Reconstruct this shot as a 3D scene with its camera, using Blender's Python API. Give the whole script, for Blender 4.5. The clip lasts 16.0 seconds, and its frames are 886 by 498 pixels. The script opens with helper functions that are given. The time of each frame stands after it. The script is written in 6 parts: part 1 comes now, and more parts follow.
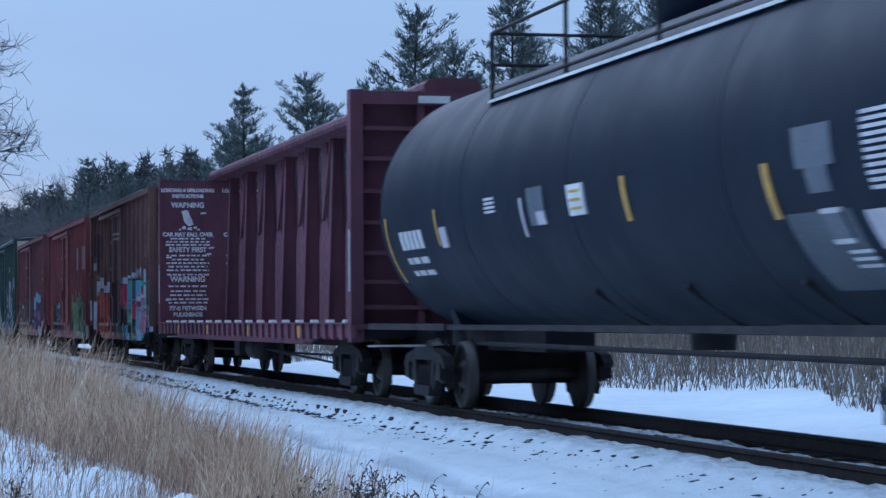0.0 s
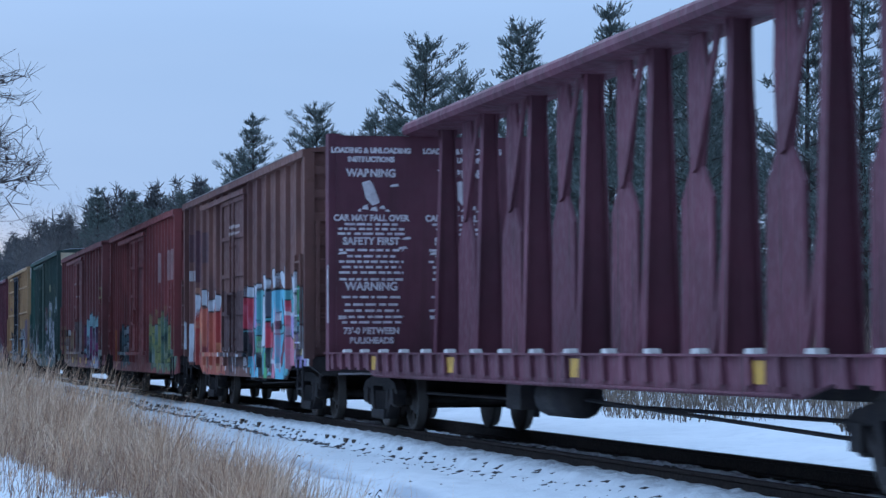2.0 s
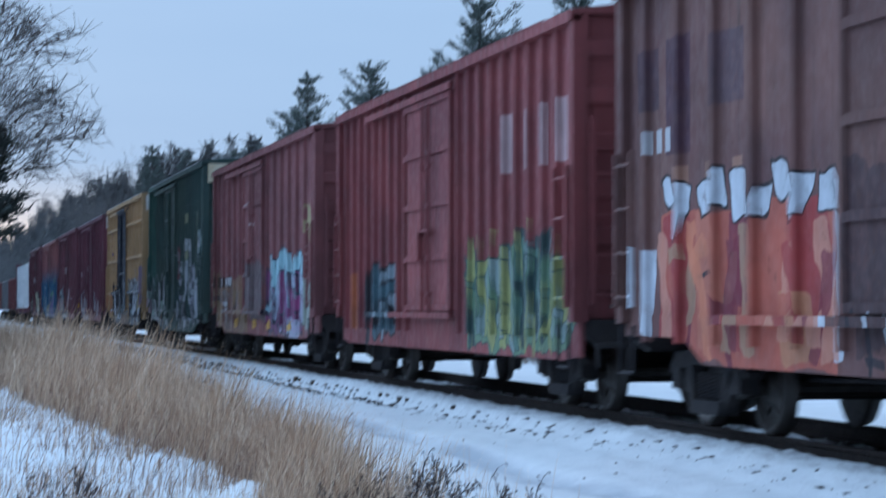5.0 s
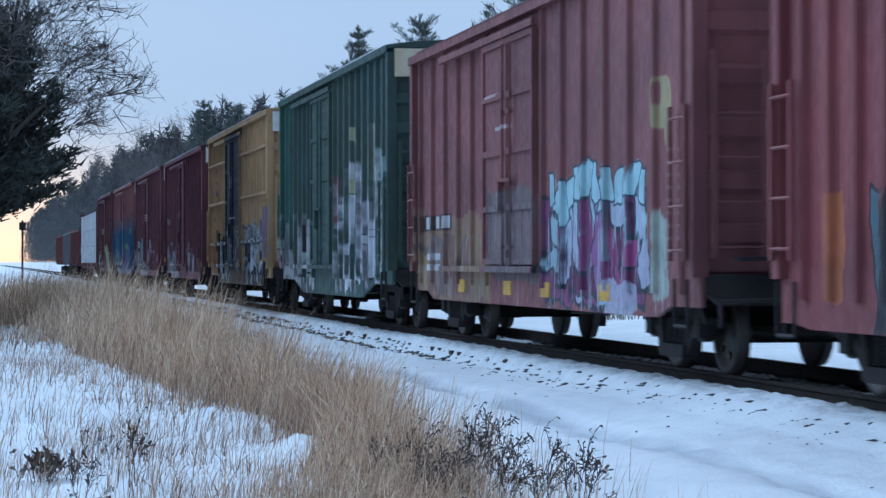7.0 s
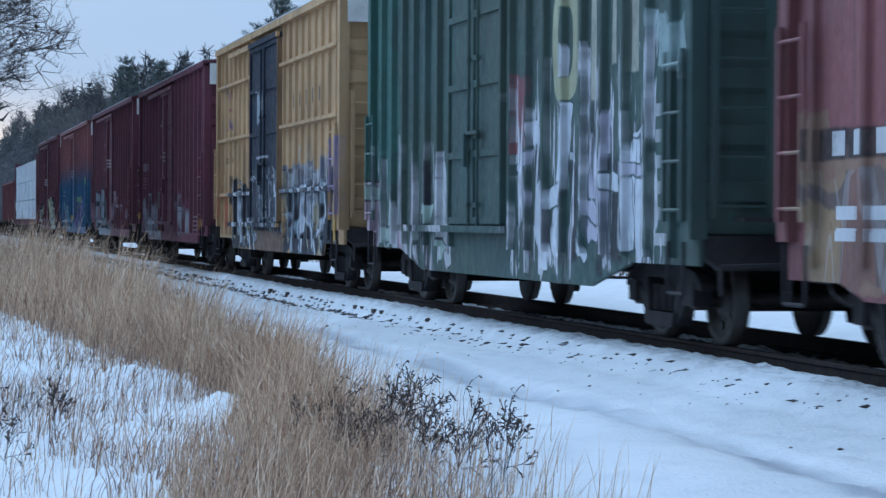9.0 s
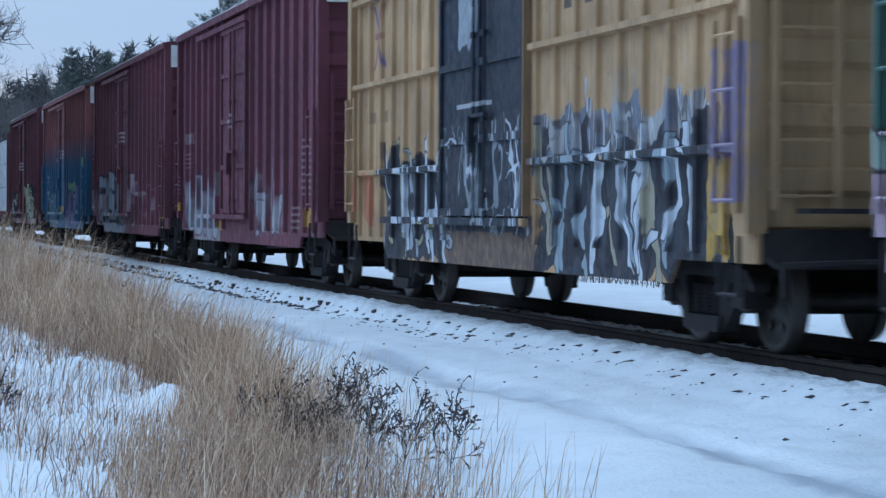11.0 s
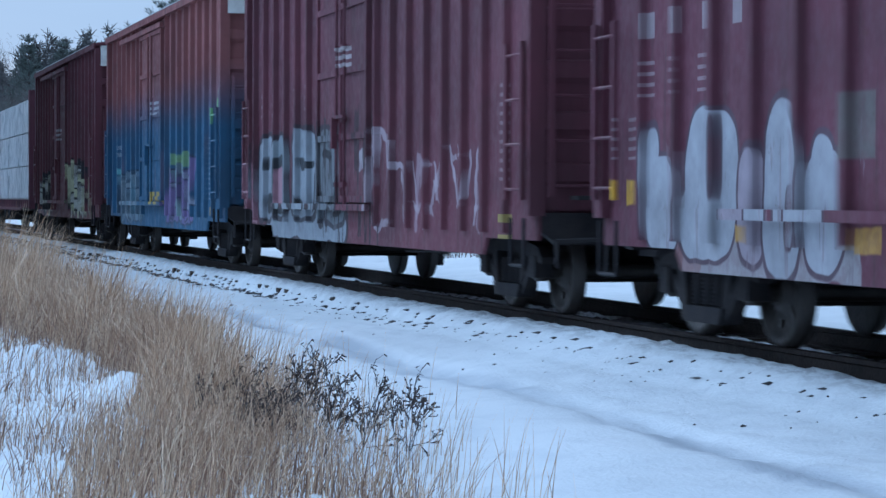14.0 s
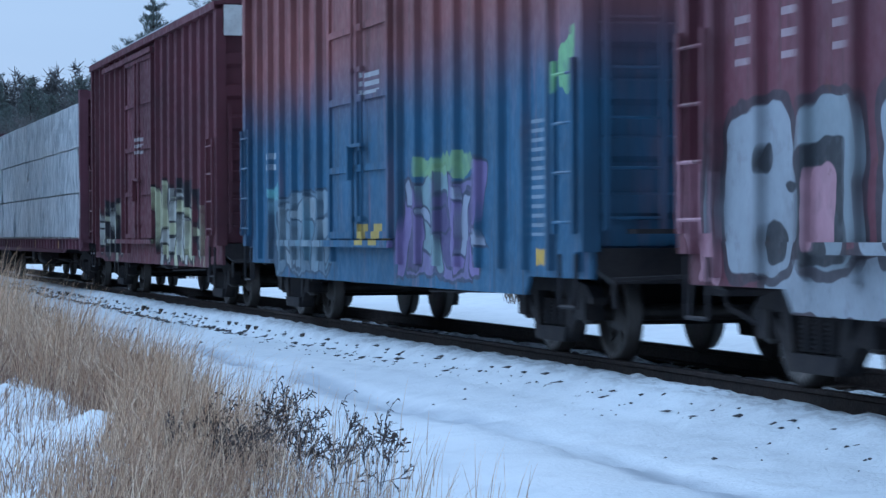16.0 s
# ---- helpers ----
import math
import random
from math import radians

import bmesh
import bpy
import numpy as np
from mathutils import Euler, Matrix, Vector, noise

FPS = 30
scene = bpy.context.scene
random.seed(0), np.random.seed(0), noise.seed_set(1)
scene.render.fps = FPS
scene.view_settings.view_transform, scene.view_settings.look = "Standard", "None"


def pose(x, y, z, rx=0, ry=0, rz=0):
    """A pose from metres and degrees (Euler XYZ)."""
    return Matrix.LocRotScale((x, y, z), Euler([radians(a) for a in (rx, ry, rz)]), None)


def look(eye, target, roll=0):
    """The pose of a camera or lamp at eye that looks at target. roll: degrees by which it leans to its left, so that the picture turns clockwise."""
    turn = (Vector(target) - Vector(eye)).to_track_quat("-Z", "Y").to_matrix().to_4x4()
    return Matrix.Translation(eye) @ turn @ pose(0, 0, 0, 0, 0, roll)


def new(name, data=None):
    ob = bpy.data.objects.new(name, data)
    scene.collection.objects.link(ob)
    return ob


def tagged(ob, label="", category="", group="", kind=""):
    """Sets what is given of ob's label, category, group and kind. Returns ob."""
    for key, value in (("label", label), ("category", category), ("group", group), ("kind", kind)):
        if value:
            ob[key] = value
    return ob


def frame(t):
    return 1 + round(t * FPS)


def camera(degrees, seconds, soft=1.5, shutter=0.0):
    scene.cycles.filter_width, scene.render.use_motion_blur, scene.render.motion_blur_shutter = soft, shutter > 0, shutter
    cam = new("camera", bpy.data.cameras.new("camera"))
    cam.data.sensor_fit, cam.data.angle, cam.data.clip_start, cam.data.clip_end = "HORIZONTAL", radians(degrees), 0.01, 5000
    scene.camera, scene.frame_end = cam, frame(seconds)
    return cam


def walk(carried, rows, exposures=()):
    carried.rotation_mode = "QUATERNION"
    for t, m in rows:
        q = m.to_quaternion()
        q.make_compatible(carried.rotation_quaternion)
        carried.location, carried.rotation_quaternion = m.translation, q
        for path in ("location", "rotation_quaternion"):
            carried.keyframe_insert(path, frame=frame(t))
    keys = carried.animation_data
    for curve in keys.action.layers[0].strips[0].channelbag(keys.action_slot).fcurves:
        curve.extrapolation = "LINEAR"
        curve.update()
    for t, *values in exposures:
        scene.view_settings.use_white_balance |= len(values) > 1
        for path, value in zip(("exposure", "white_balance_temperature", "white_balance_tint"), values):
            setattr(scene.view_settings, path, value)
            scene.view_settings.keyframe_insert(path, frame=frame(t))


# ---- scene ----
SECONDS = 16.0
EYE = (0.0, 0.0, 1.12)
# seconds, bearing to the right of the track, tilt up, roll
TURNS = [
    (0, 13.497, 1.640, -0.316),
    (0.5, 13.501, 1.910, -0.216),
    (1, 13.405, 2.199, -0.051),
    (1.5, 13.302, 2.282, 0.093),
    (2, 13.283, 2.345, -0.207),
    (2.5, 13.476, 2.576, -0.522),
    (3, 13.812, 3.041, -0.225),
    (3.5, 13.966, 3.482, -0.439),
    (4, 13.730, 3.504, -0.457),
    (4.5, 13.117, 3.314, -0.323),
    (5, 12.016, 1.383, 0.056),
    (5.2, 11.566, 0.698, -0.047),
    (7.3, 10.792, 0.125, -0.058),
    (7.5, 11.083, -0.065, 0.077),
    (8, 11.634, -0.389, 0.014),
    (8.5, 12.135, -0.579, 0.151),
    (11, 13.876, -0.873, 0.277),
    (11.5, 14.088, -0.988, 0.248),
    (12, 14.222, -1.140, 0.328),
    (12.5, 14.339, -1.270, 0.286),
    (13, 14.494, -1.360, 0.126),
    (13.5, 14.636, -1.355, 0.012),
    (14, 14.859, -1.167, 0.236),
    (14.5, 15.100, -0.827, 0.438),
    (15, 15.359, -0.533, 0.439),
    (15.5, 15.455, -0.342, 0.089),
    (16, 15.582, -0.339, -0.259),
]


def aim(bearing, tilt):
    b, e = radians(bearing), radians(tilt)
    return (EYE[0] + 50 * math.sin(b) * math.cos(e), EYE[1] + 50 * math.cos(b) * math.cos(e), EYE[2] + 50 * math.sin(e))


cam = camera(20.67, SECONDS, soft=1.45, shutter=0.45)
walk(cam, [(t, look(EYE, aim(b, e), r)) for t, b, e, r in TURNS], exposures=[(0.0, -0.15, 5000, 14), (2.5, -0.06, 5100, 14), (4.0, -0.04, 5160, 14), (5.0, 0.0, 5300, 11), (7.5, 0.06, 5400, 11), (11.0, 0.02, 5400, 11), (13.5, 0.04, 5300, 11), (16.0, 0.06, 5200, 11)])

# ---- sky and light: dusk under thin cloud ----
world = bpy.data.worlds.new("dusk")
scene.world = world
world.use_nodes = True
wt = world.node_tree
wt.nodes.clear()
sky = wt.nodes.new("ShaderNodeTexSky")
sky.sky_type, sky.sun_disc = "NISHITA", False
sky.sun_elevation, sky.sun_rotation = radians(4.0), radians(-6.0)
sky.ozone_density, sky.dust_density = 3.0, 1.0
veil = wt.nodes.new("ShaderNodeTexNoise")
veil.inputs["Scale"].default_value, veil.inputs["Detail"].default_value = 2.2, 4.0
wmap = wt.nodes.new("ShaderNodeMapping")
wmap.inputs["Scale"].default_value = (1.0, 1.0, 5.0)
wco = wt.nodes.new("ShaderNodeTexCoord")
wt.links.new(wco.outputs["Generated"], wmap.inputs["Vector"])
wt.links.new(wmap.outputs["Vector"], veil.inputs["Vector"])
wr = wt.nodes.new("ShaderNodeValToRGB")
wr.color_ramp.elements[0].position, wr.color_ramp.elements[0].color = 0.35, (4.15, 5.4, 6.65, 1)
wr.color_ramp.elements[1].position, wr.color_ramp.elements[1].color = 0.65, (4.7, 5.9, 7.05, 1)
wt.links.new(veil.outputs["Fac"], wr.inputs["Fac"])
wz = wt.nodes.new("ShaderNodeSeparateXYZ")
wt.links.new(wco.outputs["Generated"], wz.inputs[0])
wm = wt.nodes.new("ShaderNodeMix")
wm.data_type = "RGBA"
wf = wt.nodes.new("ShaderNodeMapRange")
wt.links.new(wz.outputs[2], wf.inputs["Value"])
for k, v in (("From Min", 0.0), ("From Max", 0.06), ("To Min", 0.55), ("To Max", 0.95)):
    wf.inputs[k].default_value = v
wt.links.new(wf.outputs["Result"], wm.inputs["Factor"])
wt.links.new(sky.outputs["Color"], wm.inputs["A"])
wt.links.new(wr.outputs["Color"], wm.inputs["B"])
wg = wt.nodes.new("ShaderNodeMapRange")
wt.links.new(wz.outputs[2], wg.inputs["Value"])
for k, v in (("From Min", 0.12), ("From Max", 0.7), ("To Min", 1.0), ("To Max", 2.6)):
    wg.inputs[k].default_value = v
wv = wt.nodes.new("ShaderNodeVectorMath")
wv.operation = "SCALE"
wt.links.new(wm.outputs["Result"], wv.inputs[0])
# brighter towards the afterglow down the line, dimmer behind
wy = wt.nodes.new("ShaderNodeMapRange")
wt.links.new(wz.outputs[1], wy.inputs["Value"])
for k, v in (("From Min", -0.7), ("From Max", 0.25), ("To Min", 0.23), ("To Max", 1.0)):
    wy.inputs[k].default_value = v
wp = wt.nodes.new("ShaderNodeMath")
wp.operation = "MULTIPLY"
wt.links.new(wg.outputs["Result"], wp.inputs[0])
wt.links.new(wy.outputs["Result"], wp.inputs[1])
# sky strengthened over the unseen open field, added to brighten the car sides
wx = wt.nodes.new("ShaderNodeMapRange")
wt.links.new(wz.outputs[0], wx.inputs["Value"])
for k, v in (("From Min", -0.95), ("From Max", 0.0), ("To Min", 1.85), ("To Max", 1.0)):
    wx.inputs[k].default_value = v
wq = wt.nodes.new("ShaderNodeMath")
wq.operation = "MULTIPLY"
wt.links.new(wp.outputs[0], wq.inputs[0])
wt.links.new(wx.outputs["Result"], wq.inputs[1])
wt.links.new(wq.outputs[0], wv.inputs["Scale"])
wb = wt.nodes.new("ShaderNodeBackground")
wb.inputs["Strength"].default_value = 0.1
wt.links.new(wv.outputs[0], wb.inputs["Color"])
wo = wt.nodes.new("ShaderNodeOutputWorld")
wt.links.new(wb.outputs["Background"], wo.inputs["Surface"])

sun_data = bpy.data.lights.new("sun", "SUN")
sun_data.energy, sun_data.angle, sun_data.color = 0.5, radians(40), (1.0, 0.93, 0.86)
sun = new("sun", sun_data)
sun.matrix_world = look((0, 0, 50), (10 * math.sin(radians(6)), -10, 50 - 6))


# ---- node helpers ----
def put(nt, socket, v):
    if isinstance(v, bpy.types.NodeSocket):
        nt.links.new(v, socket)
    else:
        socket.default_value = v


def mth(nt, op, a, b=0.0, c=0.0):
    n = nt.nodes.new("ShaderNodeMath")
    n.operation = op
    put(nt, n.inputs[0], a), put(nt, n.inputs[1], b), put(nt, n.inputs[2], c)
    return n.outputs[0]


def blend(nt, f, a, b):
    n = nt.nodes.new("ShaderNodeMix")
    n.data_type = "RGBA"
    put(nt, n.inputs["Factor"], f)
    for s, v in (("A", a), ("B", b)):
        put(nt, n.inputs[s], (*v, 1) if isinstance(v, tuple) and len(v) == 3 else v)
    return n.outputs["Result"]


def grain(nt, vec, scale, detail=4.0, rough=0.55, dist=0.0):
    n = nt.nodes.new("ShaderNodeTexNoise")
    put(nt, n.inputs["Vector"], vec)
    n.inputs["Scale"].default_value, n.inputs["Detail"].default_value = scale, detail
    n.inputs["Roughness"].default_value, n.inputs["Distortion"].default_value = rough, dist
    return n.outputs["Fac"]


def step(nt, v, lo, hi, a=0.0, b=1.0):
    n = nt.nodes.new("ShaderNodeMapRange")
    n.interpolation_type = "SMOOTHSTEP"
    put(nt, n.inputs["Value"], v)
    for s, k in (("From Min", lo), ("From Max", hi), ("To Min", a), ("To Max", b)):
        n.inputs[s].default_value = k
    return n.outputs["Result"]


def stretch(nt, vec, s, loc=(0, 0, 0)):
    n = nt.nodes.new("ShaderNodeMapping")
    put(nt, n.inputs["Vector"], vec)
    n.inputs["Scale"].default_value, n.inputs["Location"].default_value = s, loc
    return n.outputs["Vector"]


def stops(nt, v, cols, hard=True):
    n = nt.nodes.new("ShaderNodeValToRGB")
    n.color_ramp.interpolation = "CONSTANT" if hard else "LINEAR"
    e = n.color_ramp.elements
    while len(e) < len(cols):
        e.new(0.5)
    for i, c in enumerate(cols):
        e[i].position = i / len(cols) if hard else i / (len(cols) - 1)
        e[i].color = (*c, 1)
    put(nt, n.inputs["Fac"], v)
    return n.outputs["Color"]


def stuff_of(name, home=None):
    """An empty material: its tree, shader, coordinates (those of the thing home, or the mesh's own) and y, z."""
    m = bpy.data.materials.new(name)
    m.use_nodes = True
    nt = m.node_tree
    co = nt.nodes.new("ShaderNodeTexCoord")
    if home:
        co.object = home
    v = co.outputs["Object"]
    sp = nt.nodes.new("ShaderNodeSeparateXYZ")
    nt.links.new(v, sp.inputs[0])
    return m, nt, nt.nodes["Principled BSDF"], v, sp.outputs[1], sp.outputs[2]


def relief(nt, shader, h, strength=0.3, dist=0.01):
    b = nt.nodes.new("ShaderNodeBump")
    b.inputs["Strength"].default_value, b.inputs["Distance"].default_value = strength, dist
    put(nt, b.inputs["Height"], h)
    nt.links.new(b.outputs["Normal"], shader.inputs["Normal"])


def plain(name, col, col2=None, scale=3.0, rough=0.6, metal=0.0, bump=0.15, fine=40.0):
    m, nt, sh, v, y, z = stuff_of(name)
    col2 = col2 or tuple(c * 0.6 for c in col)
    a = grain(nt, v, scale)
    f = grain(nt, v, fine, 2.0)
    c = blend(nt, step(nt, a, 0.35, 0.7), col, col2)
    c = blend(nt, step(nt, f, 0.5, 0.8, 0.0, 0.35), c, tuple(k * 0.45 for k in col2))
    put(nt, sh.inputs["Base Color"], c)
    sh.inputs["Metallic"].default_value = metal
    put(nt, sh.inputs["Roughness"], step(nt, f, 0.3, 0.7, rough - 0.08, min(1.0, rough + 0.1)))
    if bump:
        relief(nt, sh, f, bump)
    return m


# ---- graffiti and lettering, painted over the car sides ----
def area(nt, v, y, z, y0, y1, z0, z1, wob=0.12, seed=0.0, soft=0.03):
    w = grain(nt, stretch(nt, v, (0, 1, 1), (0, seed, seed)), 1.6, 3.0)
    w = mth(nt, "MULTIPLY", mth(nt, "SUBTRACT", w, 0.5), wob * 4)
    d = mth(nt, "MINIMUM", mth(nt, "SUBTRACT", y, y0), mth(nt, "SUBTRACT", y1, y))
    d = mth(nt, "MINIMUM", d, mth(nt, "MINIMUM", mth(nt, "SUBTRACT", z, z0), mth(nt, "SUBTRACT", z1, z)))
    return step(nt, mth(nt, "ADD", d, w), 0.0, soft)


def splash(y0, y1, z0, z1, cols, cell=2.0, tall=0.5, ink=(0.01, 0.01, 0.015), line=0.05, cover=1.0, seed=0.0, wob=0.12, curl=0.5, rim=None, strokes=0.9, bold=1.0):
    """A graffiti piece: bent cells of several paints with inked outlines."""
    def lay(nt, v, y, z, c):
        m = area(nt, v, y, z, y0, y1, z0, z1, wob, seed)
        q = stretch(nt, v, (0, 1, tall), (0, seed, seed * 0.7))
        n = nt.nodes.new("ShaderNodeTexNoise")
        nt.links.new(q, n.inputs["Vector"])
        n.inputs["Scale"].default_value, n.inputs["Detail"].default_value = cell * 0.8, 2.0
        va = nt.nodes.new("ShaderNodeVectorMath")
        va.operation = "MULTIPLY_ADD"
        nt.links.new(n.outputs["Color"], va.inputs[0])
        va.inputs[1].default_value = (0, curl, curl)
        nt.links.new(q, va.inputs[2])
        a, b = nt.nodes.new("ShaderNodeTexVoronoi"), nt.nodes.new("ShaderNodeTexVoronoi")
        b.feature = "DISTANCE_TO_EDGE"
        for k in (a, b):
            k.inputs["Scale"].default_value = cell
            nt.links.new(va.outputs[0], k.inputs["Vector"])
        sp = nt.nodes.new("ShaderNodeSeparateColor")
        nt.links.new(a.outputs["Color"], sp.inputs[0])
        p = stops(nt, sp.outputs[0], cols)
        p = blend(nt, step(nt, grain(nt, v, 7.0, 3.0), 0.4, 0.75, 0.0, 0.35), p, blend(nt, 0.5, p, cols[0]))
        p = blend(nt, step(nt, b.outputs["Distance"], line * 0.6, line, 0.95, 0.0), p, ink)
        for k, (paint_, off, wid) in enumerate(((ink, 0.5, 0.03), ((0.62, 0.64, 0.68), 0.44, 0.022), (ink, 0.57, 0.018))):
            g = grain(nt, stretch(nt, va.outputs[0], (1, 1, 1), (0, 3.1 * k, 1.7 * k)), cell * (0.8 + 0.3 * k), 1.0, 0.5, 0.8)
            p = blend(nt, step(nt, mth(nt, "ABSOLUTE", mth(nt, "SUBTRACT", g, off)), wid * 0.6 * bold, wid * bold, strokes, 0.0), p, paint_)
        p = blend(nt, 0.16, p, (0.04, 0.04, 0.05))
        if rim:
            wide = area(nt, v, y, z, y0 - 0.09, y1 + 0.09, z0, z1 + 0.12, wob, seed)
            c = blend(nt, wide, c, rim)
        thin = step(nt, grain(nt, v, 3.0, 4.0), 0.25, 0.45, cover * 0.75, cover)
        return blend(nt, mth(nt, "MULTIPLY", m, thin), c, p)
    return lay


def wash(y0, y1, z0, z1, col, cover=0.8, wob=0.05, seed=0.0, soft=0.03):
    """One plain painted field, a bar of lettering or a patch."""
    def lay(nt, v, y, z, c):
        m = area(nt, v, y, z, y0, y1, z0, z1, wob, seed, soft)
        return blend(nt, mth(nt, "MULTIPLY", m, step(nt, grain(nt, v, 9.0), 0.3, 0.6, cover * 0.7, cover)), c, col)
    return lay


def drips(y0, y1, z0, z1, col, dense=0.5, cover=0.8, seed=0.0):
    """Upright brush strokes and runs of one paint, ragged at the top and bottom."""
    def lay(nt, v, y, z, c):
        m = area(nt, v, y, z, y0, y1, z0, z1, 0.35, seed)
        g = grain(nt, stretch(nt, v, (0, 3.4, 0.45), (0, seed, seed)), 1.5, 4.0, 0.6, 0.5)
        k = step(nt, g, 0.56 - 0.16 * (dense - 0.3), 0.6 - 0.16 * (dense - 0.3), 0.0, cover)
        shade = blend(nt, step(nt, grain(nt, v, 4.0, 3.0), 0.4, 0.65), col, tuple(q * 0.65 for q in col))
        return blend(nt, mth(nt, "MULTIPLY", m, k), c, shade)
    return lay


def bars(y0, y1, z0, z1, rows, cols, col=(0.62, 0.62, 0.66), fill=0.6, cover=0.85):
    """Rows of small marks that stand for lettering too small to read."""
    def lay(nt, v, y, z, c):
        m = area(nt, v, y, z, y0, y1, z0, z1, 0.0, 0.0, 0.01)
        for s, a, b, k in ((y, y0, y1, cols), (z, z0, z1, rows)):
            if k > 0:
                u = mth(nt, "FRACT", mth(nt, "MULTIPLY", mth(nt, "SUBTRACT", s, a), k / (b - a)))
                m = mth(nt, "MULTIPLY", m, mth(nt, "LESS_THAN", u, fill))
        return blend(nt, mth(nt, "MULTIPLY", m, cover), c, col)
    return lay


def stroke_group(inked):
    """One painted stroke as a node group: a slanted, rounded bar over the paint below, with an inked edge or none."""
    g = bpy.data.node_groups.new("stroke", "ShaderNodeTree")
    for nm in ("u", "w", "cy", "cz", "hy", "hz", "slant", "soft", "line", "worn"):
        g.interface.new_socket(nm, in_out="INPUT", socket_type="NodeSocketFloat")
    for nm in ("under", "ink", "paint"):
        g.interface.new_socket(nm, in_out="INPUT", socket_type="NodeSocketColor")
    g.interface.new_socket("over", in_out="OUTPUT", socket_type="NodeSocketColor")
    i, o = g.nodes.new("NodeGroupInput").outputs, g.nodes.new("NodeGroupOutput")
    rise = mth(g, "SUBTRACT", i["w"], i["cz"])
    a = mth(g, "MULTIPLY_ADD", rise, i["slant"], mth(g, "SUBTRACT", i["u"], i["cy"]))
    a = mth(g, "SUBTRACT", i["hy"], mth(g, "ABSOLUTE", a))
    d = mth(g, "SMOOTH_MIN", a, mth(g, "SUBTRACT", i["hz"], mth(g, "ABSOLUTE", rise)), i["soft"])
    c = i["under"]
    if inked:
        c = blend(g, mth(g, "MULTIPLY", i["worn"], step(g, mth(g, "ADD", d, i["line"]), 0.0, 0.015)), c, i["ink"])
    c = blend(g, mth(g, "MULTIPLY", i["worn"], step(g, d, 0.0, 0.015)), c, i["paint"])
    g.links.new(c, o.inputs["over"])
    return g


STROKES = {k: stroke_group(k) for k in (False, True)}


def mural(shapes, ink=(0.015, 0.015, 0.02), line=0.03, warp=0.1, seed=0.0, cover=0.95, soft=0.06):
    """Painted letter strokes with inked edges. Each shape: y, z, half width, half height, slant, colour."""
    def lay(nt, v, y, z, c):
        n = nt.nodes.new("ShaderNodeTexNoise")
        nt.links.new(stretch(nt, v, (0, 1, 1), (0, seed, seed)), n.inputs["Vector"])
        n.inputs["Scale"].default_value, n.inputs["Detail"].default_value = 1.7, 2.0
        sp = nt.nodes.new("ShaderNodeSeparateColor")
        nt.links.new(n.outputs["Color"], sp.inputs[0])
        u = mth(nt, "MULTIPLY_ADD", mth(nt, "SUBTRACT", sp.outputs[0], 0.5), warp * 4, y)
        w = mth(nt, "MULTIPLY_ADD", mth(nt, "SUBTRACT", sp.outputs[1], 0.5), warp * 3, z)
        worn = step(nt, grain(nt, v, 5.0, 4.0), 0.25, 0.5, cover * 0.72, cover)
        for cy, cz, hy, hz, slant, col in shapes:
            k = nt.nodes.new("ShaderNodeGroup")
            k.node_tree = STROKES[line > 0]
            for nm, val in (("u", u), ("w", w), ("cy", cy), ("cz", cz), ("hy", hy), ("hz", hz), ("slant", slant), ("soft", soft), ("line", line), ("worn", worn), ("under", c), ("ink", (*ink, 1)), ("paint", (*col, 1))):
                put(nt, k.inputs[nm], val)
            c = k.outputs["over"]
        return c
    return lay


def scrawl(y0, y1, z0, z1, cols, letters, seed, thick=0.09):
    """Shapes of a row of wild letters: uprights, slanted arms and cross strokes."""
    rng = random.Random(seed)
    shapes, wide = [], (y1 - y0) / letters
    for k in range(letters):
        y, mid, half = y0 + (k + 0.5) * wide, (z0 + z1) / 2, (z1 - z0) / 2
        for q in range(2):
            shapes.append((y + rng.uniform(-0.36, 0.36) * wide, mid + rng.uniform(-0.25, 0.1) * half, thick * rng.uniform(0.7, 1.4), half * rng.uniform(0.55, 0.95), rng.uniform(-0.45, 0.45), rng.choice(cols)))
        shapes.append((y + rng.uniform(-0.2, 0.2) * wide, mid + rng.uniform(-0.7, 0.6) * half, wide * rng.uniform(0.22, 0.42), thick * rng.uniform(0.5, 0.9), rng.uniform(-1.2, 1.2), rng.choice(cols)))
    return shapes


def zigzag(y0, y1, z0, z1, n, col, seed):
    """Shapes of a jagged band of short slanted strokes."""
    rng = random.Random(seed)
    shapes = []
    for k in range(n):
        hz = (z1 - z0) / 2 * rng.uniform(0.5, 1.0)
        shapes.append((y0 + (k + rng.uniform(0.3, 0.7)) * (y1 - y0) / n, (z0 + z1) / 2 + rng.uniform(-0.25, 0.25) * (z1 - z0), rng.uniform(0.11, 0.22), hz, (1 if k % 2 else -1) * rng.uniform(0.1, 0.8), col))
    return shapes


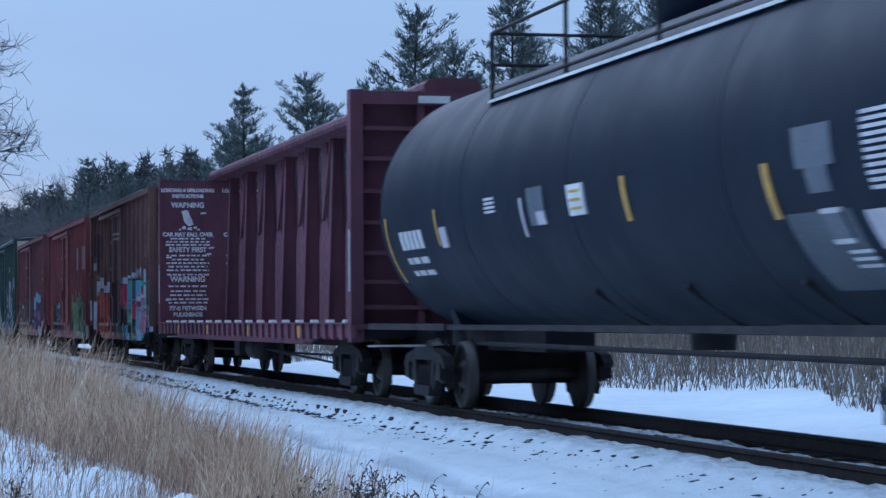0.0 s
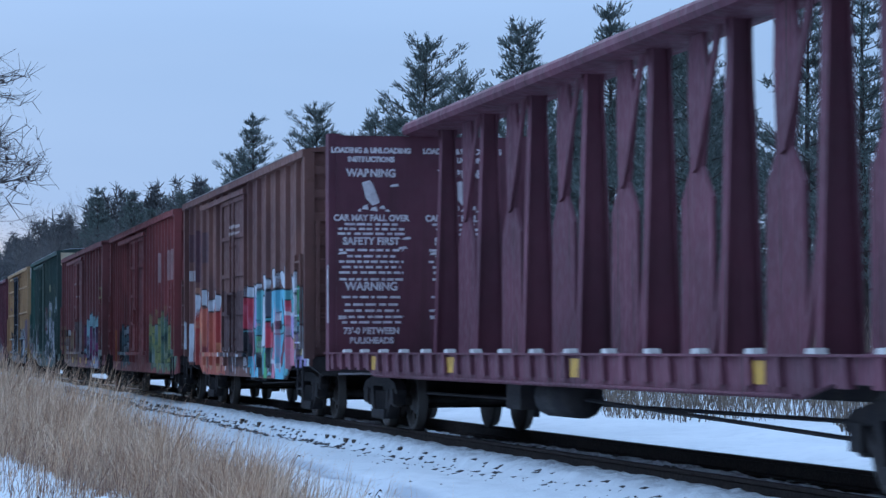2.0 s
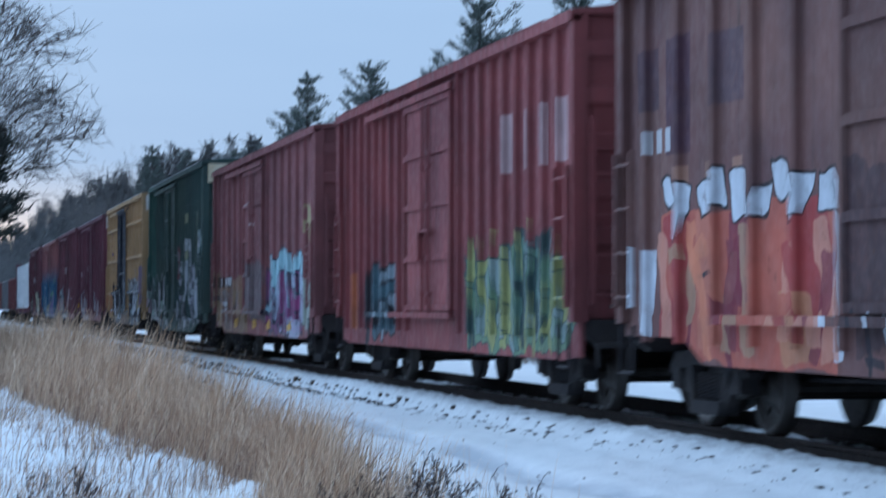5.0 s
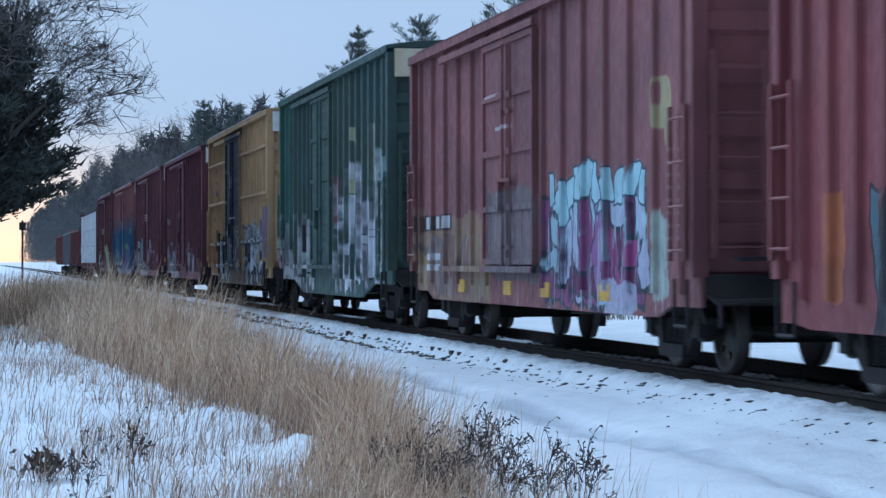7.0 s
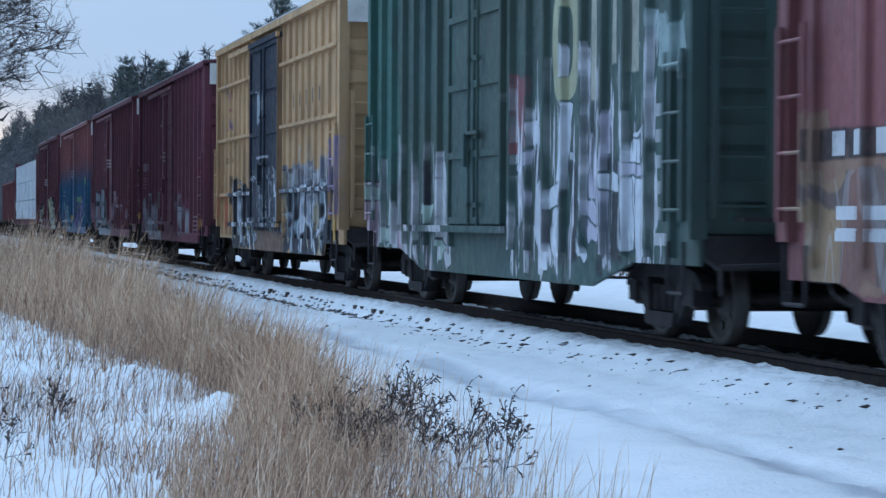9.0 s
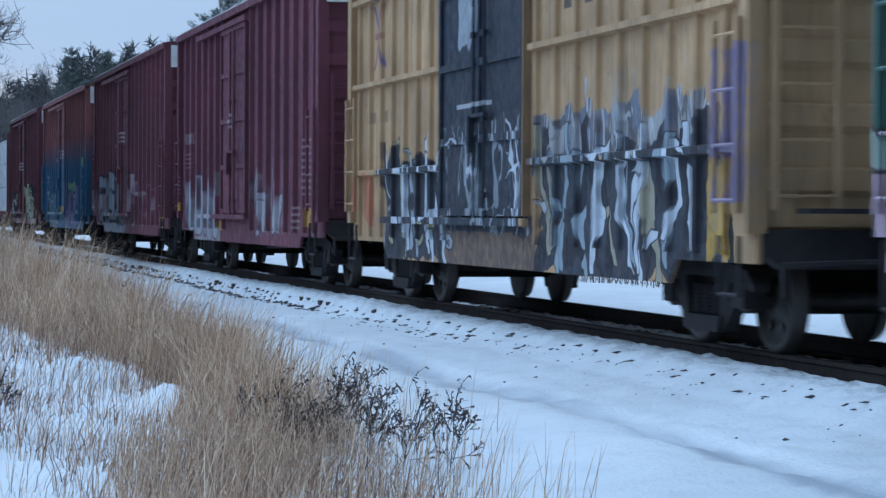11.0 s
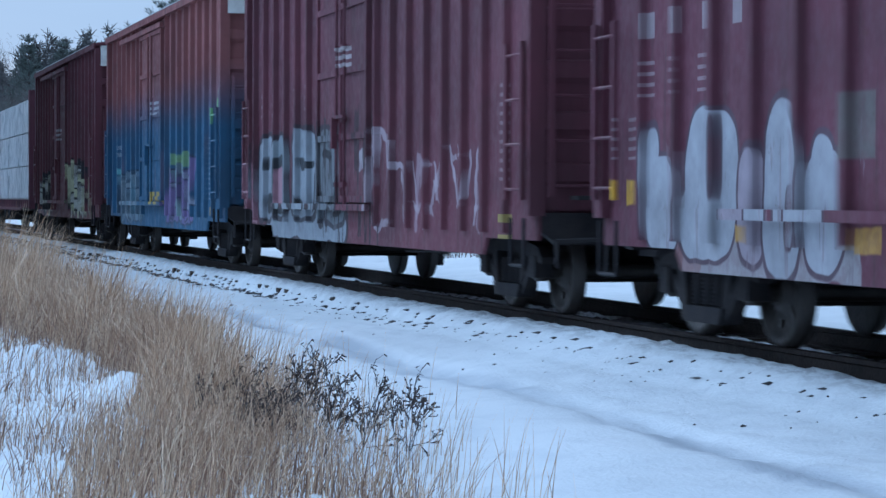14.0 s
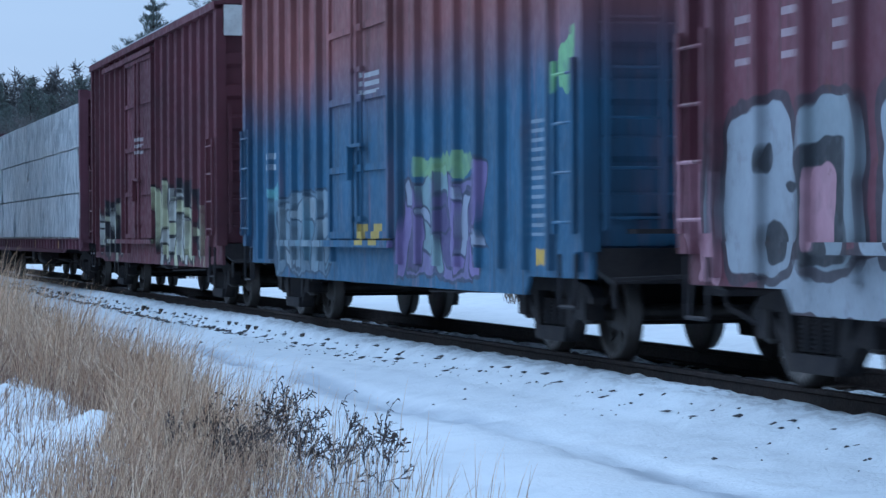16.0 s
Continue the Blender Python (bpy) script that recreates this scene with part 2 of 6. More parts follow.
def blob(parts, fill, ink, edge=0.09, grow=0.0):
    """Rounded letter-like shapes: each part is an ellipse (y, z, ry, rz) added, or cut where ry is negative."""
    def lay(nt, v, y, z, c):
        w = mth(nt, "MULTIPLY", mth(nt, "SUBTRACT", grain(nt, v, 1.4, 2.0), 0.5), 0.25)
        d, cut = None, None
        for cy, cz, ry, rz in parts:
            a = mth(nt, "DIVIDE", mth(nt, "SUBTRACT", y, cy), abs(ry))
            b = mth(nt, "DIVIDE", mth(nt, "SUBTRACT", z, cz), rz)
            r = mth(nt, "SQRT", mth(nt, "ADD", mth(nt, "POWER", mth(nt, "ABSOLUTE", a), 3.0), mth(nt, "POWER", mth(nt, "ABSOLUTE", b), 3.0)))
            k = mth(nt, "MULTIPLY", mth(nt, "SUBTRACT", 1.0, r), min(abs(ry), rz))
            if ry > 0:
                d = k if d is None else mth(nt, "MAXIMUM", d, k)
            else:
                cut = k if cut is None else mth(nt, "MAXIMUM", cut, k)
        d = mth(nt, "ADD", d, w)
        if cut is not None:
            d = mth(nt, "MINIMUM", d, mth(nt, "MULTIPLY", cut, -1.0))
        c = blend(nt, step(nt, d, -edge, -edge + 0.03), c, ink)
        f = blend(nt, step(nt, grain(nt, v, 2.0), 0.3, 0.7), fill, tuple(k * 0.75 for k in fill))
        return blend(nt, step(nt, d, 0.0, 0.02), c, f)
    return lay


def coat(name, home, col, col2, rust=0.25, rough=0.5, layers=(), fade=None, streak=0.4):
    """Weathered car paint, in the coordinates of the whole car."""
    m, nt, sh, v, y, z = stuff_of(name, home)
    c = blend(nt, step(nt, grain(nt, v, 0.5, 3.0), 0.35, 0.65), col, col2)
    if fade:
        low, z0, z1 = fade
        zz = mth(nt, "ADD", z, mth(nt, "MULTIPLY", mth(nt, "SUBTRACT", grain(nt, v, 0.6), 0.5), 0.5))
        c = blend(nt, step(nt, zz, z0, z1), low, c)
    runs = grain(nt, stretch(nt, v, (5, 7, 0.35)), 1.0, 5.0, 0.65)
    c = blend(nt, step(nt, runs, 0.5, 0.72, 0.0, streak), c, (0.05, 0.035, 0.03))
    c = blend(nt, step(nt, grain(nt, stretch(nt, v, (3, 4, 0.5), (3, 3, 3)), 1.0, 4.0), 0.56, 0.75, 0.0, streak * 0.7), c, tuple(min(1.0, k * 1.7 + 0.03) for k in col))
    sx = nt.nodes.new("ShaderNodeSeparateXYZ")
    nt.links.new(v, sx.inputs[0])
    flank = mth(nt, "GREATER_THAN", mth(nt, "ABSOLUTE", sx.outputs[0]), 1.385)
    bare = c
    for lay in layers:
        c = lay(nt, v, y, z, c)
    if layers:
        c = blend(nt, flank, bare, c)
    c = blend(nt, step(nt, grain(nt, v, 1.1, 5.0, 0.65), 0.3, 0.75, 0.06, 0.38), c, (0.035, 0.03, 0.03))
    spots = grain(nt, v, 4.5, 6.0, 0.7)
    c = blend(nt, step(nt, spots, 0.6, 0.7, 0.0, rust), c, (0.09, 0.035, 0.018))
    put(nt, sh.inputs["Base Color"], c)
    put(nt, sh.inputs["Roughness"], step(nt, grain(nt, v, 6.0), 0.3, 0.7, rough, rough + 0.25))
    sh.inputs["Specular IOR Level"].default_value = 0.26
    relief(nt, sh, grain(nt, v, 1.7, 3.0), 0.3, 0.02)
    return m


# ---- mesh helpers ----
def part(name, bm, material, parent, label="", at=None):
    me = bpy.data.meshes.new(name)
    bm.to_mesh(me)
    bm.free()
    me.materials.append(material)
    ob = new(name, me)
    ob.parent = parent
    if at:
        ob.location = at
    return tagged(ob, label)


def again(ob, at):
    o = ob.copy()
    scene.collection.objects.link(o)
    o.parent, o.location = ob.parent, at
    return o


def box(bm, x0, x1, y0, y1, z0, z1):
    vs = [bm.verts.new((x, y, z)) for x in (x0, x1) for y in (y0, y1) for z in (z0, z1)]
    for f in ((0, 1, 3, 2), (4, 6, 7, 5), (0, 4, 5, 1), (2, 3, 7, 6), (0, 2, 6, 4), (1, 5, 7, 3)):
        bm.faces.new([vs[i] for i in f])
    return vs


def prism(bm, pts, axis, a, b):
    """Extrude a closed outline. axis 'x': points are (y, z); 'y': (x, z); 'z': (x, y)."""
    def at(p, k):
        return (k, p[0], p[1]) if axis == "x" else (p[0], k, p[1]) if axis == "y" else (p[0], p[1], k)
    u = [bm.verts.new(at(p, a)) for p in pts]
    w = [bm.verts.new(at(p, b)) for p in pts]
    n = len(pts)
    bm.faces.new(u), bm.faces.new(w[::-1])
    for i in range(n):
        bm.faces.new((u[i], w[i], w[(i + 1) % n], u[(i + 1) % n]))


def tube(bm, a, b, r, seg=6, r2=None):
    a, b = Vector(a), Vector(b)
    d = b - a
    q = d.to_track_quat("Z", "Y").to_matrix()
    r2 = r if r2 is None else r2
    rings = []
    for p, k in ((a, r), (b, r2)):
        rings.append([bm.verts.new(p + q @ Vector((math.cos(i * 2 * math.pi / seg) * k, math.sin(i * 2 * math.pi / seg) * k, 0))) for i in range(seg)])
    for i in range(seg):
        bm.faces.new((rings[0][i], rings[0][(i + 1) % seg], rings[1][(i + 1) % seg], rings[1][i]))
    bm.faces.new(rings[0][::-1]), bm.faces.new(rings[1])


def lathe(bm, prof, axis="x", seg=28, centre=(0, 0, 0), smooth=True):
    """Turn a profile of (along, radius) about the axis."""
    rings = []
    for s, r in prof:
        ring = []
        for i in range(seg):
            a = i * 2 * math.pi / seg
            u, w = r * math.cos(a), r * math.sin(a)
            p = (s, u, w) if axis == "x" else (u, s, w) if axis == "y" else (u, w, s)
            ring.append(bm.verts.new(Vector(p) + Vector(centre)))
        rings.append(ring)
    for a, b in zip(rings, rings[1:]):
        for i in range(seg):
            bm.faces.new((a[i], a[(i + 1) % seg], b[(i + 1) % seg], b[i])).smooth = smooth
    bm.faces.new(rings[0][::-1]), bm.faces.new(rings[-1])


def mesh_of(name, verts, faces, material):
    me = bpy.data.meshes.new(name)
    me.from_pydata(verts, [], faces)
    me.materials.append(material)
    return me


def chips(name, quads, material):
    """A mesh of loose four-cornered pieces from an array of shape (n, 4, 3)."""
    q = np.asarray(quads, dtype=np.float32)
    n = len(q)
    me = bpy.data.meshes.new(name)
    me.vertices.add(4 * n), me.loops.add(4 * n), me.polygons.add(n)
    me.vertices.foreach_set("co", q.reshape(-1))
    me.loops.foreach_set("vertex_index", np.arange(4 * n, dtype=np.int32))
    me.polygons.foreach_set("loop_start", np.arange(0, 4 * n, 4, dtype=np.int32))
    me.polygons.foreach_set("loop_total", np.full(n, 4, dtype=np.int32))
    me.update(calc_edges=True)
    me.materials.append(material)
    return me


# ---- materials ----
STEEL = plain("dark_cast_steel", (0.026, 0.024, 0.026), (0.042, 0.036, 0.035), 4.0, 0.9, 0.0)
UNDER = plain("grimy_black_underframe", (0.026, 0.024, 0.027), (0.044, 0.038, 0.037), 3.0, 0.75)
WHEEL = plain("wheel_steel", (0.03, 0.025, 0.022), (0.06, 0.05, 0.045), 6.0, 0.5, 0.4)
RAIL = plain("rusty_rail_steel", (0.032, 0.023, 0.02), (0.018, 0.014, 0.013), 5.0, 0.75, 0.1)
TIE = plain("creosoted_timber", (0.05, 0.038, 0.03), (0.025, 0.02, 0.018), 5.0, 0.85, 0.0, 0.5)
STONE = plain("ballast_stone", (0.09, 0.08, 0.08), (0.04, 0.038, 0.04), 8.0, 0.9)
WHITE = plain("white_stencil_paint", (0.62, 0.60, 0.60), (0.5, 0.45, 0.45), 6.0, 0.6, 0.0, 0.0)
PALE = plain("pale_panel_paint", (0.75, 0.75, 0.72), (0.6, 0.58, 0.55), 3.0, 0.55)
WORN = plain("worn_stencil_paint", (0.82, 0.78, 0.8), (0.62, 0.55, 0.58), 7.0, 0.6, 0.0, 0.0)
CREAM = plain("cream_panel_paint", (0.62, 0.52, 0.33), (0.72, 0.66, 0.5), 2.0, 0.6)
YELLOW = plain("yellow_reflector", (0.62, 0.36, 0.05), (0.42, 0.24, 0.04), 6.0, 0.5)
REFLECT = plain("pale_reflective_strip", (0.55, 0.5, 0.52), (0.4, 0.36, 0.38), 8.0, 0.5)
RIME = plain("old_roof_snow", (0.62, 0.65, 0.68), (0.5, 0.52, 0.56), 3.0, 0.8)
ZINC = plain("galvanised_roof", (0.42, 0.42, 0.44), (0.28, 0.26, 0.26), 2.0, 0.5, 0.4)
TAN = plain("tan_hose_pipe", (0.5, 0.36, 0.2), (0.35, 0.24, 0.13), 6.0, 0.6)

for dull in (STEEL, UNDER, RAIL, TIE):
    for nd in dull.node_tree.nodes:
        if nd.type == "BSDF_PRINCIPLED":
            nd.inputs["Specular IOR Level"].default_value = 0.15


def snow_material():
    m, nt, sh, v, y, z = stuff_of("old_snow")
    sp = nt.nodes.new("ShaderNodeSeparateXYZ")
    nt.links.new(v, sp.inputs[0])
    x = sp.outputs[0]
    a, b, f = grain(nt, v, 0.35, 4.0), grain(nt, v, 3.0, 5.0), grain(nt, v, 26.0, 3.0)
    c = blend(nt, step(nt, a, 0.35, 0.65), (0.62, 0.645, 0.66), (0.56, 0.59, 0.61))
    c = blend(nt, step(nt, b, 0.45, 0.7, 0.0, 0.4), c, (0.47, 0.50, 0.53))
    # an old wheel track beside the line
    w = mth(nt, "MULTIPLY", mth(nt, "SUBTRACT", grain(nt, v, 0.25, 3.0), 0.5), 0.7)
    d = mth(nt, "ABSOLUTE", mth(nt, "ADD", mth(nt, "SUBTRACT", x, 5.36), w))
    t = mth(nt, "MULTIPLY", step(nt, d, 0.08, 0.3, 1.0, 0.0), step(nt, grain(nt, v, 0.5, 4.0), 0.36, 0.6, 0.3, 0.9))
    c = blend(nt, t, c, (0.34, 0.375, 0.42))
    # cinders and dirt along the ballast, strengthened to take in the train's shade
    e = mth(nt, "MULTIPLY", step(nt, mth(nt, "ABSOLUTE", mth(nt, "SUBTRACT", x, 8.05)), 0.85, 1.5, 1.0, 0.0), step(nt, grain(nt, stretch(nt, v, (3, 1, 1)), 4.0, 5.0, 0.7), 0.44, 0.6, 0.0, 0.8))
    c = blend(nt, e, c, (0.13, 0.12, 0.13))
    put(nt, sh.inputs["Base Color"], c)
    sh.inputs["Roughness"].default_value = 0.75
    relief(nt, sh, mth(nt, "ADD", b, mth(nt, "MULTIPLY", f, 0.4)), 0.5, 0.05)
    return m


SNOW = snow_material()


# ---- ground: one sheet of snow ----
PROFILE_X = [-4000, -60, -12, 0, 2.5, 4.2, 5.1, 5.38, 5.7, 6.35, 6.64, 6.76, 6.88, 7.08, 7.2, 7.34, 7.45, 7.62, 8.05, 8.5, 8.66, 8.8, 8.92, 9.05, 9.3, 9.45, 10.4, 12, 15, 18, 30, 70, 4000]
PROFILE_Z = [0.2, -0.4, -0.55, -0.55, -0.5, -0.42, -0.36, -0.40, -0.34, -0.345, -0.325, -0.15, -0.095, -0.085, -0.175, -0.20, -0.19, -0.15, -0.14, -0.15, -0.19, -0.2, -0.195, -0.16, -0.15, -0.2, -0.36, -0.4, -0.32, 0.0, 0.5, 1.2, 2.0]


def ground_height(x, y):
    z = np.interp(x, PROFILE_X, PROFILE_Z)
    near = 1 - np.clip((y - 23) / 12, 0, 1)
    z = z + near * np.interp(x, [5.7, 6.35, 6.64, 6.76, 6.88], [0.0, 0.075, 0.135, 0.03, 0.0])
    rough = np.where(x < 5.6, 0.05, np.where(x < 9.5, 0.018, 0.05))
    z = z + rough * (np.sin(x * 1.7 + 0.6 * np.sin(y * 0.5)) * np.sin(y * 0.43 + x * 0.3) + 0.5 * np.sin(x * 4.1 + y * 1.3) * np.sin(y * 2.2))
    lumps = np.where((x > 6.3) & (x < 9.6), 0.007, np.where(x < 4.5, 0.011, 0.005))
    for k, (a, b, c) in enumerate(((12.6, 5.1, 0.3), (7.3, -11.7, 1.9), (19.1, 8.3, 4.0), (-5.7, 16.3, 2.2), (27.0, -21.0, 0.9))):
        z = z + lumps * np.sin(a * y + b * x + c + 1.3 * np.sin(0.37 * a * x - 0.61 * b * y))
    z = z + 0.17 * np.exp(-(((x - 2.66) / 0.2) ** 2 + ((y - 20.3) / 0.55) ** 2)) + 0.13 * np.exp(-(((x - 2.2) / 0.2) ** 2 + ((y - 24.5) / 0.7) ** 2))
    return z


def build_ground():
    xs = np.concatenate([[-4000, -1500, -500, -200, -80], np.arange(-40, -2, 2.0), np.arange(-2, 5.2, 0.16), np.arange(5.2, 9.7, 0.06), np.arange(9.7, 20, 0.4), np.arange(20, 80, 5.0), [120, 250, 600, 1500, 4000]])
    ys = np.concatenate([[-400, -100, -30, -5, 4], np.arange(8, 60, 0.2), np.arange(60, 110, 0.6), np.arange(110, 400, 4.0), [450, 600, 900, 1500, 2500, 4500]])
    gx, gy = np.meshgrid(xs, ys, indexing="ij")
    gz = ground_height(gx, gy)
    v = np.stack([gx, gy, gz], -1).reshape(-1, 3)
    ni, nj = len(xs), len(ys)
    i, j = np.meshgrid(np.arange(ni - 1), np.arange(nj - 1), indexing="ij")
    a = (i * nj + j).reshape(-1)
    f = np.stack([a, a + nj, a + nj + 1, a + 1], -1)
    me = mesh_of("ground", v.tolist(), f.tolist(), SNOW)
    me.polygons.foreach_set("use_smooth", np.ones(len(me.polygons), dtype=bool))
    return tagged(new("ground", me), "crusted snow over a rough field with an old wheel track", "snow", kind="structure")


build_ground()

XC = 8.05


def build_track():
    track = tagged(new("railway_track"), "single rusty railway track on timber ties half buried in snow", "railway track", kind="structure")
    track.location = (XC, 0, 0)
    prof = [(-0.075, -0.175), (0.075, -0.175), (0.075, -0.16), (0.012, -0.145), (0.01, -0.045), (0.036, -0.035), (0.036, -0.004), (0.028, 0.0), (-0.028, 0.0), (-0.036, -0.004), (-0.036, -0.035), (-0.01, -0.045), (-0.012, -0.145), (-0.075, -0.16)]
    for s in (-0.7535, 0.7535):
        bm = bmesh.new()
        prism(bm, [(x + s, z) for x, z in prof], "y", -30, 900)
        part("rail", bm, RAIL, track)
    bm = bmesh.new()
    vs = box(bm, -1.31, 1.31, -0.115, 0.115, -0.36, -0.177)
    first = part("tie", bm, TIE, track, at=(0, 8.0, 0))
    rng = random.Random(4)
    for i in range(1, 260):
        o = again(first, (rng.uniform(-0.05, 0.05), 8.0 + i * 0.51 + rng.uniform(-0.03, 0.03), rng.uniform(-0.012, 0.012)))
        o.rotation_euler = (0, 0, rng.uniform(-0.02, 0.02))
    bm = bmesh.new()
    for i in range(260, 900):
        box(bm, -1.31, 1.31, 8 + i * 0.51 - 0.115, 8 + i * 0.51 + 0.115, -0.36, -0.177)
    tagged(part("far_ties", bm, TIE, track), kind="stuff")


build_track()


def build_ballast():
    rng = np.random.default_rng(5)
    verts, faces = [], []
    oct_f = ((0, 2, 4), (2, 1, 4), (1, 3, 4), (3, 0, 4), (2, 0, 5), (1, 2, 5), (3, 1, 5), (0, 3, 5))

    def stone(x, y, s, wide=2.3):
        z = float(ground_height(np.array(x), np.array(y)))
        n = len(verts)
        k = s * rng.uniform(0.6, 1.3, 6)
        for d, kk in zip(((1, 0, 0), (-1, 0, 0), (0, 1, 0), (0, -1, 0), (0, 0, 0.7), (0, 0, -0.7)), k):
            verts.append((x + d[0] * kk * wide, y + d[1] * kk * 0.8, z + d[2] * kk))
        faces.extend([tuple(n + i for i in f) for f in oct_f])
    # cinders and tie ends in short rows across the shoulder
    for i in range(150):
        y0 = 13 + i * 0.51 + rng.normal(0, 0.06)
        thick = np.interp(y0, [13, 18, 24, 34, 50, 90], [0.25, 0.7, 1.0, 1.3, 2.0, 2.4])
        for k in range(int(thick * rng.uniform(2.0, 6.5))):
            x = 6.74 - abs(rng.normal(0, 0.13))
            stone(x, y0 + 0.45 * (x - 6.6) + rng.normal(0, 0.05), rng.uniform(0.008, 0.023) * (1 + max(0, y0 - 36) / 60), rng.uniform(1.8, 4.2))
    for i in range(500):
        stone(6.66 - abs(rng.normal(0, 0.07)), 34 + 66 * rng.random(), rng.uniform(0.015, 0.04), 2.0)
    for i in range(200):
        stone(6.64 - abs(rng.normal(0, 0.25)), 13 + 40 * rng.random(), rng.uniform(0.006, 0.014), 1.6)
    for i in range(26):
        stone(rng.uniform(5.6, 6.5), 13 + 20 * rng.random(), rng.uniform(0.009, 0.02), 1.3)
    for i in range(260):
        stone(rng.uniform(7.4, 8.7), 12 + 60 * rng.random(), rng.uniform(0.015, 0.035))
    tagged(new("ballast_stones", mesh_of("ballast_stones", verts, faces, STONE)), "dark ballast stones poking through the snow", "ballast", kind="stuff")


build_ballast()


# ---- railway cars ----
CACHE = {}
SPEED = 9.758
MOVERS, ROLLERS = [], []


def shared(name, key, make, material, parent, at=None, label=""):
    """A part whose mesh is built once and shared by alike parts."""
    if key not in CACHE:
        bm = bmesh.new()
        make(bm)
        me = bpy.data.meshes.new(name)
        bm.to_mesh(me)
        bm.free()
        me.materials.append(material)
        CACHE[key] = me
    ob = new(name, CACHE[key])
    ob.parent = parent
    if at:
        ob.location = at
    return tagged(ob, label)


def make_wheelset(bm):
    tube(bm, (-0.95, 0, 0), (0.95, 0, 0), 0.075, 10)
    for s in (-1, 1):
        prof = [(0.675, 0.10), (0.675, 0.33), (0.69, 0.36), (0.685, 0.445), (0.705, 0.45), (0.72, 0.424), (0.81, 0.418), (0.815, 0.36), (0.78, 0.34), (0.76, 0.17), (0.83, 0.13), (0.83, 0.10)]
        lathe(bm, [(s * a, r) for a, r in prof], "x", 32)
        lathe(bm, [(s * 0.95, 0.10), (s * 1.06, 0.10), (s * 1.10, 0.06)], "x", 12)
        for k in range(6):
            a = k * math.pi / 3
            box(bm, s * 0.77 - 0.02, s * 0.77 + 0.02, math.cos(a) * 0.24 - 0.03, math.cos(a) * 0.24 + 0.03, math.sin(a) * 0.24 - 0.03, math.sin(a) * 0.24 + 0.03)


def make_side_frame(bm):
    prism(bm, [(-1.12, 0.56), (-0.98, 0.66), (-0.42, 0.75), (0.42, 0.75), (0.98, 0.66), (1.12, 0.56), (1.12, 0.50), (0.42, 0.60), (-0.42, 0.60), (-1.12, 0.50)], "x", -0.07, 0.07)
    prism(bm, [(-0.46, 0.28), (-0.40, 0.15), (0.40, 0.15), (0.46, 0.28)], "x", -0.1, 0.1)
    for s in (-1, 1):
        prism(bm, [(s * 0.62, 0.60), (s * 0.44, 0.60), (s * 0.36, 0.20), (s * 0.44, 0.20)], "x", -0.07, 0.07)
        prism(bm, [(s * 0.44, 0.17), (s * 0.72, 0.42), (s * 0.72, 0.54), (s * 0.40, 0.28)], "x", -0.06, 0.06)
        box(bm, -0.09, 0.09, s * 0.87 - 0.11, s * 0.87 + 0.11, 0.36, 0.57)


def make_spring(bm):
    prof = []
    for k in range(8):
        prof += [(0.285 + k * 0.033, 0.06), (0.301 + k * 0.033, 0.09)]
    lathe(bm, prof, "z", 10)


def truck(root, y):
    t = shared("truck", "bolster", lambda bm: box(bm, -1.0, 1.0, -0.2, 0.2, 0.45, 0.78), STEEL, root, (0, y, 0))
    for s in (-0.55, 0.55):
        shared("brake_beam", "brake_beam", lambda bm: box(bm, -0.75, 0.75, -0.05, 0.05, 0.3, 0.42), STEEL, t, (0, s, 0))
    for s in (-1.02, 1.02):
        shared("side_frame", "side_frame", make_side_frame, STEEL, t, (s, 0, 0), "dark cast side frame")
        for y2 in (-0.22, 0.0, 0.22):
            shared("spring", "spring", make_spring, STEEL, t, (s, y2, 0))
    for s in (-0.87, 0.87):
        w = shared("wheelset", "wheelset", make_wheelset, WHEEL, t, (0, s, 0.42), "dark steel wheelset with worn treads")
        ROLLERS.append((w, s))
    return t


def coupler(root, y, s, paint):
    def make(bm):
        box(bm, -0.1, 0.1, min(0, s * 0.45), max(0, s * 0.45), 0.78, 0.98)
        prism(bm, [(-0.16, s * 0.42), (0.17, s * 0.40), (0.20, s * 0.66), (0.02, s * 0.74), (-0.02, s * 0.58), (-0.17, s * 0.60)], "z", 0.74, 1.02)
    shared("coupler", "coupler%d" % s, make, STEEL, root, (0, y, 0))

    def hose(bm):
        pts = [(-0.35, s * 0.1, 0.82), (-0.38, s * 0.35, 0.72), (-0.36, s * 0.55, 0.5), (-0.2, s * 0.72, 0.38)]
        for a, b in zip(pts, pts[1:]):
            tube(bm, a, b, 0.025, 6)
    shared("brake_hose", "hose%d" % s, hose, UNDER, root, (0, y, 0))


def ladder(name, key, root, paint, at, rungs, z0, dz, w, along, hi):
    def stile(bm):
        if along == "y":
            box(bm, -0.012, 0.03, -0.03, 0.03, z0 - 0.1, hi)
        else:
            box(bm, -0.03, 0.03, -0.02, 0.02, z0 - 0.1, hi)

    def rung(bm):
        tube(bm, (0, 0, 0), (0, w, 0) if along == "y" else (w, 0, 0), 0.015, 5)
    side = (0, w, 0) if along == "y" else (w, 0, 0)
    half = Vector(side) * -0.5
    first = shared(name, (key, "stile"), stile, paint, root, tuple(Vector(at) + half))
    shared("stile", (key, "stile"), stile, paint, first, side)
    for k in range(rungs):
        shared("rung", (key, "rung"), rung, paint, first, (0, 0, z0 + k * dz))
    return first


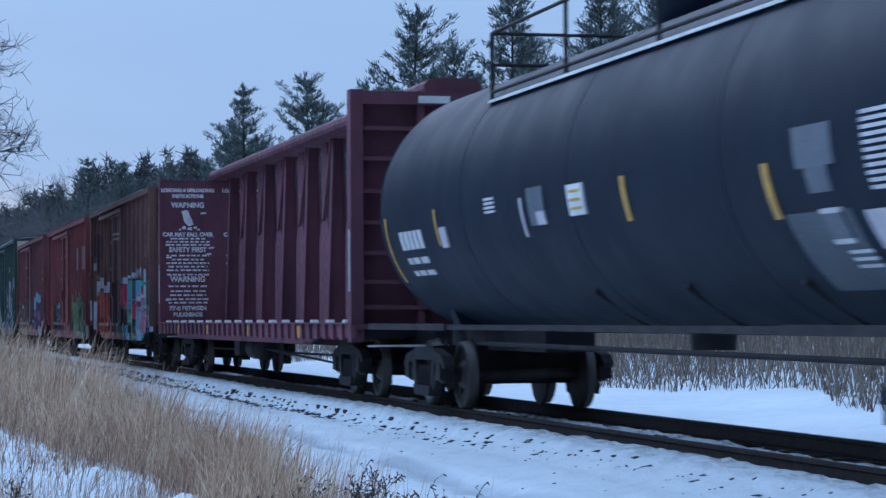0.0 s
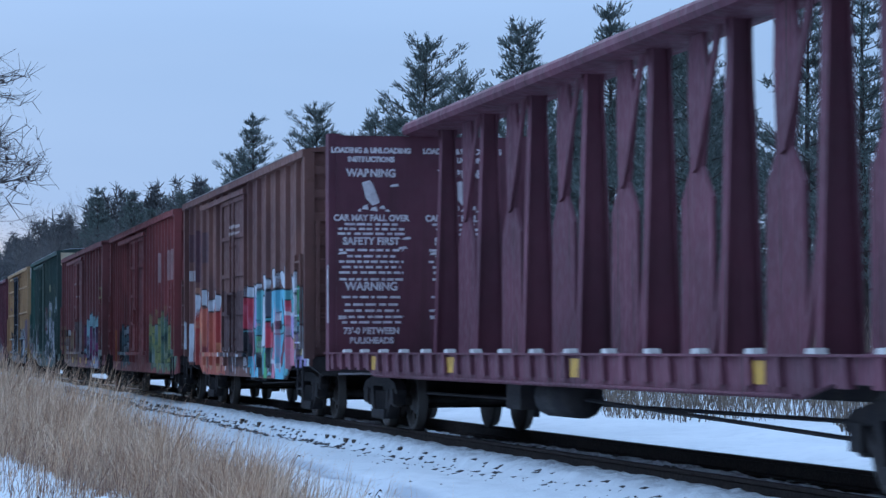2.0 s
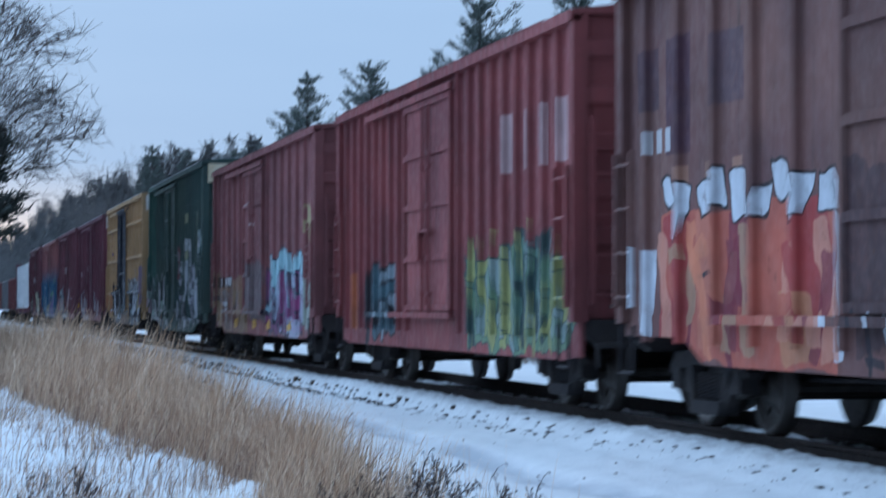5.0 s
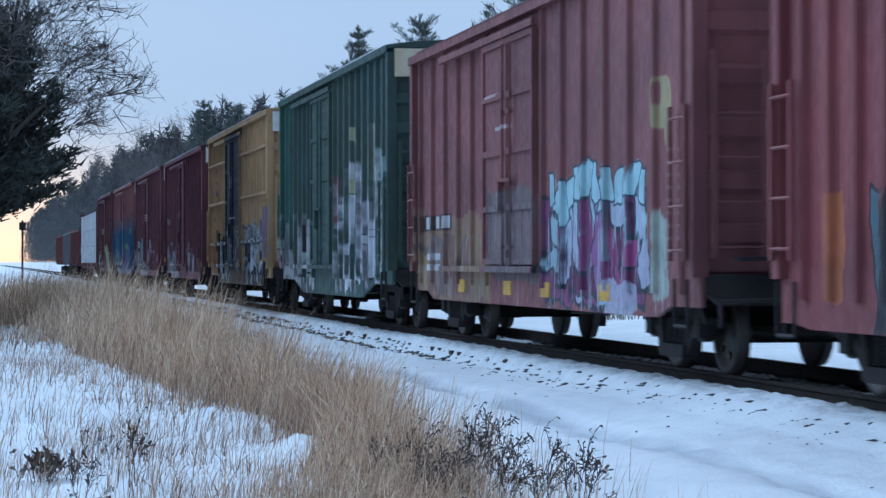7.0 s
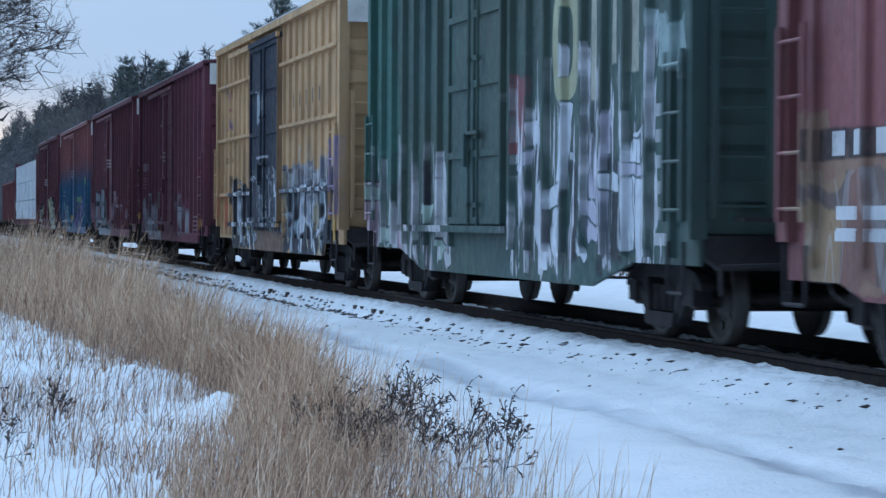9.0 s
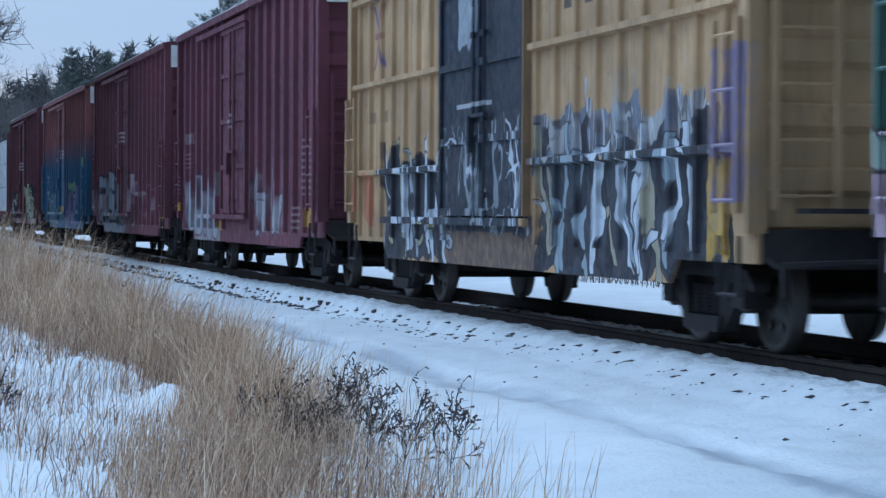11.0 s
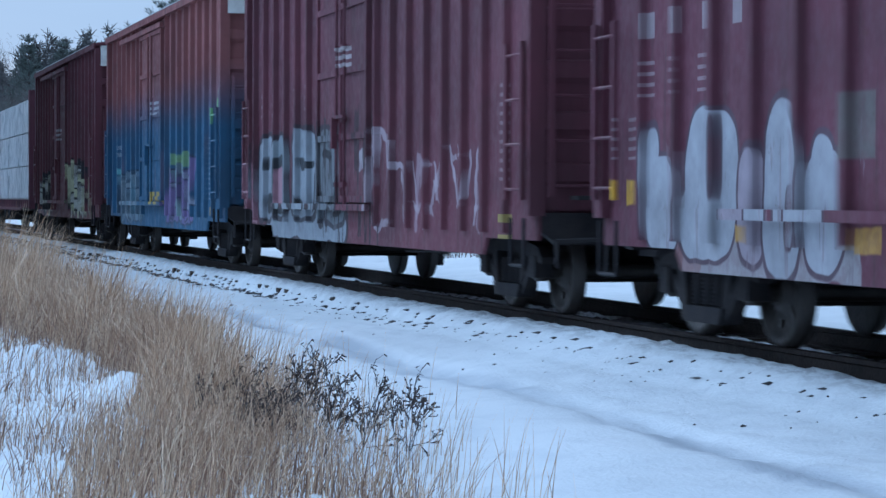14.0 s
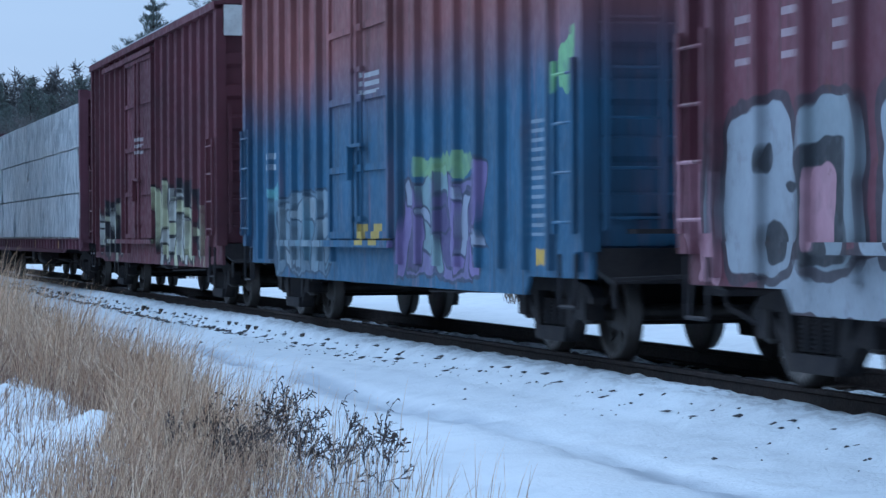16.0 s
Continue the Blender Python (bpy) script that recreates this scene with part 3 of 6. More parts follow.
def end_panel(bm, half, z0, z1, y, s, n):
    """A corrugated end wall with n deep horizontal beads."""
    pts = [(y, z0), (y, z0 + 0.1)]
    p = (z1 - z0 - 0.25) / n
    for k in range(n):
        b = z0 + 0.15 + k * p
        pts += [(y - s * 0.05, b), (y + s * 0.075, b + p * 0.30), (y + s * 0.075, b + p * 0.62), (y - s * 0.05, b + p * 0.74)]
    pts += [(y, z1), (y - s * 0.09, z1), (y - s * 0.09, z0)]
    prism(bm, pts, "x", -half, half)


def boxcar(y0, y1, eave, paint_of, label, spacing=0.8, door=(-1.0, 1.95), beads=6, panel=None, girts=(), roof=None, sill=(0.74, 0.57, 1.9, 1.75), group="boxcars of the train", rib=0.085):
    L = y1 - y0
    root = tagged(new("boxcar"), label, "boxcar", group)
    MOVERS.append((root, (y0 + y1) / 2))
    P = paint_of(root)
    h = L / 2
    base = 1.02
    bm = bmesh.new()
    box(bm, -1.40, 1.40, -h + 0.06, h - 0.06, base, eave - 0.06)
    part("body", bm, P, root)
    # side sills, deeper between the trucks
    for s in (-1, 1):
        bm = bmesh.new()
        end_z, mid_z, out, inn = sill
        prism(bm, [(-h + 0.02, 1.06), (-h + 0.02, end_z), (-h + out - 0.15, end_z), (-h + inn + 0.15, mid_z), (h - inn - 0.15, mid_z), (h - out + 0.15, end_z), (h - 0.02, end_z), (h - 0.02, 1.06)], "x", min(s * 1.37, s * 1.41), max(s * 1.37, s * 1.41))
        part("side_sill", bm, P, root)
    # roof
    bm = bmesh.new()
    out = [(-1.53, eave - 0.12), (-1.53, eave), (-1.0, eave + 0.07), (0, eave + 0.12), (1.0, eave + 0.07), (1.53, eave), (1.53, eave - 0.12), (1.40, eave - 0.12), (1.40, eave - 0.04), (-1.40, eave - 0.04), (-1.40, eave - 0.12)]
    prism(bm, out, "y", -h, h)
    roof_ob = part("roof", bm, P, root)
    bm = bmesh.new()
    n = 18
    for k in range(n):
        y = -h + 0.4 + k * (L - 0.8) / (n - 1)
        prism(bm, [(-1.5, eave + 0.006), (-1.0, eave + 0.105), (0, eave + 0.155), (1.0, eave + 0.105), (1.5, eave + 0.006), (1.0, eave + 0.06), (0, eave + 0.11), (-1.0, eave + 0.06)], "y", y - 0.04, y + 0.04)
    box(bm, -1.537, -1.50, -h * 0.85, h * 0.9, eave + 0.002, eave + 0.014)
    part("roof_seams", bm, roof or P, root)
    # ends
    for s in (-1, 1):
        bm = bmesh.new()
        end_panel(bm, 1.40, base - 0.02, eave - 0.02, s * (h - 0.09), s, beads)
        part("end_wall", bm, P, root, "corrugated end wall")
        for q in (-1, 1):
            bm = bmesh.new()
            box(bm, q * 1.42 - 0.08, q * 1.42 + 0.08, s * (h - 0.1) - 0.1, s * (h - 0.1) + 0.1, base - 0.05, eave - 0.05)
            part("corner_post", bm, P, root)
        if panel:
            bm = bmesh.new()
            box(bm, -1.38, 1.38, s * h - 0.012 + (0.02 if s > 0 else -0.02), s * h + 0.012 + (0.02 if s > 0 else -0.02), eave - 0.52, eave - 0.06)
            part("height_panel", bm, panel, root, "pale painted clearance panel")
            bm = bmesh.new()
            for q in range(9):
                x = -0.9 + q * 0.2
                box(bm, x, x + 0.12, s * h - 0.01 + s * 0.036, s * h + 0.01 + s * 0.036, eave - 0.42, eave - 0.27)
            part("panel_marks", bm, UNDER, root)
        bm = bmesh.new()
        box(bm, -1.1, 1.1, s * h + (0.0 if s > 0 else -0.22), s * h + (0.22 if s > 0 else 0.0), 1.12, 1.16)
        part("end_platform", bm, UNDER, root)
        coupler(root, s * (h - 0.12), s, P)

        def lever(bm):
            tube(bm, (-1.3, 0, 0.74), (-0.15, s * 0.12, 0.78), 0.02, 5)
            tube(bm, (-1.3, 0, 0.74), (-1.3, s * 0.03, 0.5), 0.02, 5)
        shared("uncoupling_lever", "lever%d" % s, lever, TAN if root.name in ("boxcar.001", "boxcar.003") and s < 0 else UNDER, root, (0, s * (h + 0.22), 0), "bent uncoupling lever")
        shared("end_sill", ("endsill", s), lambda bm: prism(bm, [(-1.38, 0.84), (-1.2, 0.7), (1.2, 0.7), (1.38, 0.84), (1.38, 1.0), (-1.38, 1.0)], "y", min(0, -s * 0.16), max(0, -s * 0.16)), UNDER, root, (0, s * (h - 0.03), 0))
        shared("draft_gear", ("draft", s), lambda bm: prism(bm, [(-0.42, 0.6), (0.42, 0.6), (0.36, 1.06), (-0.36, 1.06)], "y", min(0, s * 0.5), max(0, s * 0.5)), UNDER, root, (0, s * (h + 0.002), 0))
        ladder("end_ladder", ("endl", id(P)), root, P, (-1.05, s * (h + 0.06), 0), 5, 1.25, 0.42, 0.5, "x", 3.1)
        for q in (-1, 1):
            ladder("side_ladder", ("sidel", id(P)), root, P, (q * 1.545, s * (h - 0.38), 0), 4, 1.22, 0.42, 0.5, "y", 2.6)

            def stirrup(bm):
                tube(bm, (0, -0.22, 0.95), (0, -0.22, 0.5), 0.018, 5)
                tube(bm, (0, 0.22, 0.95), (0, 0.22, 0.5), 0.018, 5)
                tube(bm, (0, -0.22, 0.5), (0, 0.22, 0.5), 0.018, 5)
            shared("stirrup_step", "stirrup", stirrup, UNDER, root, (q * 1.5, s * (h - 0.38), 0))
    # side posts
    def post(bm):
        prism(bm, [(0.015, -0.07), (0.015 - rib, -0.045), (0.015 - rib, 0.045), (0.015, 0.07)], "z", 0.8, eave - 0.11)
    ys = []
    y = door[0] - 0.14
    while y > -h + 0.3:
        ys.append(y)
        y -= spacing
    y = door[1] + 0.14
    while y < h - 0.3:
        ys.append(y)
        y += spacing
    for y in ys:
        shared("side_post", ("post", id(P)), post, P, root, (-1.405, y, 0))
        o = shared("side_post", ("post", id(P)), post, P, root, (1.405, y, 0))
        o.rotation_euler = (0, 0, math.pi)
    for z in girts:
        for a, b in ((-h + 0.3, door[0] - 0.1), (door[1] + 0.1, h - 0.3)):
            bm = bmesh.new()
            prism(bm, [(-1.39, z - 0.05), (-1.505, z - 0.03), (-1.505, z + 0.03), (-1.39, z + 0.05)], "y", a, b)
            part("side_girt", bm, P, root)
    # doors
    for q in (-1, 1):
        bm = bmesh.new()
        a, b = door
        z0, z1 = 1.08, eave - 0.32
        prism(bm, [(a, z0), (b, z0), (b, z1), (a, z1)], "x", q * 1.43, q * 1.49)
        d = part("door", bm, P, root, "closed ribbed sliding door")
        n = 4
        for k in range(n + 1):
            z = z0 + k * (z1 - z0) / n
            zz = min(max(z, z0 + 0.04), z1 - 0.04)
            bm = bmesh.new()
            prism(bm, [(a + 0.02, zz - 0.04), (b - 0.02, zz - 0.04), (b - 0.02, zz + 0.04), (a + 0.02, zz + 0.04)], "x", q * 1.488, q * 1.525)
            part("door_rib", bm, P, d)
        for yy in (a + 0.05, b - 0.05, (a + b) / 2):
            bm = bmesh.new()
            box(bm, min(q * 1.486, q * 1.53), max(q * 1.486, q * 1.53), yy - 0.045, yy + 0.045, z0 + 0.002, z1 - 0.002)
            part("door_post", bm, P, d)

        def lock(bm):
            tube(bm, (0, 0, 1.0), (0, 0, eave - 0.4), 0.02, 6)
            for z in (1.3, 2.1, 3.0):
                box(bm, -0.03, 0.03, -0.05, 0.05, z - 0.03, z + 0.03)

        def handle(bm):
            box(bm, -0.03, 0.02, -0.5, 0.25, 2.12, 2.16)
            box(bm, -0.05, 0.02, 0.05, 0.15, 1.75, 2.14)
        for yy in (-0.35, 0.1):
            shared("lock_rod", ("lock", id(P)), lock, P, d, (q * 1.55, (a + b) / 2 + yy, 0))
        shared("lock_handle", ("handle", id(P)), handle, P, d, (q * 1.57, (a + b) / 2, 0))
        for nm, za, zb, ya, yb in (("upper_track", eave - 0.31, eave - 0.22, a - 0.1, min(b + 2.9, h - 0.4)), ("lower_track", 0.98, 1.06, a - 0.1, min(b + 2.9, h - 0.4))):
            bm = bmesh.new()
            box(bm, min(q * 1.5, q * 1.56), max(q * 1.5, q * 1.56), ya, yb, za, zb)
            part(nm, bm, P, root)
    # underframe
    bm = bmesh.new()
    box(bm, -0.33, 0.33, -h + 0.1, h - 0.1, 0.72, 1.0)
    for y in (-h + 2.0, h - 2.0, -2.0, 0.0, 2.0):
        box(bm, -1.38, 1.38, y - 0.08, y + 0.08, 0.82, 1.0)
    part("centre_sill", bm, UNDER, root)
    bm = bmesh.new()
    lathe(bm, [(-1.35, 0.05), (-1.3, 0.2), (-0.55, 0.2), (-0.5, 0.05)], "y", 14, (-0.95, 1.2, 0.72))
    box(bm, -1.1, -0.7, -1.3, -0.7, 0.55, 0.85)
    tube(bm, (-0.6, -4.8, 0.6), (-0.6, 1.0, 0.62), 0.018, 5)
    tube(bm, (-0.75, -0.8, 0.6), (-0.55, 4.8, 0.5), 0.018, 5)
    part("brake_gear", bm, UNDER, root)
    bm = bmesh.new()
    tube(bm, (-1.2, -h + 2.6, 0.58), (-1.2, -h + 5.9, 0.52), 0.016, 6)
    part("brake_pipe", bm, UNDER, root)
    for s in (-1, 1):
        truck(root, s * (h - 1.8) + 0.25)
    return root


def yellow_squares(root, ys, z, x=-1.412):
    for y in ys:
        bm = bmesh.new()
        box(bm, x - 0.01, x + 0.004, y - 0.22, y + 0.22, z - 0.09, z + 0.09)
        part("reflector", bm, YELLOW, root, "yellow reflective square")


RED, ROSE, CYAN, TEAL = (0.55, 0.06, 0.10), (0.60, 0.22, 0.30), (0.20, 0.52, 0.68), (0.16, 0.42, 0.46)
LILAC, LEAF, SNOWY, OCHRE = (0.42, 0.34, 0.62), (0.14, 0.44, 0.18), (0.64, 0.67, 0.73), (0.5, 0.36, 0.12)
EMBER, BRICK, WINE, COAL = (0.46, 0.12, 0.08), (0.34, 0.05, 0.05), (0.2, 0.03, 0.05), (0.02, 0.02, 0.028)
INK = (0.015, 0.015, 0.02)


def rust_brown(root):
    right = [(-4.3, 1.4, 3.0, 0.72, 0, TEAL), (-1.48, 1.78, 0.24, 0.26, 0.1, RED), (-2.1, 1.82, 0.3, 0.32, 0.15, LILAC), (-2.25, 1.4, 0.26, 0.22, 0.2, CYAN), (-2.5, 1.15, 0.28, 0.22, 0.2, LEAF),
             (-1.55, 1.15, 0.3, 0.3, -0.2, COAL), (-2.5, 0.86, 0.2, 0.2, 0, COAL), (-1.9, 0.8, 0.4, 0.2, 0, CYAN), (-2.85, 1.62, 0.16, 0.42, 0.25, SNOWY), (-3.3, 1.9, 0.3, 0.2, 0, (0.12, 0.12, 0.16)),
             (-3.55, 1.4, 0.33, 0.22, 0.3, RED), (-3.45, 0.95, 0.24, 0.2, 0, COAL), (-3.05, 0.85, 0.18, 0.25, 0.2, LEAF), (-4.45, 1.82, 0.82, 0.3, 0, CYAN), (-4.5, 1.52, 0.1, 0.2, 0.6, SNOWY), (-4.2, 1.52, 0.5, 0.05, 0, COAL),
             (-4.65, 0.98, 0.55, 0.38, 0.1, CYAN), (-3.95, 1.0, 0.16, 0.36, 0.35, ROSE), (-4.95, 1.25, 0.1, 0.4, 0.5, WINE), (-5.45, 1.68, 0.24, 0.24, 0, RED), (-5.3, 1.05, 0.26, 0.42, 0.2, TEAL), (-6.0, 1.5, 0.34, 0.2, 0, LILAC),
             (-6.42, 1.85, 0.2, 0.28, 0, LEAF), (-6.1, 1.88, 0.08, 0.26, 0, COAL), (-5.75, 0.95, 0.26, 0.34, -0.2, ROSE), (-6.85, 1.76, 0.24, 0.42, 0, SNOWY), (-6.7, 1.1, 0.4, 0.28, 0, LILAC), (-6.7, 1.2, 0.18, 0.16, 0, OCHRE),
             (-6.25, 1.2, 0.07, 0.4, -0.3, COAL), (-7.22, 1.0, 0.12, 0.5, 0, SNOWY)]
    caps = zigzag(-7.0, -1.3, 1.98, 2.4, 12, SNOWY, 4)
    left = [(4.1, 1.3, 2.25, 0.68, 0, EMBER), (5.9, 1.35, 0.42, 0.6, 0.1, BRICK), (4.9, 1.35, 0.34, 0.62, -0.1, (0.52, 0.17, 0.11)), (4.0, 1.55, 0.35, 0.42, 0, WINE), (3.3, 1.2, 0.3, 0.55, 0.1, EMBER), (2.4, 1.5, 0.4, 0.5, 0, BRICK), (2.7, 0.95, 0.4, 0.28, -0.3, (0.5, 0.22, 0.12)),
            (5.4, 1.0, 0.06, 0.36, 0.3, WINE), (4.4, 0.9, 0.07, 0.3, -0.3, WINE), (5.0, 1.42, 0.25, 0.03, 0, COAL), (6.72, 1.28, 0.2, 0.42, 0.1, SNOWY), (1.8, 1.4, 0.12, 0.68, 0.05, SNOWY)]
    drip = zigzag(1.8, 6.3, 1.86, 2.36, 9, SNOWY, 9)
    fire = scrawl(1.9, 6.3, 0.64, 1.9, [EMBER, BRICK, (0.58, 0.26, 0.18), WINE, (0.42, 0.26, 0.16), (0.62, 0.22, 0.12)], 6, 14, 0.14)
    glints = scrawl(-7.0, -1.4, 0.62, 2.0, [SNOWY, COAL, (0.5, 0.6, 0.68), COAL, ROSE], 5, 27, 0.055)
    return coat("rust_brown_paint", root, (0.205, 0.1, 0.082), (0.15, 0.07, 0.066), 0.5, 0.6, [
        wash(6.35, 7.05, 2.95, 3.55, (0.07, 0.035, 0.05), 0.9, 0.02), wash(5.4, 6.15, 2.5, 3.6, (0.07, 0.03, 0.05), 0.9, 0.02, 2.0), wash(3.95, 4.7, 2.85, 3.5, (0.10, 0.06, 0.075), 0.85, 0.02, 5.0), wash(0.2, 1.5, 0.8, 3.9, (0.10, 0.045, 0.04), 0.6, 0.1, 4.0),
        wash(-1.3, 1.4, 0.8, 2.2, (0.055, 0.03, 0.035), 0.85, 0.12, 7.0), bars(6.0, 6.8, 2.55, 2.78, 0, 3, (0.6, 0.6, 0.62), 0.6, 0.8), bars(4.0, 6.2, 2.1, 2.4, 0, 3, (0.45, 0.24, 0.16), 0.35, 0.6),
        mural(left, INK, 0.0, 0.08, 2.0), mural(fire, (0.1, 0.03, 0.03), 0.0, 0.14, 4.0, 0.85), mural(drip, INK, 0.03, 0.12, 7.0), mural(right, INK, 0.028, 0.08, 5.0), mural(glints, INK, 0.0, 0.12, 6.0, 0.85), mural(caps, INK, 0.03, 0.12, 3.0), drips(-7.0, -1.4, 0.62, 1.4, SNOWY, 0.12, 0.7, 8.0),
        mural(scrawl(-1.1, 1.5, 0.62, 1.25, [SNOWY, SNOWY, COAL], 3, 4, 0.06), INK, 0.0, 0.1, 9.0, 0.85),
        bars(-0.6, 0.5, 3.22, 3.48, 2, 0, (0.6, 0.5, 0.48), 0.45)])


def bright_red(root):
    moss, lime, deep = (0.11, 0.20, 0.16), (0.36, 0.37, 0.14), (0.03, 0.06, 0.06)
    return coat("faded_red_paint", root, (0.28, 0.075, 0.075), (0.215, 0.055, 0.06), 0.3, 0.5, [
        mural([(-4.6, 1.2, 2.5, 0.55, 0.1, (0.16, 0.26, 0.16))] + scrawl(-7.2, -2.0, 0.7, 2.0, [moss, lime, deep, lime, (0.26, 0.33, 0.32)], 14, 3, 0.1), deep, 0.02, 0.2, 3.0, 0.9), drips(-7.2, -2.1, 0.6, 2.05, lime, 0.2, 0.7, 4.0),
        mural([(3.6, 1.2, 0.9, 0.5, 0.2, (0.07, 0.12, 0.15))] + scrawl(2.5, 5.3, 0.62, 1.85, [(0.08, 0.14, 0.17), (0.3, 0.36, 0.4), COAL], 4, 6, 0.14), INK, 0.04, 0.14, 6.0, 0.9), wash(5.9, 6.3, 0.8, 1.7, (0.5, 0.16, 0.05), 0.7, 0.1, 6.0),
        bars(-6.85, -3.5, 2.68, 3.38, 0, 4, (0.56, 0.42, 0.42), 0.36, 0.72)])


def maroon_tagged(root):
    return coat("worn_oxide_paint", root, (0.245, 0.088, 0.09), (0.19, 0.068, 0.072), 0.35, 0.5, [
        wash(2.0, 7.3, 0.55, 1.8, (0.26, 0.17, 0.11), 0.85, 0.18, 2.0), splash(2.0, 7.2, 0.6, 1.5, [(0.3, 0.2, 0.12), (0.16, 0.12, 0.11), (0.35, 0.24, 0.13), (0.22, 0.1, 0.08)], 1.2, 0.4, (0.1, 0.08, 0.08), 0.03, 0.8, 8.0, 0.14, strokes=0.25),
        wash(-1.0, 1.8, 0.85, 2.05, (0.15, 0.13, 0.135), 0.85, 0.1, 5.0), drips(-1.0, 1.8, 0.7, 2.0, (0.05, 0.045, 0.05), 0.45, 0.6, 5.0), drips(-1.0, 1.8, 0.7, 1.9, (0.3, 0.28, 0.3), 0.25, 0.5, 8.0),
        mural([(-3.4, 1.25, 2.2, 0.6, 0, (0.22, 0.06, 0.16))] + scrawl(-5.7, -1.25, 0.6, 1.95, [(0.28, 0.06, 0.18), (0.34, 0.5, 0.58), (0.12, 0.02, 0.08), (0.4, 0.42, 0.55), (0.26, 0.1, 0.26)], 5, 21, 0.17), (0.02, 0.03, 0.05), 0.05, 0.14, 4.0),
        drips(-5.7, -1.25, 1.2, 2.12, (0.36, 0.55, 0.6), 0.5, 0.8, 4.0), drips(-6.6, -1.3, 0.5, 1.3, (0.4, 0.42, 0.5), 0.4, 0.6, 7.0), drips(-5.6, -1.3, 0.6, 1.9, (0.03, 0.03, 0.05), 0.3, 0.85, 2.0), mural(zigzag(-5.7, -1.3, 1.68, 2.14, 13, (0.38, 0.58, 0.64), 6), (0.03, 0.06, 0.09), 0.03, 0.12, 6.0),
        wash(-6.5, -5.9, 0.7, 1.5, (0.40, 0.52, 0.46), 0.75, 0.3, 9.0, 0.1), bars(1.1, 1.8, 3.24, 3.3, 1, 0, (0.55, 0.5, 0.5), 0.9, 0.7), bars(0.3, 1.3, 2.8, 2.86, 1, 0, (0.55, 0.5, 0.5), 0.9, 0.7), wash(-5.4, -4.0, 0.55, 0.95, (0.45, 0.5, 0.62), 0.7, 0.15, 12.0),
        blob([(-6.25, 2.7, 0.3, 0.26), (-6.45, 2.45, 0.14, 0.2), (-6.1, 2.8, -0.08, 0.12)], (0.38, 0.31, 0.17), (0.3, 0.2, 0.12), 0.02), bars(-7.05, -6.8, 1.2, 2.3, 9, 0, (0.42, 0.3, 0.3), 0.3, 0.4),
        wash(4.7, 7.0, 1.56, 1.82, INK, 0.9, 0.02), bars(4.85, 6.9, 1.6, 1.79, 0, 5, (0.6, 0.6, 0.62), 0.6), bars(5.6, 6.9, 0.98, 1.3, 2, 2, (0.6, 0.62, 0.65), 0.62)])


def dark_green(root):
    return coat("dark_green_paint", root, (0.05, 0.09, 0.084), (0.062, 0.098, 0.08), 0.3, 0.5, [
        wash(5.6, 7.4, 1.6, 4.6, (0.05, 0.16, 0.13), 0.6, 0.3, 2.0),
        mural(scrawl(2.3, 7.3, 0.5, 2.0, [(0.5, 0.36, 0.42), (0.55, 0.56, 0.58), (0.4, 0.5, 0.44), COAL], 6, 13, 0.15), INK, 0.03, 0.16, 5.0, 0.9), mural(scrawl(-5.7, -0.9, 0.55, 2.3, [SNOWY, (0.5, 0.48, 0.58), SNOWY, COAL], 7, 17, 0.15), (0.03, 0.06, 0.06), 0.03, 0.14, 2.0, 0.9),
        wash(-1.6, -0.9, 1.9, 2.7, (0.3, 0.06, 0.08), 0.7, 0.12, 7.0), drips(-6.2, -0.8, 0.55, 2.9, (0.68, 0.68, 0.73), 0.42, 0.9, 2.0), drips(-6.0, -0.9, 0.6, 2.2, (0.03, 0.05, 0.05), 0.3, 0.85, 6.0), drips(2.2, 7.3, 0.5, 2.1, (0.64, 0.62, 0.66), 0.4, 0.8, 5.0), drips(2.2, 7.3, 0.6, 2.0, (0.03, 0.05, 0.05), 0.3, 0.8, 9.0),
        blob([(-2.95, 2.95, 0.5, 0.62), (-2.95, 2.95, -0.28, 0.36)], (0.42, 0.42, 0.27), (0.07, 0.13, 0.10), 0.02), wash(-4.1, -3.9, 2.3, 3.5, (0.45, 0.44, 0.36), 0.85, 0.02), wash(-5.5, -5.25, 2.5, 3.5, (0.45, 0.44, 0.36), 0.85, 0.02), wash(-4.8, -4.6, 2.6, 3.5, (0.45, 0.44, 0.36), 0.85, 0.05),
        wash(-7.05, -6.0, 2.45, 2.95, (0.4, 0.5, 0.5), 0.6, 0.2, 5.0), bars(-6.4, -6.0, 0.9, 2.3, 6, 0, (0.5, 0.5, 0.52), 0.5, 0.7)])


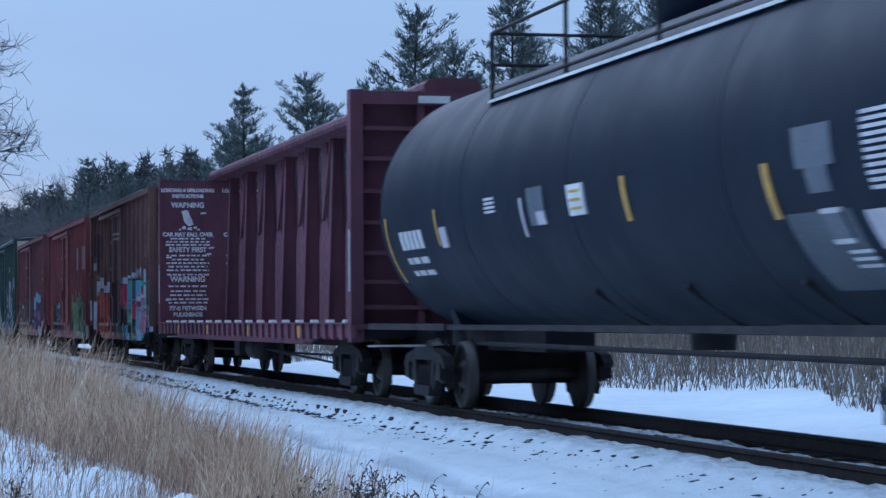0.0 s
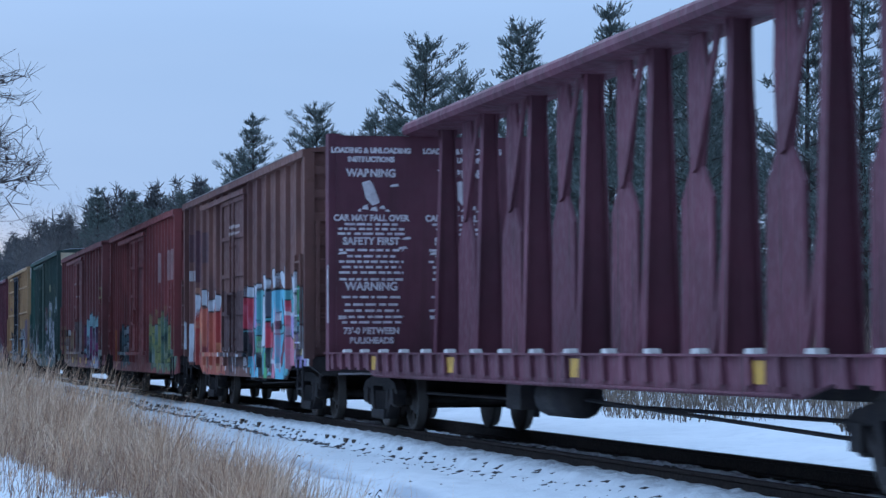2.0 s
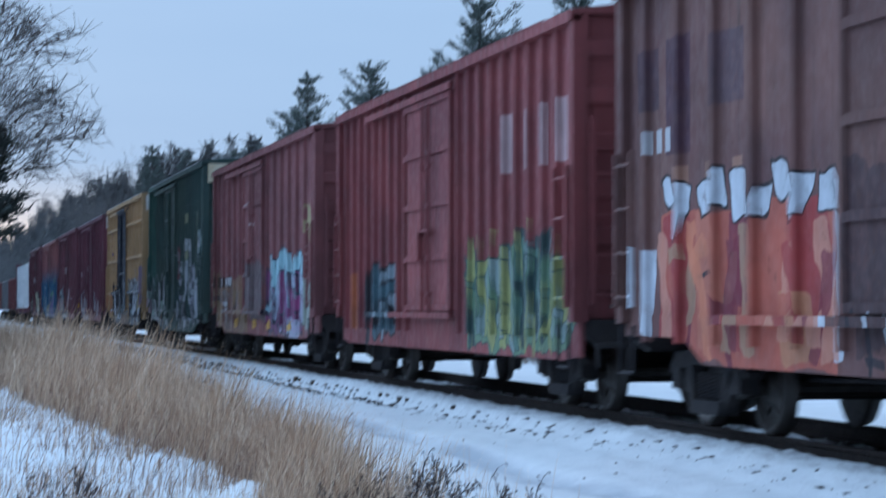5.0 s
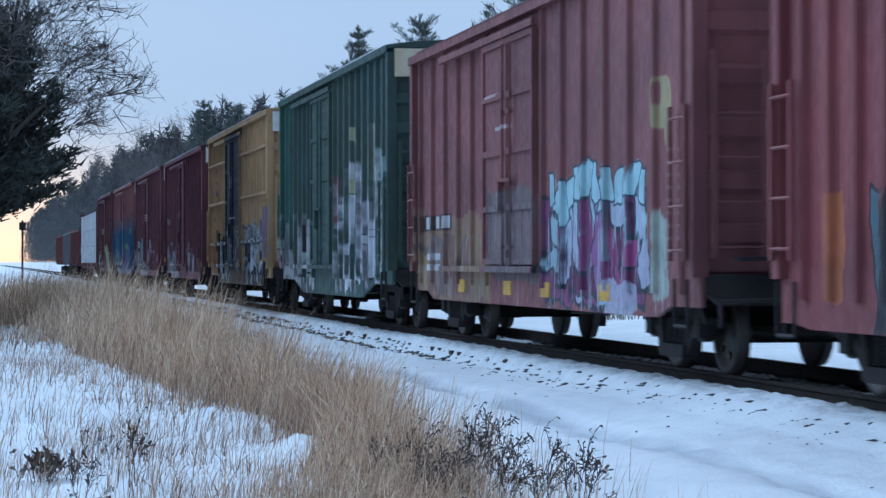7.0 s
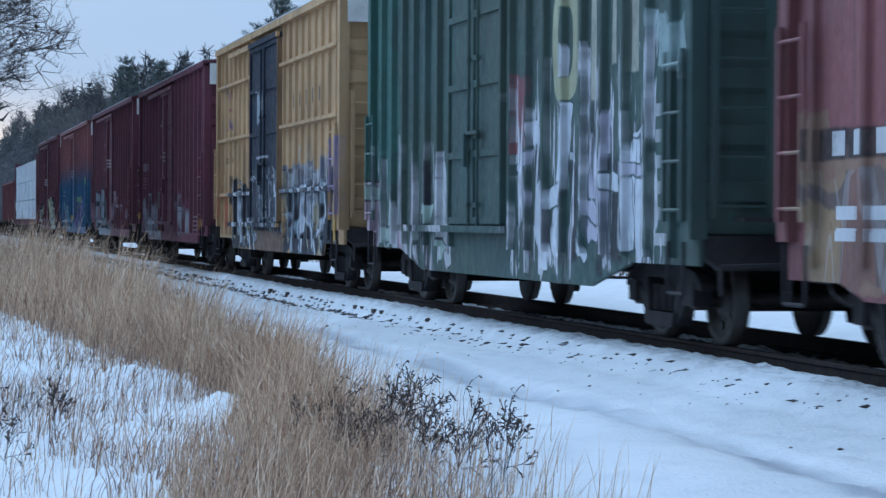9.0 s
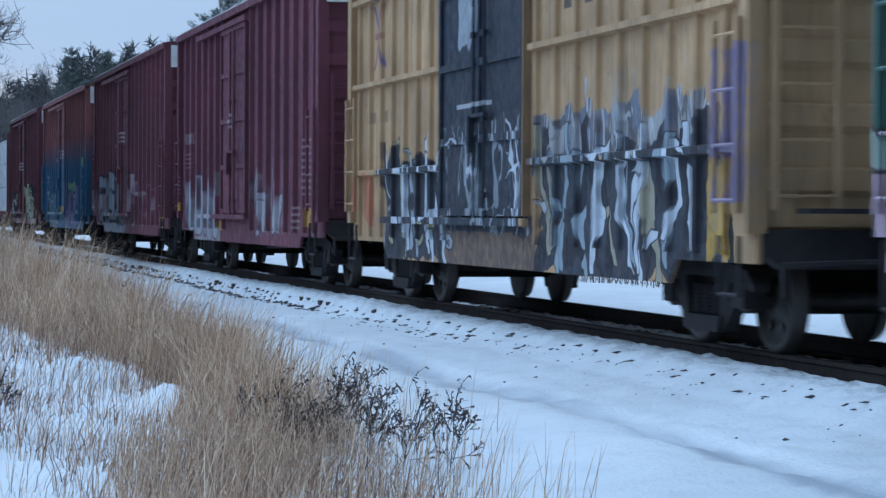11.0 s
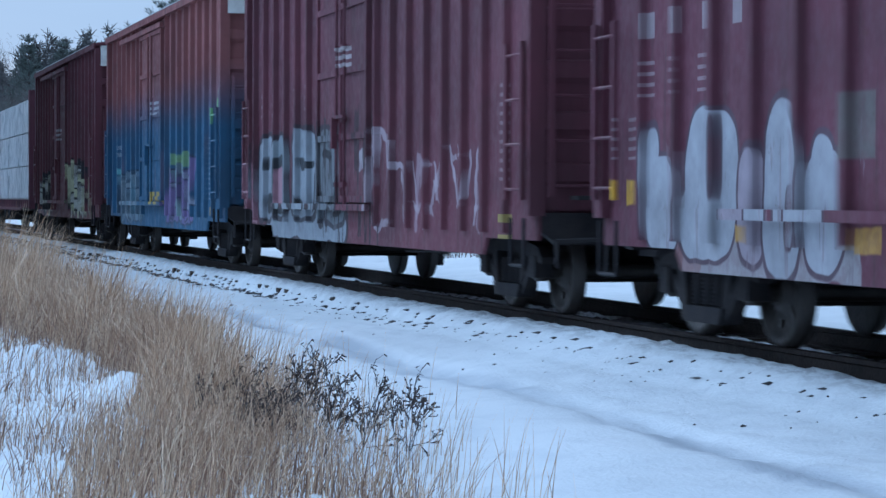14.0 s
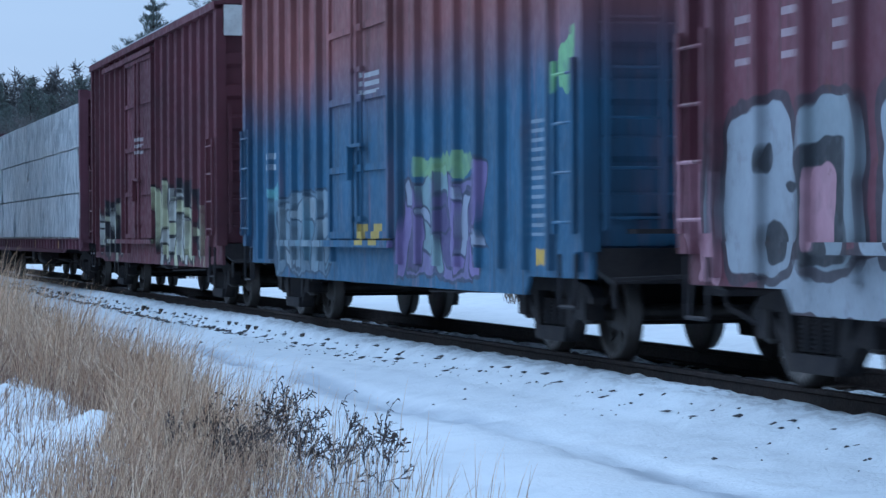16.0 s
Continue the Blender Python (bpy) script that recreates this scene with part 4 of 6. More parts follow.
def tan_yellow(root):
    return coat("tan_yellow_paint", root, (0.53, 0.34, 0.175), (0.45, 0.28, 0.14), 0.35, 0.55, [
        wash(-1.4, 2.3, 0.5, 0.98, (0.10, 0.07, 0.065), 0.9, 0.05), wash(-1.3, 2.25, 0.9, 4.5, (0.014, 0.022, 0.04), 1.0, 0.0), wash(-1.3, 2.25, 0.9, 4.5, (0.014, 0.022, 0.04), 1.0, 0.0, 3.0), splash(-1.2, 2.1, 0.9, 2.1, [(0.02, 0.03, 0.045), (0.03, 0.03, 0.05), (0.3, 0.33, 0.36), (0.02, 0.03, 0.04)], 2.2, 0.4, (0.02, 0.02, 0.03), 0.03, 0.9, 3.0, 0.1, 0.5, None, 0.6, 0.8),
        wash(0.6, 1.4, 2.9, 3.5, (0.42, 0.46, 0.5), 0.8, 0.2, 6.0), bars(0.0, 1.5, 2.24, 2.3, 1, 0, (0.5, 0.5, 0.52), 0.9),
        splash(-6.4, -1.4, 1.55, 2.1, [(0.14, 0.2, 0.3), (0.3, 0.36, 0.42), (0.1, 0.13, 0.2), (0.4, 0.42, 0.44)], 2.0, 0.3, (0.05, 0.06, 0.1), 0.04, 0.85, 2.0, 0.2),
        mural([(-4.0, 1.1, 2.5, 0.56, 0, (0.04, 0.045, 0.06))] + scrawl(-6.8, -1.4, 0.5, 2.0, [(0.5, 0.53, 0.57), COAL, (0.3, 0.36, 0.4), (0.14, 0.18, 0.25), SNOWY, COAL, (0.4, 0.36, 0.26)], 13, 8, 0.08), COAL, 0.02, 0.22, 5.0),
        drips(-6.5, -1.4, 1.5, 2.3, (0.4, 0.46, 0.52), 0.2, 0.8, 6.0),
        mural([(3.9, 1.15, 1.6, 0.6, 0, (0.04, 0.045, 0.055))] + scrawl(2.2, 5.6, 0.5, 2.1, [SNOWY, COAL, (0.4, 0.44, 0.48), COAL, (0.45, 0.42, 0.25), (0.14, 0.16, 0.2)], 8, 12, 0.08), COAL, 0.02, 0.22, 9.0),
        mural(scrawl(-1.2, 2.1, 0.9, 2.15, [SNOWY, (0.3, 0.33, 0.36), COAL], 4, 31, 0.05), INK, 0.0, 0.2, 4.0, 0.8),
        wash(-7.35, -6.7, 1.2, 2.4, (0.22, 0.2, 0.38), 0.8, 0.15, 3.0), wash(-6.8, -6.3, 0.75, 1.5, (0.6, 0.36, 0.06), 0.8, 0.12, 8.0), wash(6.2, 6.8, 1.0, 1.6, (0.45, 0.12, 0.06), 0.7, 0.15, 4.0),
        mural([(5.85, 3.35, 0.07, 0.55, 0, (0.14, 0.1, 0.22)), (5.85, 3.35, 0.06, 0.42, 0.8, (0.3, 0.12, 0.1)), (5.85, 3.35, 0.06, 0.42, -0.8, (0.14, 0.1, 0.22)), (5.85, 3.35, 0.3, 0.05, 0, (0.3, 0.12, 0.1))], INK, 0.0, 0.03),
        bars(-5.2, -1.9, 3.05, 3.3, 0, 5, (0.05, 0.04, 0.04), 0.4), bars(5.0, 6.8, 2.25, 2.4, 0, 5, (0.15, 0.1, 0.06), 0.5, 0.6)])


def maroon_a(root):
    g = (0.43, 0.43, 0.47)
    ink = (0.10, 0.06, 0.08)
    return coat("maroon_paint", root, (0.162, 0.047, 0.07), (0.13, 0.038, 0.058), 0.3, 0.5, [
        wash(2.3, 5.6, 0.5, 0.85, (0.36, 0.33, 0.34), 0.95, 0.1, 5.0), wash(5.2, 6.2, 0.5, 0.95, (0.3, 0.16, 0.16), 0.7, 0.2, 2.0),
        blob([(6.05, 1.1, 0.4, 0.4), (6.3, 1.4, 0.16, 0.3)], g, ink, 0.06), blob([(5.0, 1.25, 0.55, 0.58), (5.25, 0.95, 0.4, 0.3), (4.85, 1.45, -0.07, 0.3)], g, ink, 0.06),
        blob([(4.2, 1.1, 0.26, 0.42)], (0.40, 0.33, 0.38), ink, 0.06), blob([(3.6, 1.2, 0.36, 0.62), (3.5, 1.0, -0.08, 0.22)], g, ink, 0.06), blob([(2.9, 1.05, 0.36, 0.42), (2.95, 1.3, 0.2, 0.25)], g, ink, 0.06),
        drips(2.4, 6.3, 0.6, 1.6, (0.3, 0.22, 0.25), 0.3, 0.5, 3.0), drips(-1.4, 1.7, 0.6, 2.7, (0.035, 0.022, 0.028), 0.45, 0.7, 5.0),
        drips(-4.4, -1.4, 0.75, 1.85, (0.40, 0.38, 0.40), 0.45, 0.7, 9.0), mural(scrawl(-4.3, -1.5, 0.75, 1.65, [(0.45, 0.44, 0.47), (0.42, 0.38, 0.42), (0.14, 0.05, 0.06)], 5, 15, 0.13), ink, 0.03, 0.12, 9.0, 0.9),
        wash(2.1, 2.7, 1.38, 1.85, (0.16, 0.14, 0.13), 0.9, 0.0), wash(6.62, 6.95, 1.06, 1.3, (0.7, 0.4, 0.04), 0.95, 0.02), wash(4.25, 4.5, 0.8, 0.95, (0.6, 0.33, 0.06), 0.8, 0.03), wash(2.0, 2.4, 0.78, 0.95, (0.6, 0.33, 0.06), 0.8, 0.03),
        bars(-6.45, -6.1, 1.35, 2.25, 9, 0, (0.42, 0.36, 0.37), 0.4, 0.5), wash(-6.5, -6.2, 0.88, 1.18, (0.62, 0.36, 0.04), 0.85, 0.02),
        bars(4.4, 6.9, 2.42, 2.64, 0, 4, (0.46, 0.4, 0.42), 0.3, 0.65), bars(5.1, 6.85, 1.95, 2.3, 4, 3, (0.44, 0.36, 0.38), 0.35, 0.5), bars(6.5, 6.9, 1.45, 1.85, 5, 0, (0.44, 0.36, 0.38), 0.35, 0.5), bars(0.2, 0.8, 2.55, 2.85, 3, 0, (0.5, 0.48, 0.48), 0.55, 0.6), bars(-5.6, -4.9, 0.85, 1.25, 4, 0, (0.5, 0.42, 0.4), 0.4, 0.5)])


def maroon_b(root):
    g, g2 = (0.33, 0.36, 0.40), (0.27, 0.31, 0.34)
    pink = (0.5, 0.27, 0.32)
    fat = [(3.4, 0.76, 2.7, 0.2, 0, g), (6.15, 1.42, 0.62, 0.58, 0, g), (4.92, 1.44, 0.46, 0.58, 0, g2), (3.42, 1.46, 0.82, 0.6, 0, g), (2.28, 1.44, 0.2, 0.62, 0, g2), (1.4, 1.42, 0.62, 0.6, 0, (0.19, 0.21, 0.23))]
    holes = [(5.06, 1.31, 0.34, 0.42, 0, INK), (5.08, 1.28, 0.22, 0.3, 0, pink), (5.86, 1.06, 0.2, 0.14, 0, INK), (6.0, 1.62, 0.1, 0.12, 0, INK), (5.6, 1.45, 0.12, 0.05, 0, INK), (3.2, 1.62, 0.5, 0.07, 0, INK), (3.66, 1.06, 0.22, 0.1, 0, INK), (4.0, 1.3, 0.06, 0.3, 0, INK),
             (2.75, 1.2, 0.06, 0.3, 0.1, INK), (1.5, 1.66, 0.3, 0.07, 0.3, INK), (0.95, 1.2, 0.14, 0.22, 0.4, INK), (1.9, 1.1, 0.16, 0.12, 0, INK), (1.3, 0.95, 0.3, 0.05, 0, INK)]
    chalk = (0.46, 0.38, 0.42)
    thin = [(-0.9, 1.38, 0.07, 0.5, 0.05, chalk), (-1.15, 1.9, 0.32, 0.05, 0.4, chalk), (-1.4, 1.6, 0.07, 0.3, -0.5, chalk), (-1.75, 1.55, 0.07, 0.28, 0.2, chalk), (-2.0, 1.5, 0.3, 0.05, 1.0, chalk), (-2.2, 1.15, 0.06, 0.3, -0.2, chalk), (-1.3, 0.85, 0.5, 0.045, 0.3, chalk), (-0.48, 1.58, 0.17, 0.13, 0, (0.5, 0.46, 0.5))]
    return coat("faded_maroon_paint", root, (0.172, 0.053, 0.072), (0.132, 0.043, 0.058), 0.3, 0.5, [
        wash(6.75, 7.3, 0.75, 1.65, pink, 0.8, 0.2, 3.0), mural(fat, (0.05, 0.04, 0.05), 0.07, 0.09, 5.0, 0.92, 0.5), mural(holes, INK, 0.0, 0.09, 5.0, 0.92, 0.2), mural(thin, INK, 0.0, 0.14, 8.0, 0.8),
        mural(scrawl(-5.6, -2.6, 0.85, 1.8, [chalk, (0.36, 0.26, 0.3)], 6, 41, 0.05), INK, 0.0, 0.18, 2.0, 0.7),
        drips(-1.0, 2.2, 0.6, 2.3, (0.035, 0.025, 0.03), 0.5, 0.8, 3.0), bars(-6.5, -6.25, 1.3, 2.3, 11, 0, (0.46, 0.36, 0.38), 0.4, 0.5), bars(-6.6, -6.1, 0.7, 1.1, 2, 0, (0.5, 0.42, 0.1), 0.4, 0.6),
        bars(3.0, 7.1, 2.3, 2.75, 3, 5, (0.5, 0.4, 0.42), 0.36, 0.6), bars(0.1, 0.7, 2.75, 3.05, 3, 0, (0.55, 0.5, 0.5), 0.55, 0.8)])


def red_to_blue(root):
    return coat("red_and_blue_paint", root, (0.29, 0.108, 0.105), (0.235, 0.088, 0.09), 0.2, 0.5, [
        mural([(4.0, 1.15, 1.7, 0.5, 0, (0.15, 0.22, 0.28))] + scrawl(2.1, 5.9, 0.62, 1.75, [(0.16, 0.27, 0.34), (0.3, 0.36, 0.4), (0.05, 0.09, 0.14), (0.24, 0.32, 0.38)], 5, 3, 0.15), (0.04, 0.07, 0.11), 0.035, 0.14, 3.0, 0.88),
        mural([(-2.6, 1.2, 1.2, 0.5, 0, (0.2, 0.17, 0.32))] + scrawl(-4.4, -1.1, 0.7, 1.85, [(0.24, 0.18, 0.38), (0.34, 0.37, 0.46), (0.1, 0.08, 0.18), (0.24, 0.34, 0.36)], 5, 5, 0.14), (0.05, 0.06, 0.1), 0.035, 0.14, 5.0, 0.9),
        wash(-4.0, -1.6, 1.72, 1.9, (0.26, 0.42, 0.18), 0.8, 0.16, 4.0), wash(-7.2, -6.5, 2.35, 2.85, (0.25, 0.5, 0.22), 0.85, 0.15, 2.0), wash(5.4, 6.0, 1.6, 1.8, (0.2, 0.45, 0.46), 0.8, 0.1),
        bars(-6.2, -5.75, 1.1, 2.2, 13, 0, (0.36, 0.42, 0.48), 0.4, 0.6), wash(-6.35, -5.9, 0.83, 1.0, (0.7, 0.42, 0.04), 0.9, 0.02), bars(-0.6, 0.7, 1.0, 1.25, 0, 2, (0.6, 0.42, 0.06), 0.6, 0.8),
        bars(-0.5, 0.2, 2.7, 3.0, 3, 0, (0.5, 0.52, 0.55), 0.55, 0.8), bars(5.6, 6.4, 2.0, 2.3, 2, 3, (0.5, 0.52, 0.55), 0.55, 0.8)], ((0.04, 0.12, 0.215), 2.25, 3.4))


def maroon_c(root):
    bone, lemon = (0.5, 0.5, 0.46), (0.52, 0.52, 0.34)
    return coat("dark_oxide_paint", root, (0.135, 0.04, 0.053), (0.105, 0.031, 0.043), 0.3, 0.5, [
        mural([(4.7, 1.3, 1.1, 0.5, 0, COAL)] + scrawl(3.2, 6.4, 0.65, 1.85, [bone, COAL, bone, (0.4, 0.4, 0.3)], 5, 3, 0.12), INK, 0.05, 0.14, 3.0),
        mural([(-3.2, 1.35, 1.6, 0.6, 0, COAL)] + scrawl(-5.6, -1.0, 0.65, 2.05, [lemon, COAL, bone, bone], 6, 7, 0.14), INK, 0.05, 0.14, 7.0), drips(-6.0, -3.5, 0.62, 1.4, lemon, 0.25, 0.7, 5.0),
        bars(0.1, 0.8, 2.6, 2.95, 3, 0, (0.5, 0.48, 0.48), 0.55, 0.8)])


# ---- centre-beam flat cars ----
def words(txt, size, x, y, z, face, material, parent, stretch_x=1.0):
    cu = bpy.data.curves.new("lettering", "FONT")
    cu.body, cu.size, cu.align_x, cu.extrude = txt, size, "CENTER", 0.002
    cu.offset = 0.006
    cu.materials.append(material)
    ob = new("lettering", cu)
    ob.parent = parent
    ob.location, ob.rotation_euler, ob.scale = (x, y, z), (radians(90), 0, 0), (stretch_x, 1, 1)
    return ob


def sign_face(root, xc, y):
    """The loading notice on the inner face of a bulkhead: legible words, and bars for the small print."""
    rng = random.Random(int(xc * 10))
    for txt, size, z in (("LOADING & UNLOADING", 0.108, 4.0), ("INSTRUCTIONS", 0.105, 3.87), ("WARNING", 0.16, 3.65), ("CAR MAY FALL OVER", 0.125, 3.0), ("SAFETY FIRST", 0.15, 2.65), ("WARNING", 0.17, 1.98), ("73'-0 BETWEEN", 0.13, 1.34), ("BULKHEADS", 0.125, 1.2)):
        words(txt, size, xc, y, z, 1, WORN, root, 0.95)
    bm = bmesh.new()
    for z in (2.93, 2.86, 2.79, 2.55, 2.46, 2.38, 2.30, 2.22, 2.12, 1.86, 1.75, 1.66, 1.57, 1.49):
        w = rng.uniform(0.36, 0.52)
        x = xc - w
        while x < xc + w:
            k = rng.uniform(0.05, 0.16)
            box(bm, x, min(x + k, xc + w), y - 0.002, y + 0.002, z, z + 0.036)
            x += k + rng.uniform(0.02, 0.05)
    # a tipping car as a plain slanted shape over rubble, and flaked patches beside the words
    prism(bm, [(xc - 0.14, 3.56), (xc - 0.02, 3.6), (xc + 0.02, 3.55), (xc + 0.13, 3.27), (xc + 0.02, 3.22), (xc - 0.08, 3.33)], "y", y - 0.002, y + 0.002)
    for dx, z, w, t in ((-0.14, 3.17, 0.1, 0.07), (-0.02, 3.15, 0.12, 0.06), (0.12, 3.18, 0.09, 0.05), (0.2, 3.14, 0.08, 0.03), (-0.2, 3.14, 0.05, 0.04)):
        prism(bm, [(xc + dx, z), (xc + dx + w, z - 0.01), (xc + dx + w * 0.8, z + t), (xc + dx + w * 0.2, z + t * 0.7)], "y", y - 0.002, y + 0.002)
    for dx, z in ((0.28, 3.5), (0.46, 2.72), (-0.5, 2.5), (-0.5, 1.55), (0.4, 2.58)):
        prism(bm, [(xc + dx, z), (xc + dx + 0.14, z + 0.012), (xc + dx + 0.12, z + 0.05), (xc + dx + 0.02, z + 0.035)], "y", y - 0.002, y + 0.002)
    tagged(part("small_print", bm, WORN, root, "white stencilled notice, too small to read"), kind="stuff")


def centre_beam(y0, y1, label, loaded):
    root = tagged(new("centre_beam_flat_car"), label, "flat car", "flat cars of the train")
    MOVERS.append((root, (y0 + y1) / 2))
    P = coat("flat_car_paint", root, (0.165, 0.06, 0.084), (0.132, 0.048, 0.07), 0.25, 0.6, [], None, 0.5)
    h = (y1 - y0) / 2
    # deck and side sills
    bm = bmesh.new()
    box(bm, -1.45, 1.45, -h - 0.3, h + 0.3, 0.98, 1.05)
    part("deck", bm, P, root)
    for s in (-1, 1):
        bm = bmesh.new()
        prism(bm, [(-h - 0.3, 1.06), (-h - 0.3, 0.86), (-h + 2.6, 0.86), (-h + 3.2, 0.74), (h - 3.2, 0.74), (h - 2.6, 0.86), (h + 0.3, 0.86), (h + 0.3, 1.06)], "x", s * 1.46 - 0.025, s * 1.46 + 0.025)
        for z in (1.05, 0.76):
            box(bm, min(s * 1.44, s * 1.53), max(s * 1.44, s * 1.53), -h + 3.2 if z < 1 else -h - 0.3, h - 3.2 if z < 1 else h + 0.3, z, z + 0.02)
        part("side_sill", bm, P, root)

    def pocket(bm):
        prism(bm, [(-0.1, 0.83), (0.1, 0.83), (0.05, 1.045), (-0.05, 1.045)], "x", -0.035, 0.035)

    def winch(bm):
        prism(bm, [(-0.1, 1.055), (0.1, 1.055), (0.08, 1.11), (-0.07, 1.115)], "x", -0.05, 0.05)
    n = int(2 * h / 0.62)
    for k in range(n):
        y = -h + 0.4 + k * (2 * h - 0.8) / (n - 1)
        shared("stake_pocket", ("pocket", id(P)), pocket, P, root, (-1.50, y, 0))
        if k % 2 == 0:
            shared("strap_winch", "winch", winch, PALE, root, (-1.42, y + 0.1, 0), "pale worn strap winch")
    # bulkheads
    for s in (-1, 1):
        y = s * h
        bm = bmesh.new()
        box(bm, -1.40, 1.40, y - 0.03, y + 0.03, 1.05, 4.22)
        b = part("bulkhead", bm, P, root, "maroon steel bulkhead with ribs on its outer face")
        for q in (-1, 1):
            bm = bmesh.new()
            box(bm, q * 1.42 - 0.09, q * 1.42 + 0.09, min(y, y + s * 0.24), max(y, y + s * 0.24), 0.80, 4.28)
            part("bulkhead_post", bm, P, b)
        bm = bmesh.new()
        box(bm, -0.55, -0.1, y + s * 0.245 - 0.004, y + s * 0.245 + 0.004, 4.10, 4.20)
        part("notice_plate", bm, PALE, b, "small white notice plate")
        bm = bmesh.new()
        box(bm, -1.45, 1.45, min(y + s * 0.04, y + s * 0.24), max(y + s * 0.04, y + s * 0.24), 4.08, 4.26)
        part("bulkhead_header", bm, P, b)
        for k, z in enumerate((1.25, 1.6, 2.0, 2.42, 2.85, 3.3, 3.72, 4.1)):
            bm = bmesh.new()
            box(bm, -1.33, 1.33, min(y + s * 0.03, y + s * 0.2), max(y + s * 0.03, y + s * 0.2), z, z + 0.06)
            part("bulkhead_rib", bm, P, b)
        for x in (-0.5, 0.5):
            bm = bmesh.new()
            box(bm, x - 0.05, x + 0.05, min(y + s * 0.03, y + s * 0.17), max(y + s * 0.03, y + s * 0.17), 1.05, 4.1)
            part("bulkhead_stiffener", bm, P, b)
        bm = bmesh.new()
        box(bm, -1.522, -1.512, y - 0.10 + s * 0.1, y - 0.02 + s * 0.1, 1.5, 2.35)
        part("reflector", bm, REFLECT, b, "pale reflective strip")
        if not loaded and s > 0:
            sign_face(root, -0.88, y - 0.034)
            sign_face(root, 0.5, y - 0.034)
        coupler(root, y + s * 0.3, s, P)
        bm = bmesh.new()
        tube(bm, (-1.3, y + s * 0.35, 0.75), (-0.2, y + s * 0.5, 0.75), 0.015, 5)
        part("uncoupling_lever", bm, REFLECT, root)
    # centre beam: top chord, posts, braces
    bm = bmesh.new()
    prism(bm, [(-0.38, 4.27), (-0.41, 4.33), (-0.40, 4.40), (-0.35, 4.45), (-0.26, 4.475), (0.26, 4.475), (0.35, 4.45), (0.40, 4.40), (0.41, 4.33), (0.38, 4.27), (0.2, 4.25), (-0.2, 4.25)], "y", -h, h)
    part("top_chord", bm, P, root)

    def post(bm):
        prism(bm, [(-0.18, 1.05), (0.18, 1.05), (0.085, 3.95), (0.14, 4.2), (0.14, 4.27), (-0.14, 4.27), (-0.14, 4.2), (-0.085, 3.95)], "y", -0.02, 0.02)
    n = 9
    gap = 2 * h / n
    for k in range(n):
        y = -h + (k + 0.5) * gap
        bp = shared("beam_post", ("beampost", id(P)), post, P, root, (0, y, 0))
        for q in (-1, 1):
            shared("flange", ("flange", id(P), q), lambda bm: prism(bm, [(q * 0.18, 1.05), (q * 0.20, 1.05), (q * 0.105, 3.95), (q * 0.105, 4.27), (q * 0.085, 4.27), (q * 0.085, 3.95)], "y", -0.09, 0.09), P, bp)

    def web(bm):
        prism(bm, [(-0.5, 1.05), (0.5, 1.05), (0.46, 2.6), (0.2, 2.92), (0.26, 3.7), (0.22, 4.28), (-0.22, 4.28), (-0.4, 3.75), (-0.18, 2.92), (-0.46, 2.6)], "x", -0.02, 0.02)

    def high_brace(bm):
        prism(bm, [(0.02, 2.86), (-0.1, 2.9), (-0.84, 4.26), (-0.7, 4.26)], "x", -0.06, -0.024)

    def low_brace(bm):
        prism(bm, [(-0.62, 1.1), (-0.5, 1.1), (0.16 - gap / 2, 2.7), (0.06 - gap / 2, 2.7)], "x", -0.06, -0.024)
    for k in range(n - 1):
        y = -h + (k + 1) * gap
        shared("web_plate", ("web", id(P)), web, P, root, (0, y, 0))
        shared("brace", ("hb", id(P)), high_brace, P, root, (0, y, 0))
        shared("brace", ("lb", id(P)), low_brace, P, root, (0, y, 0))
    # underframe
    bm = bmesh.new()
    box(bm, -0.33, 0.33, -h - 0.25, h + 0.25, 0.68, 0.98)
    for k in range(9):
        y = -h + 1.0 + k * (2 * h - 2) / 8
        box(bm, -1.42, 1.42, y - 0.05, y + 0.05, 0.84, 0.98)
    part("centre_sill", bm, UNDER, root)
    bm = bmesh.new()
    lathe(bm, [(-0.65, 0.05), (-0.6, 0.21), (0.6, 0.21), (0.65, 0.05)], "y", 14, (-0.9, 0.4, 0.6))
    box(bm, -1.15, -0.65, 1.4, 2.0, 0.45, 0.82)
    tube(bm, (-0.7, -h + 2.6, 0.55), (-0.7, h - 2.6, 0.52), 0.02, 5)
    tube(bm, (-0.9, -h + 3.0, 0.42), (-0.9, 0.2, 0.6), 0.02, 5)
    part("brake_gear", bm, UNDER, root)
    yellow_squares(root, [-h * 0.62, -h * 0.18, h * 0.3, h * 0.7], 0.93, -1.484)
    for s in (-1, 1):
        truck(root, s * (h - 1.9) + 0.3)
    if loaded:
        W = wrap_material()
        for q in (-1, 1):
            for j in range(3):
                z0, z1 = 1.10 + j * 0.985, 1.10 + j * 0.985 + 0.955
                for k in range(6):
                    a = -h + 0.35 + k * (2 * h - 0.7) / 6
                    bm = bmesh.new()
                    xs = sorted((q * 0.38, q * 1.46))
                    box(bm, xs[0], xs[1], a + 0.03, a + (2 * h - 0.7) / 6 - 0.03, z0, z1)
                    bmesh.ops.subdivide_edges(bm, edges=list(bm.edges), cuts=6, use_grid_fill=True)
                    for v in bm.verts:
                        v.co += Vector((noise.noise(v.co * 2.5 + Vector((k, j, 0))) * 0.05, 0, noise.noise(v.co * 3.1) * 0.02))
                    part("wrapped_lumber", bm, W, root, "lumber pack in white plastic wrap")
    return root


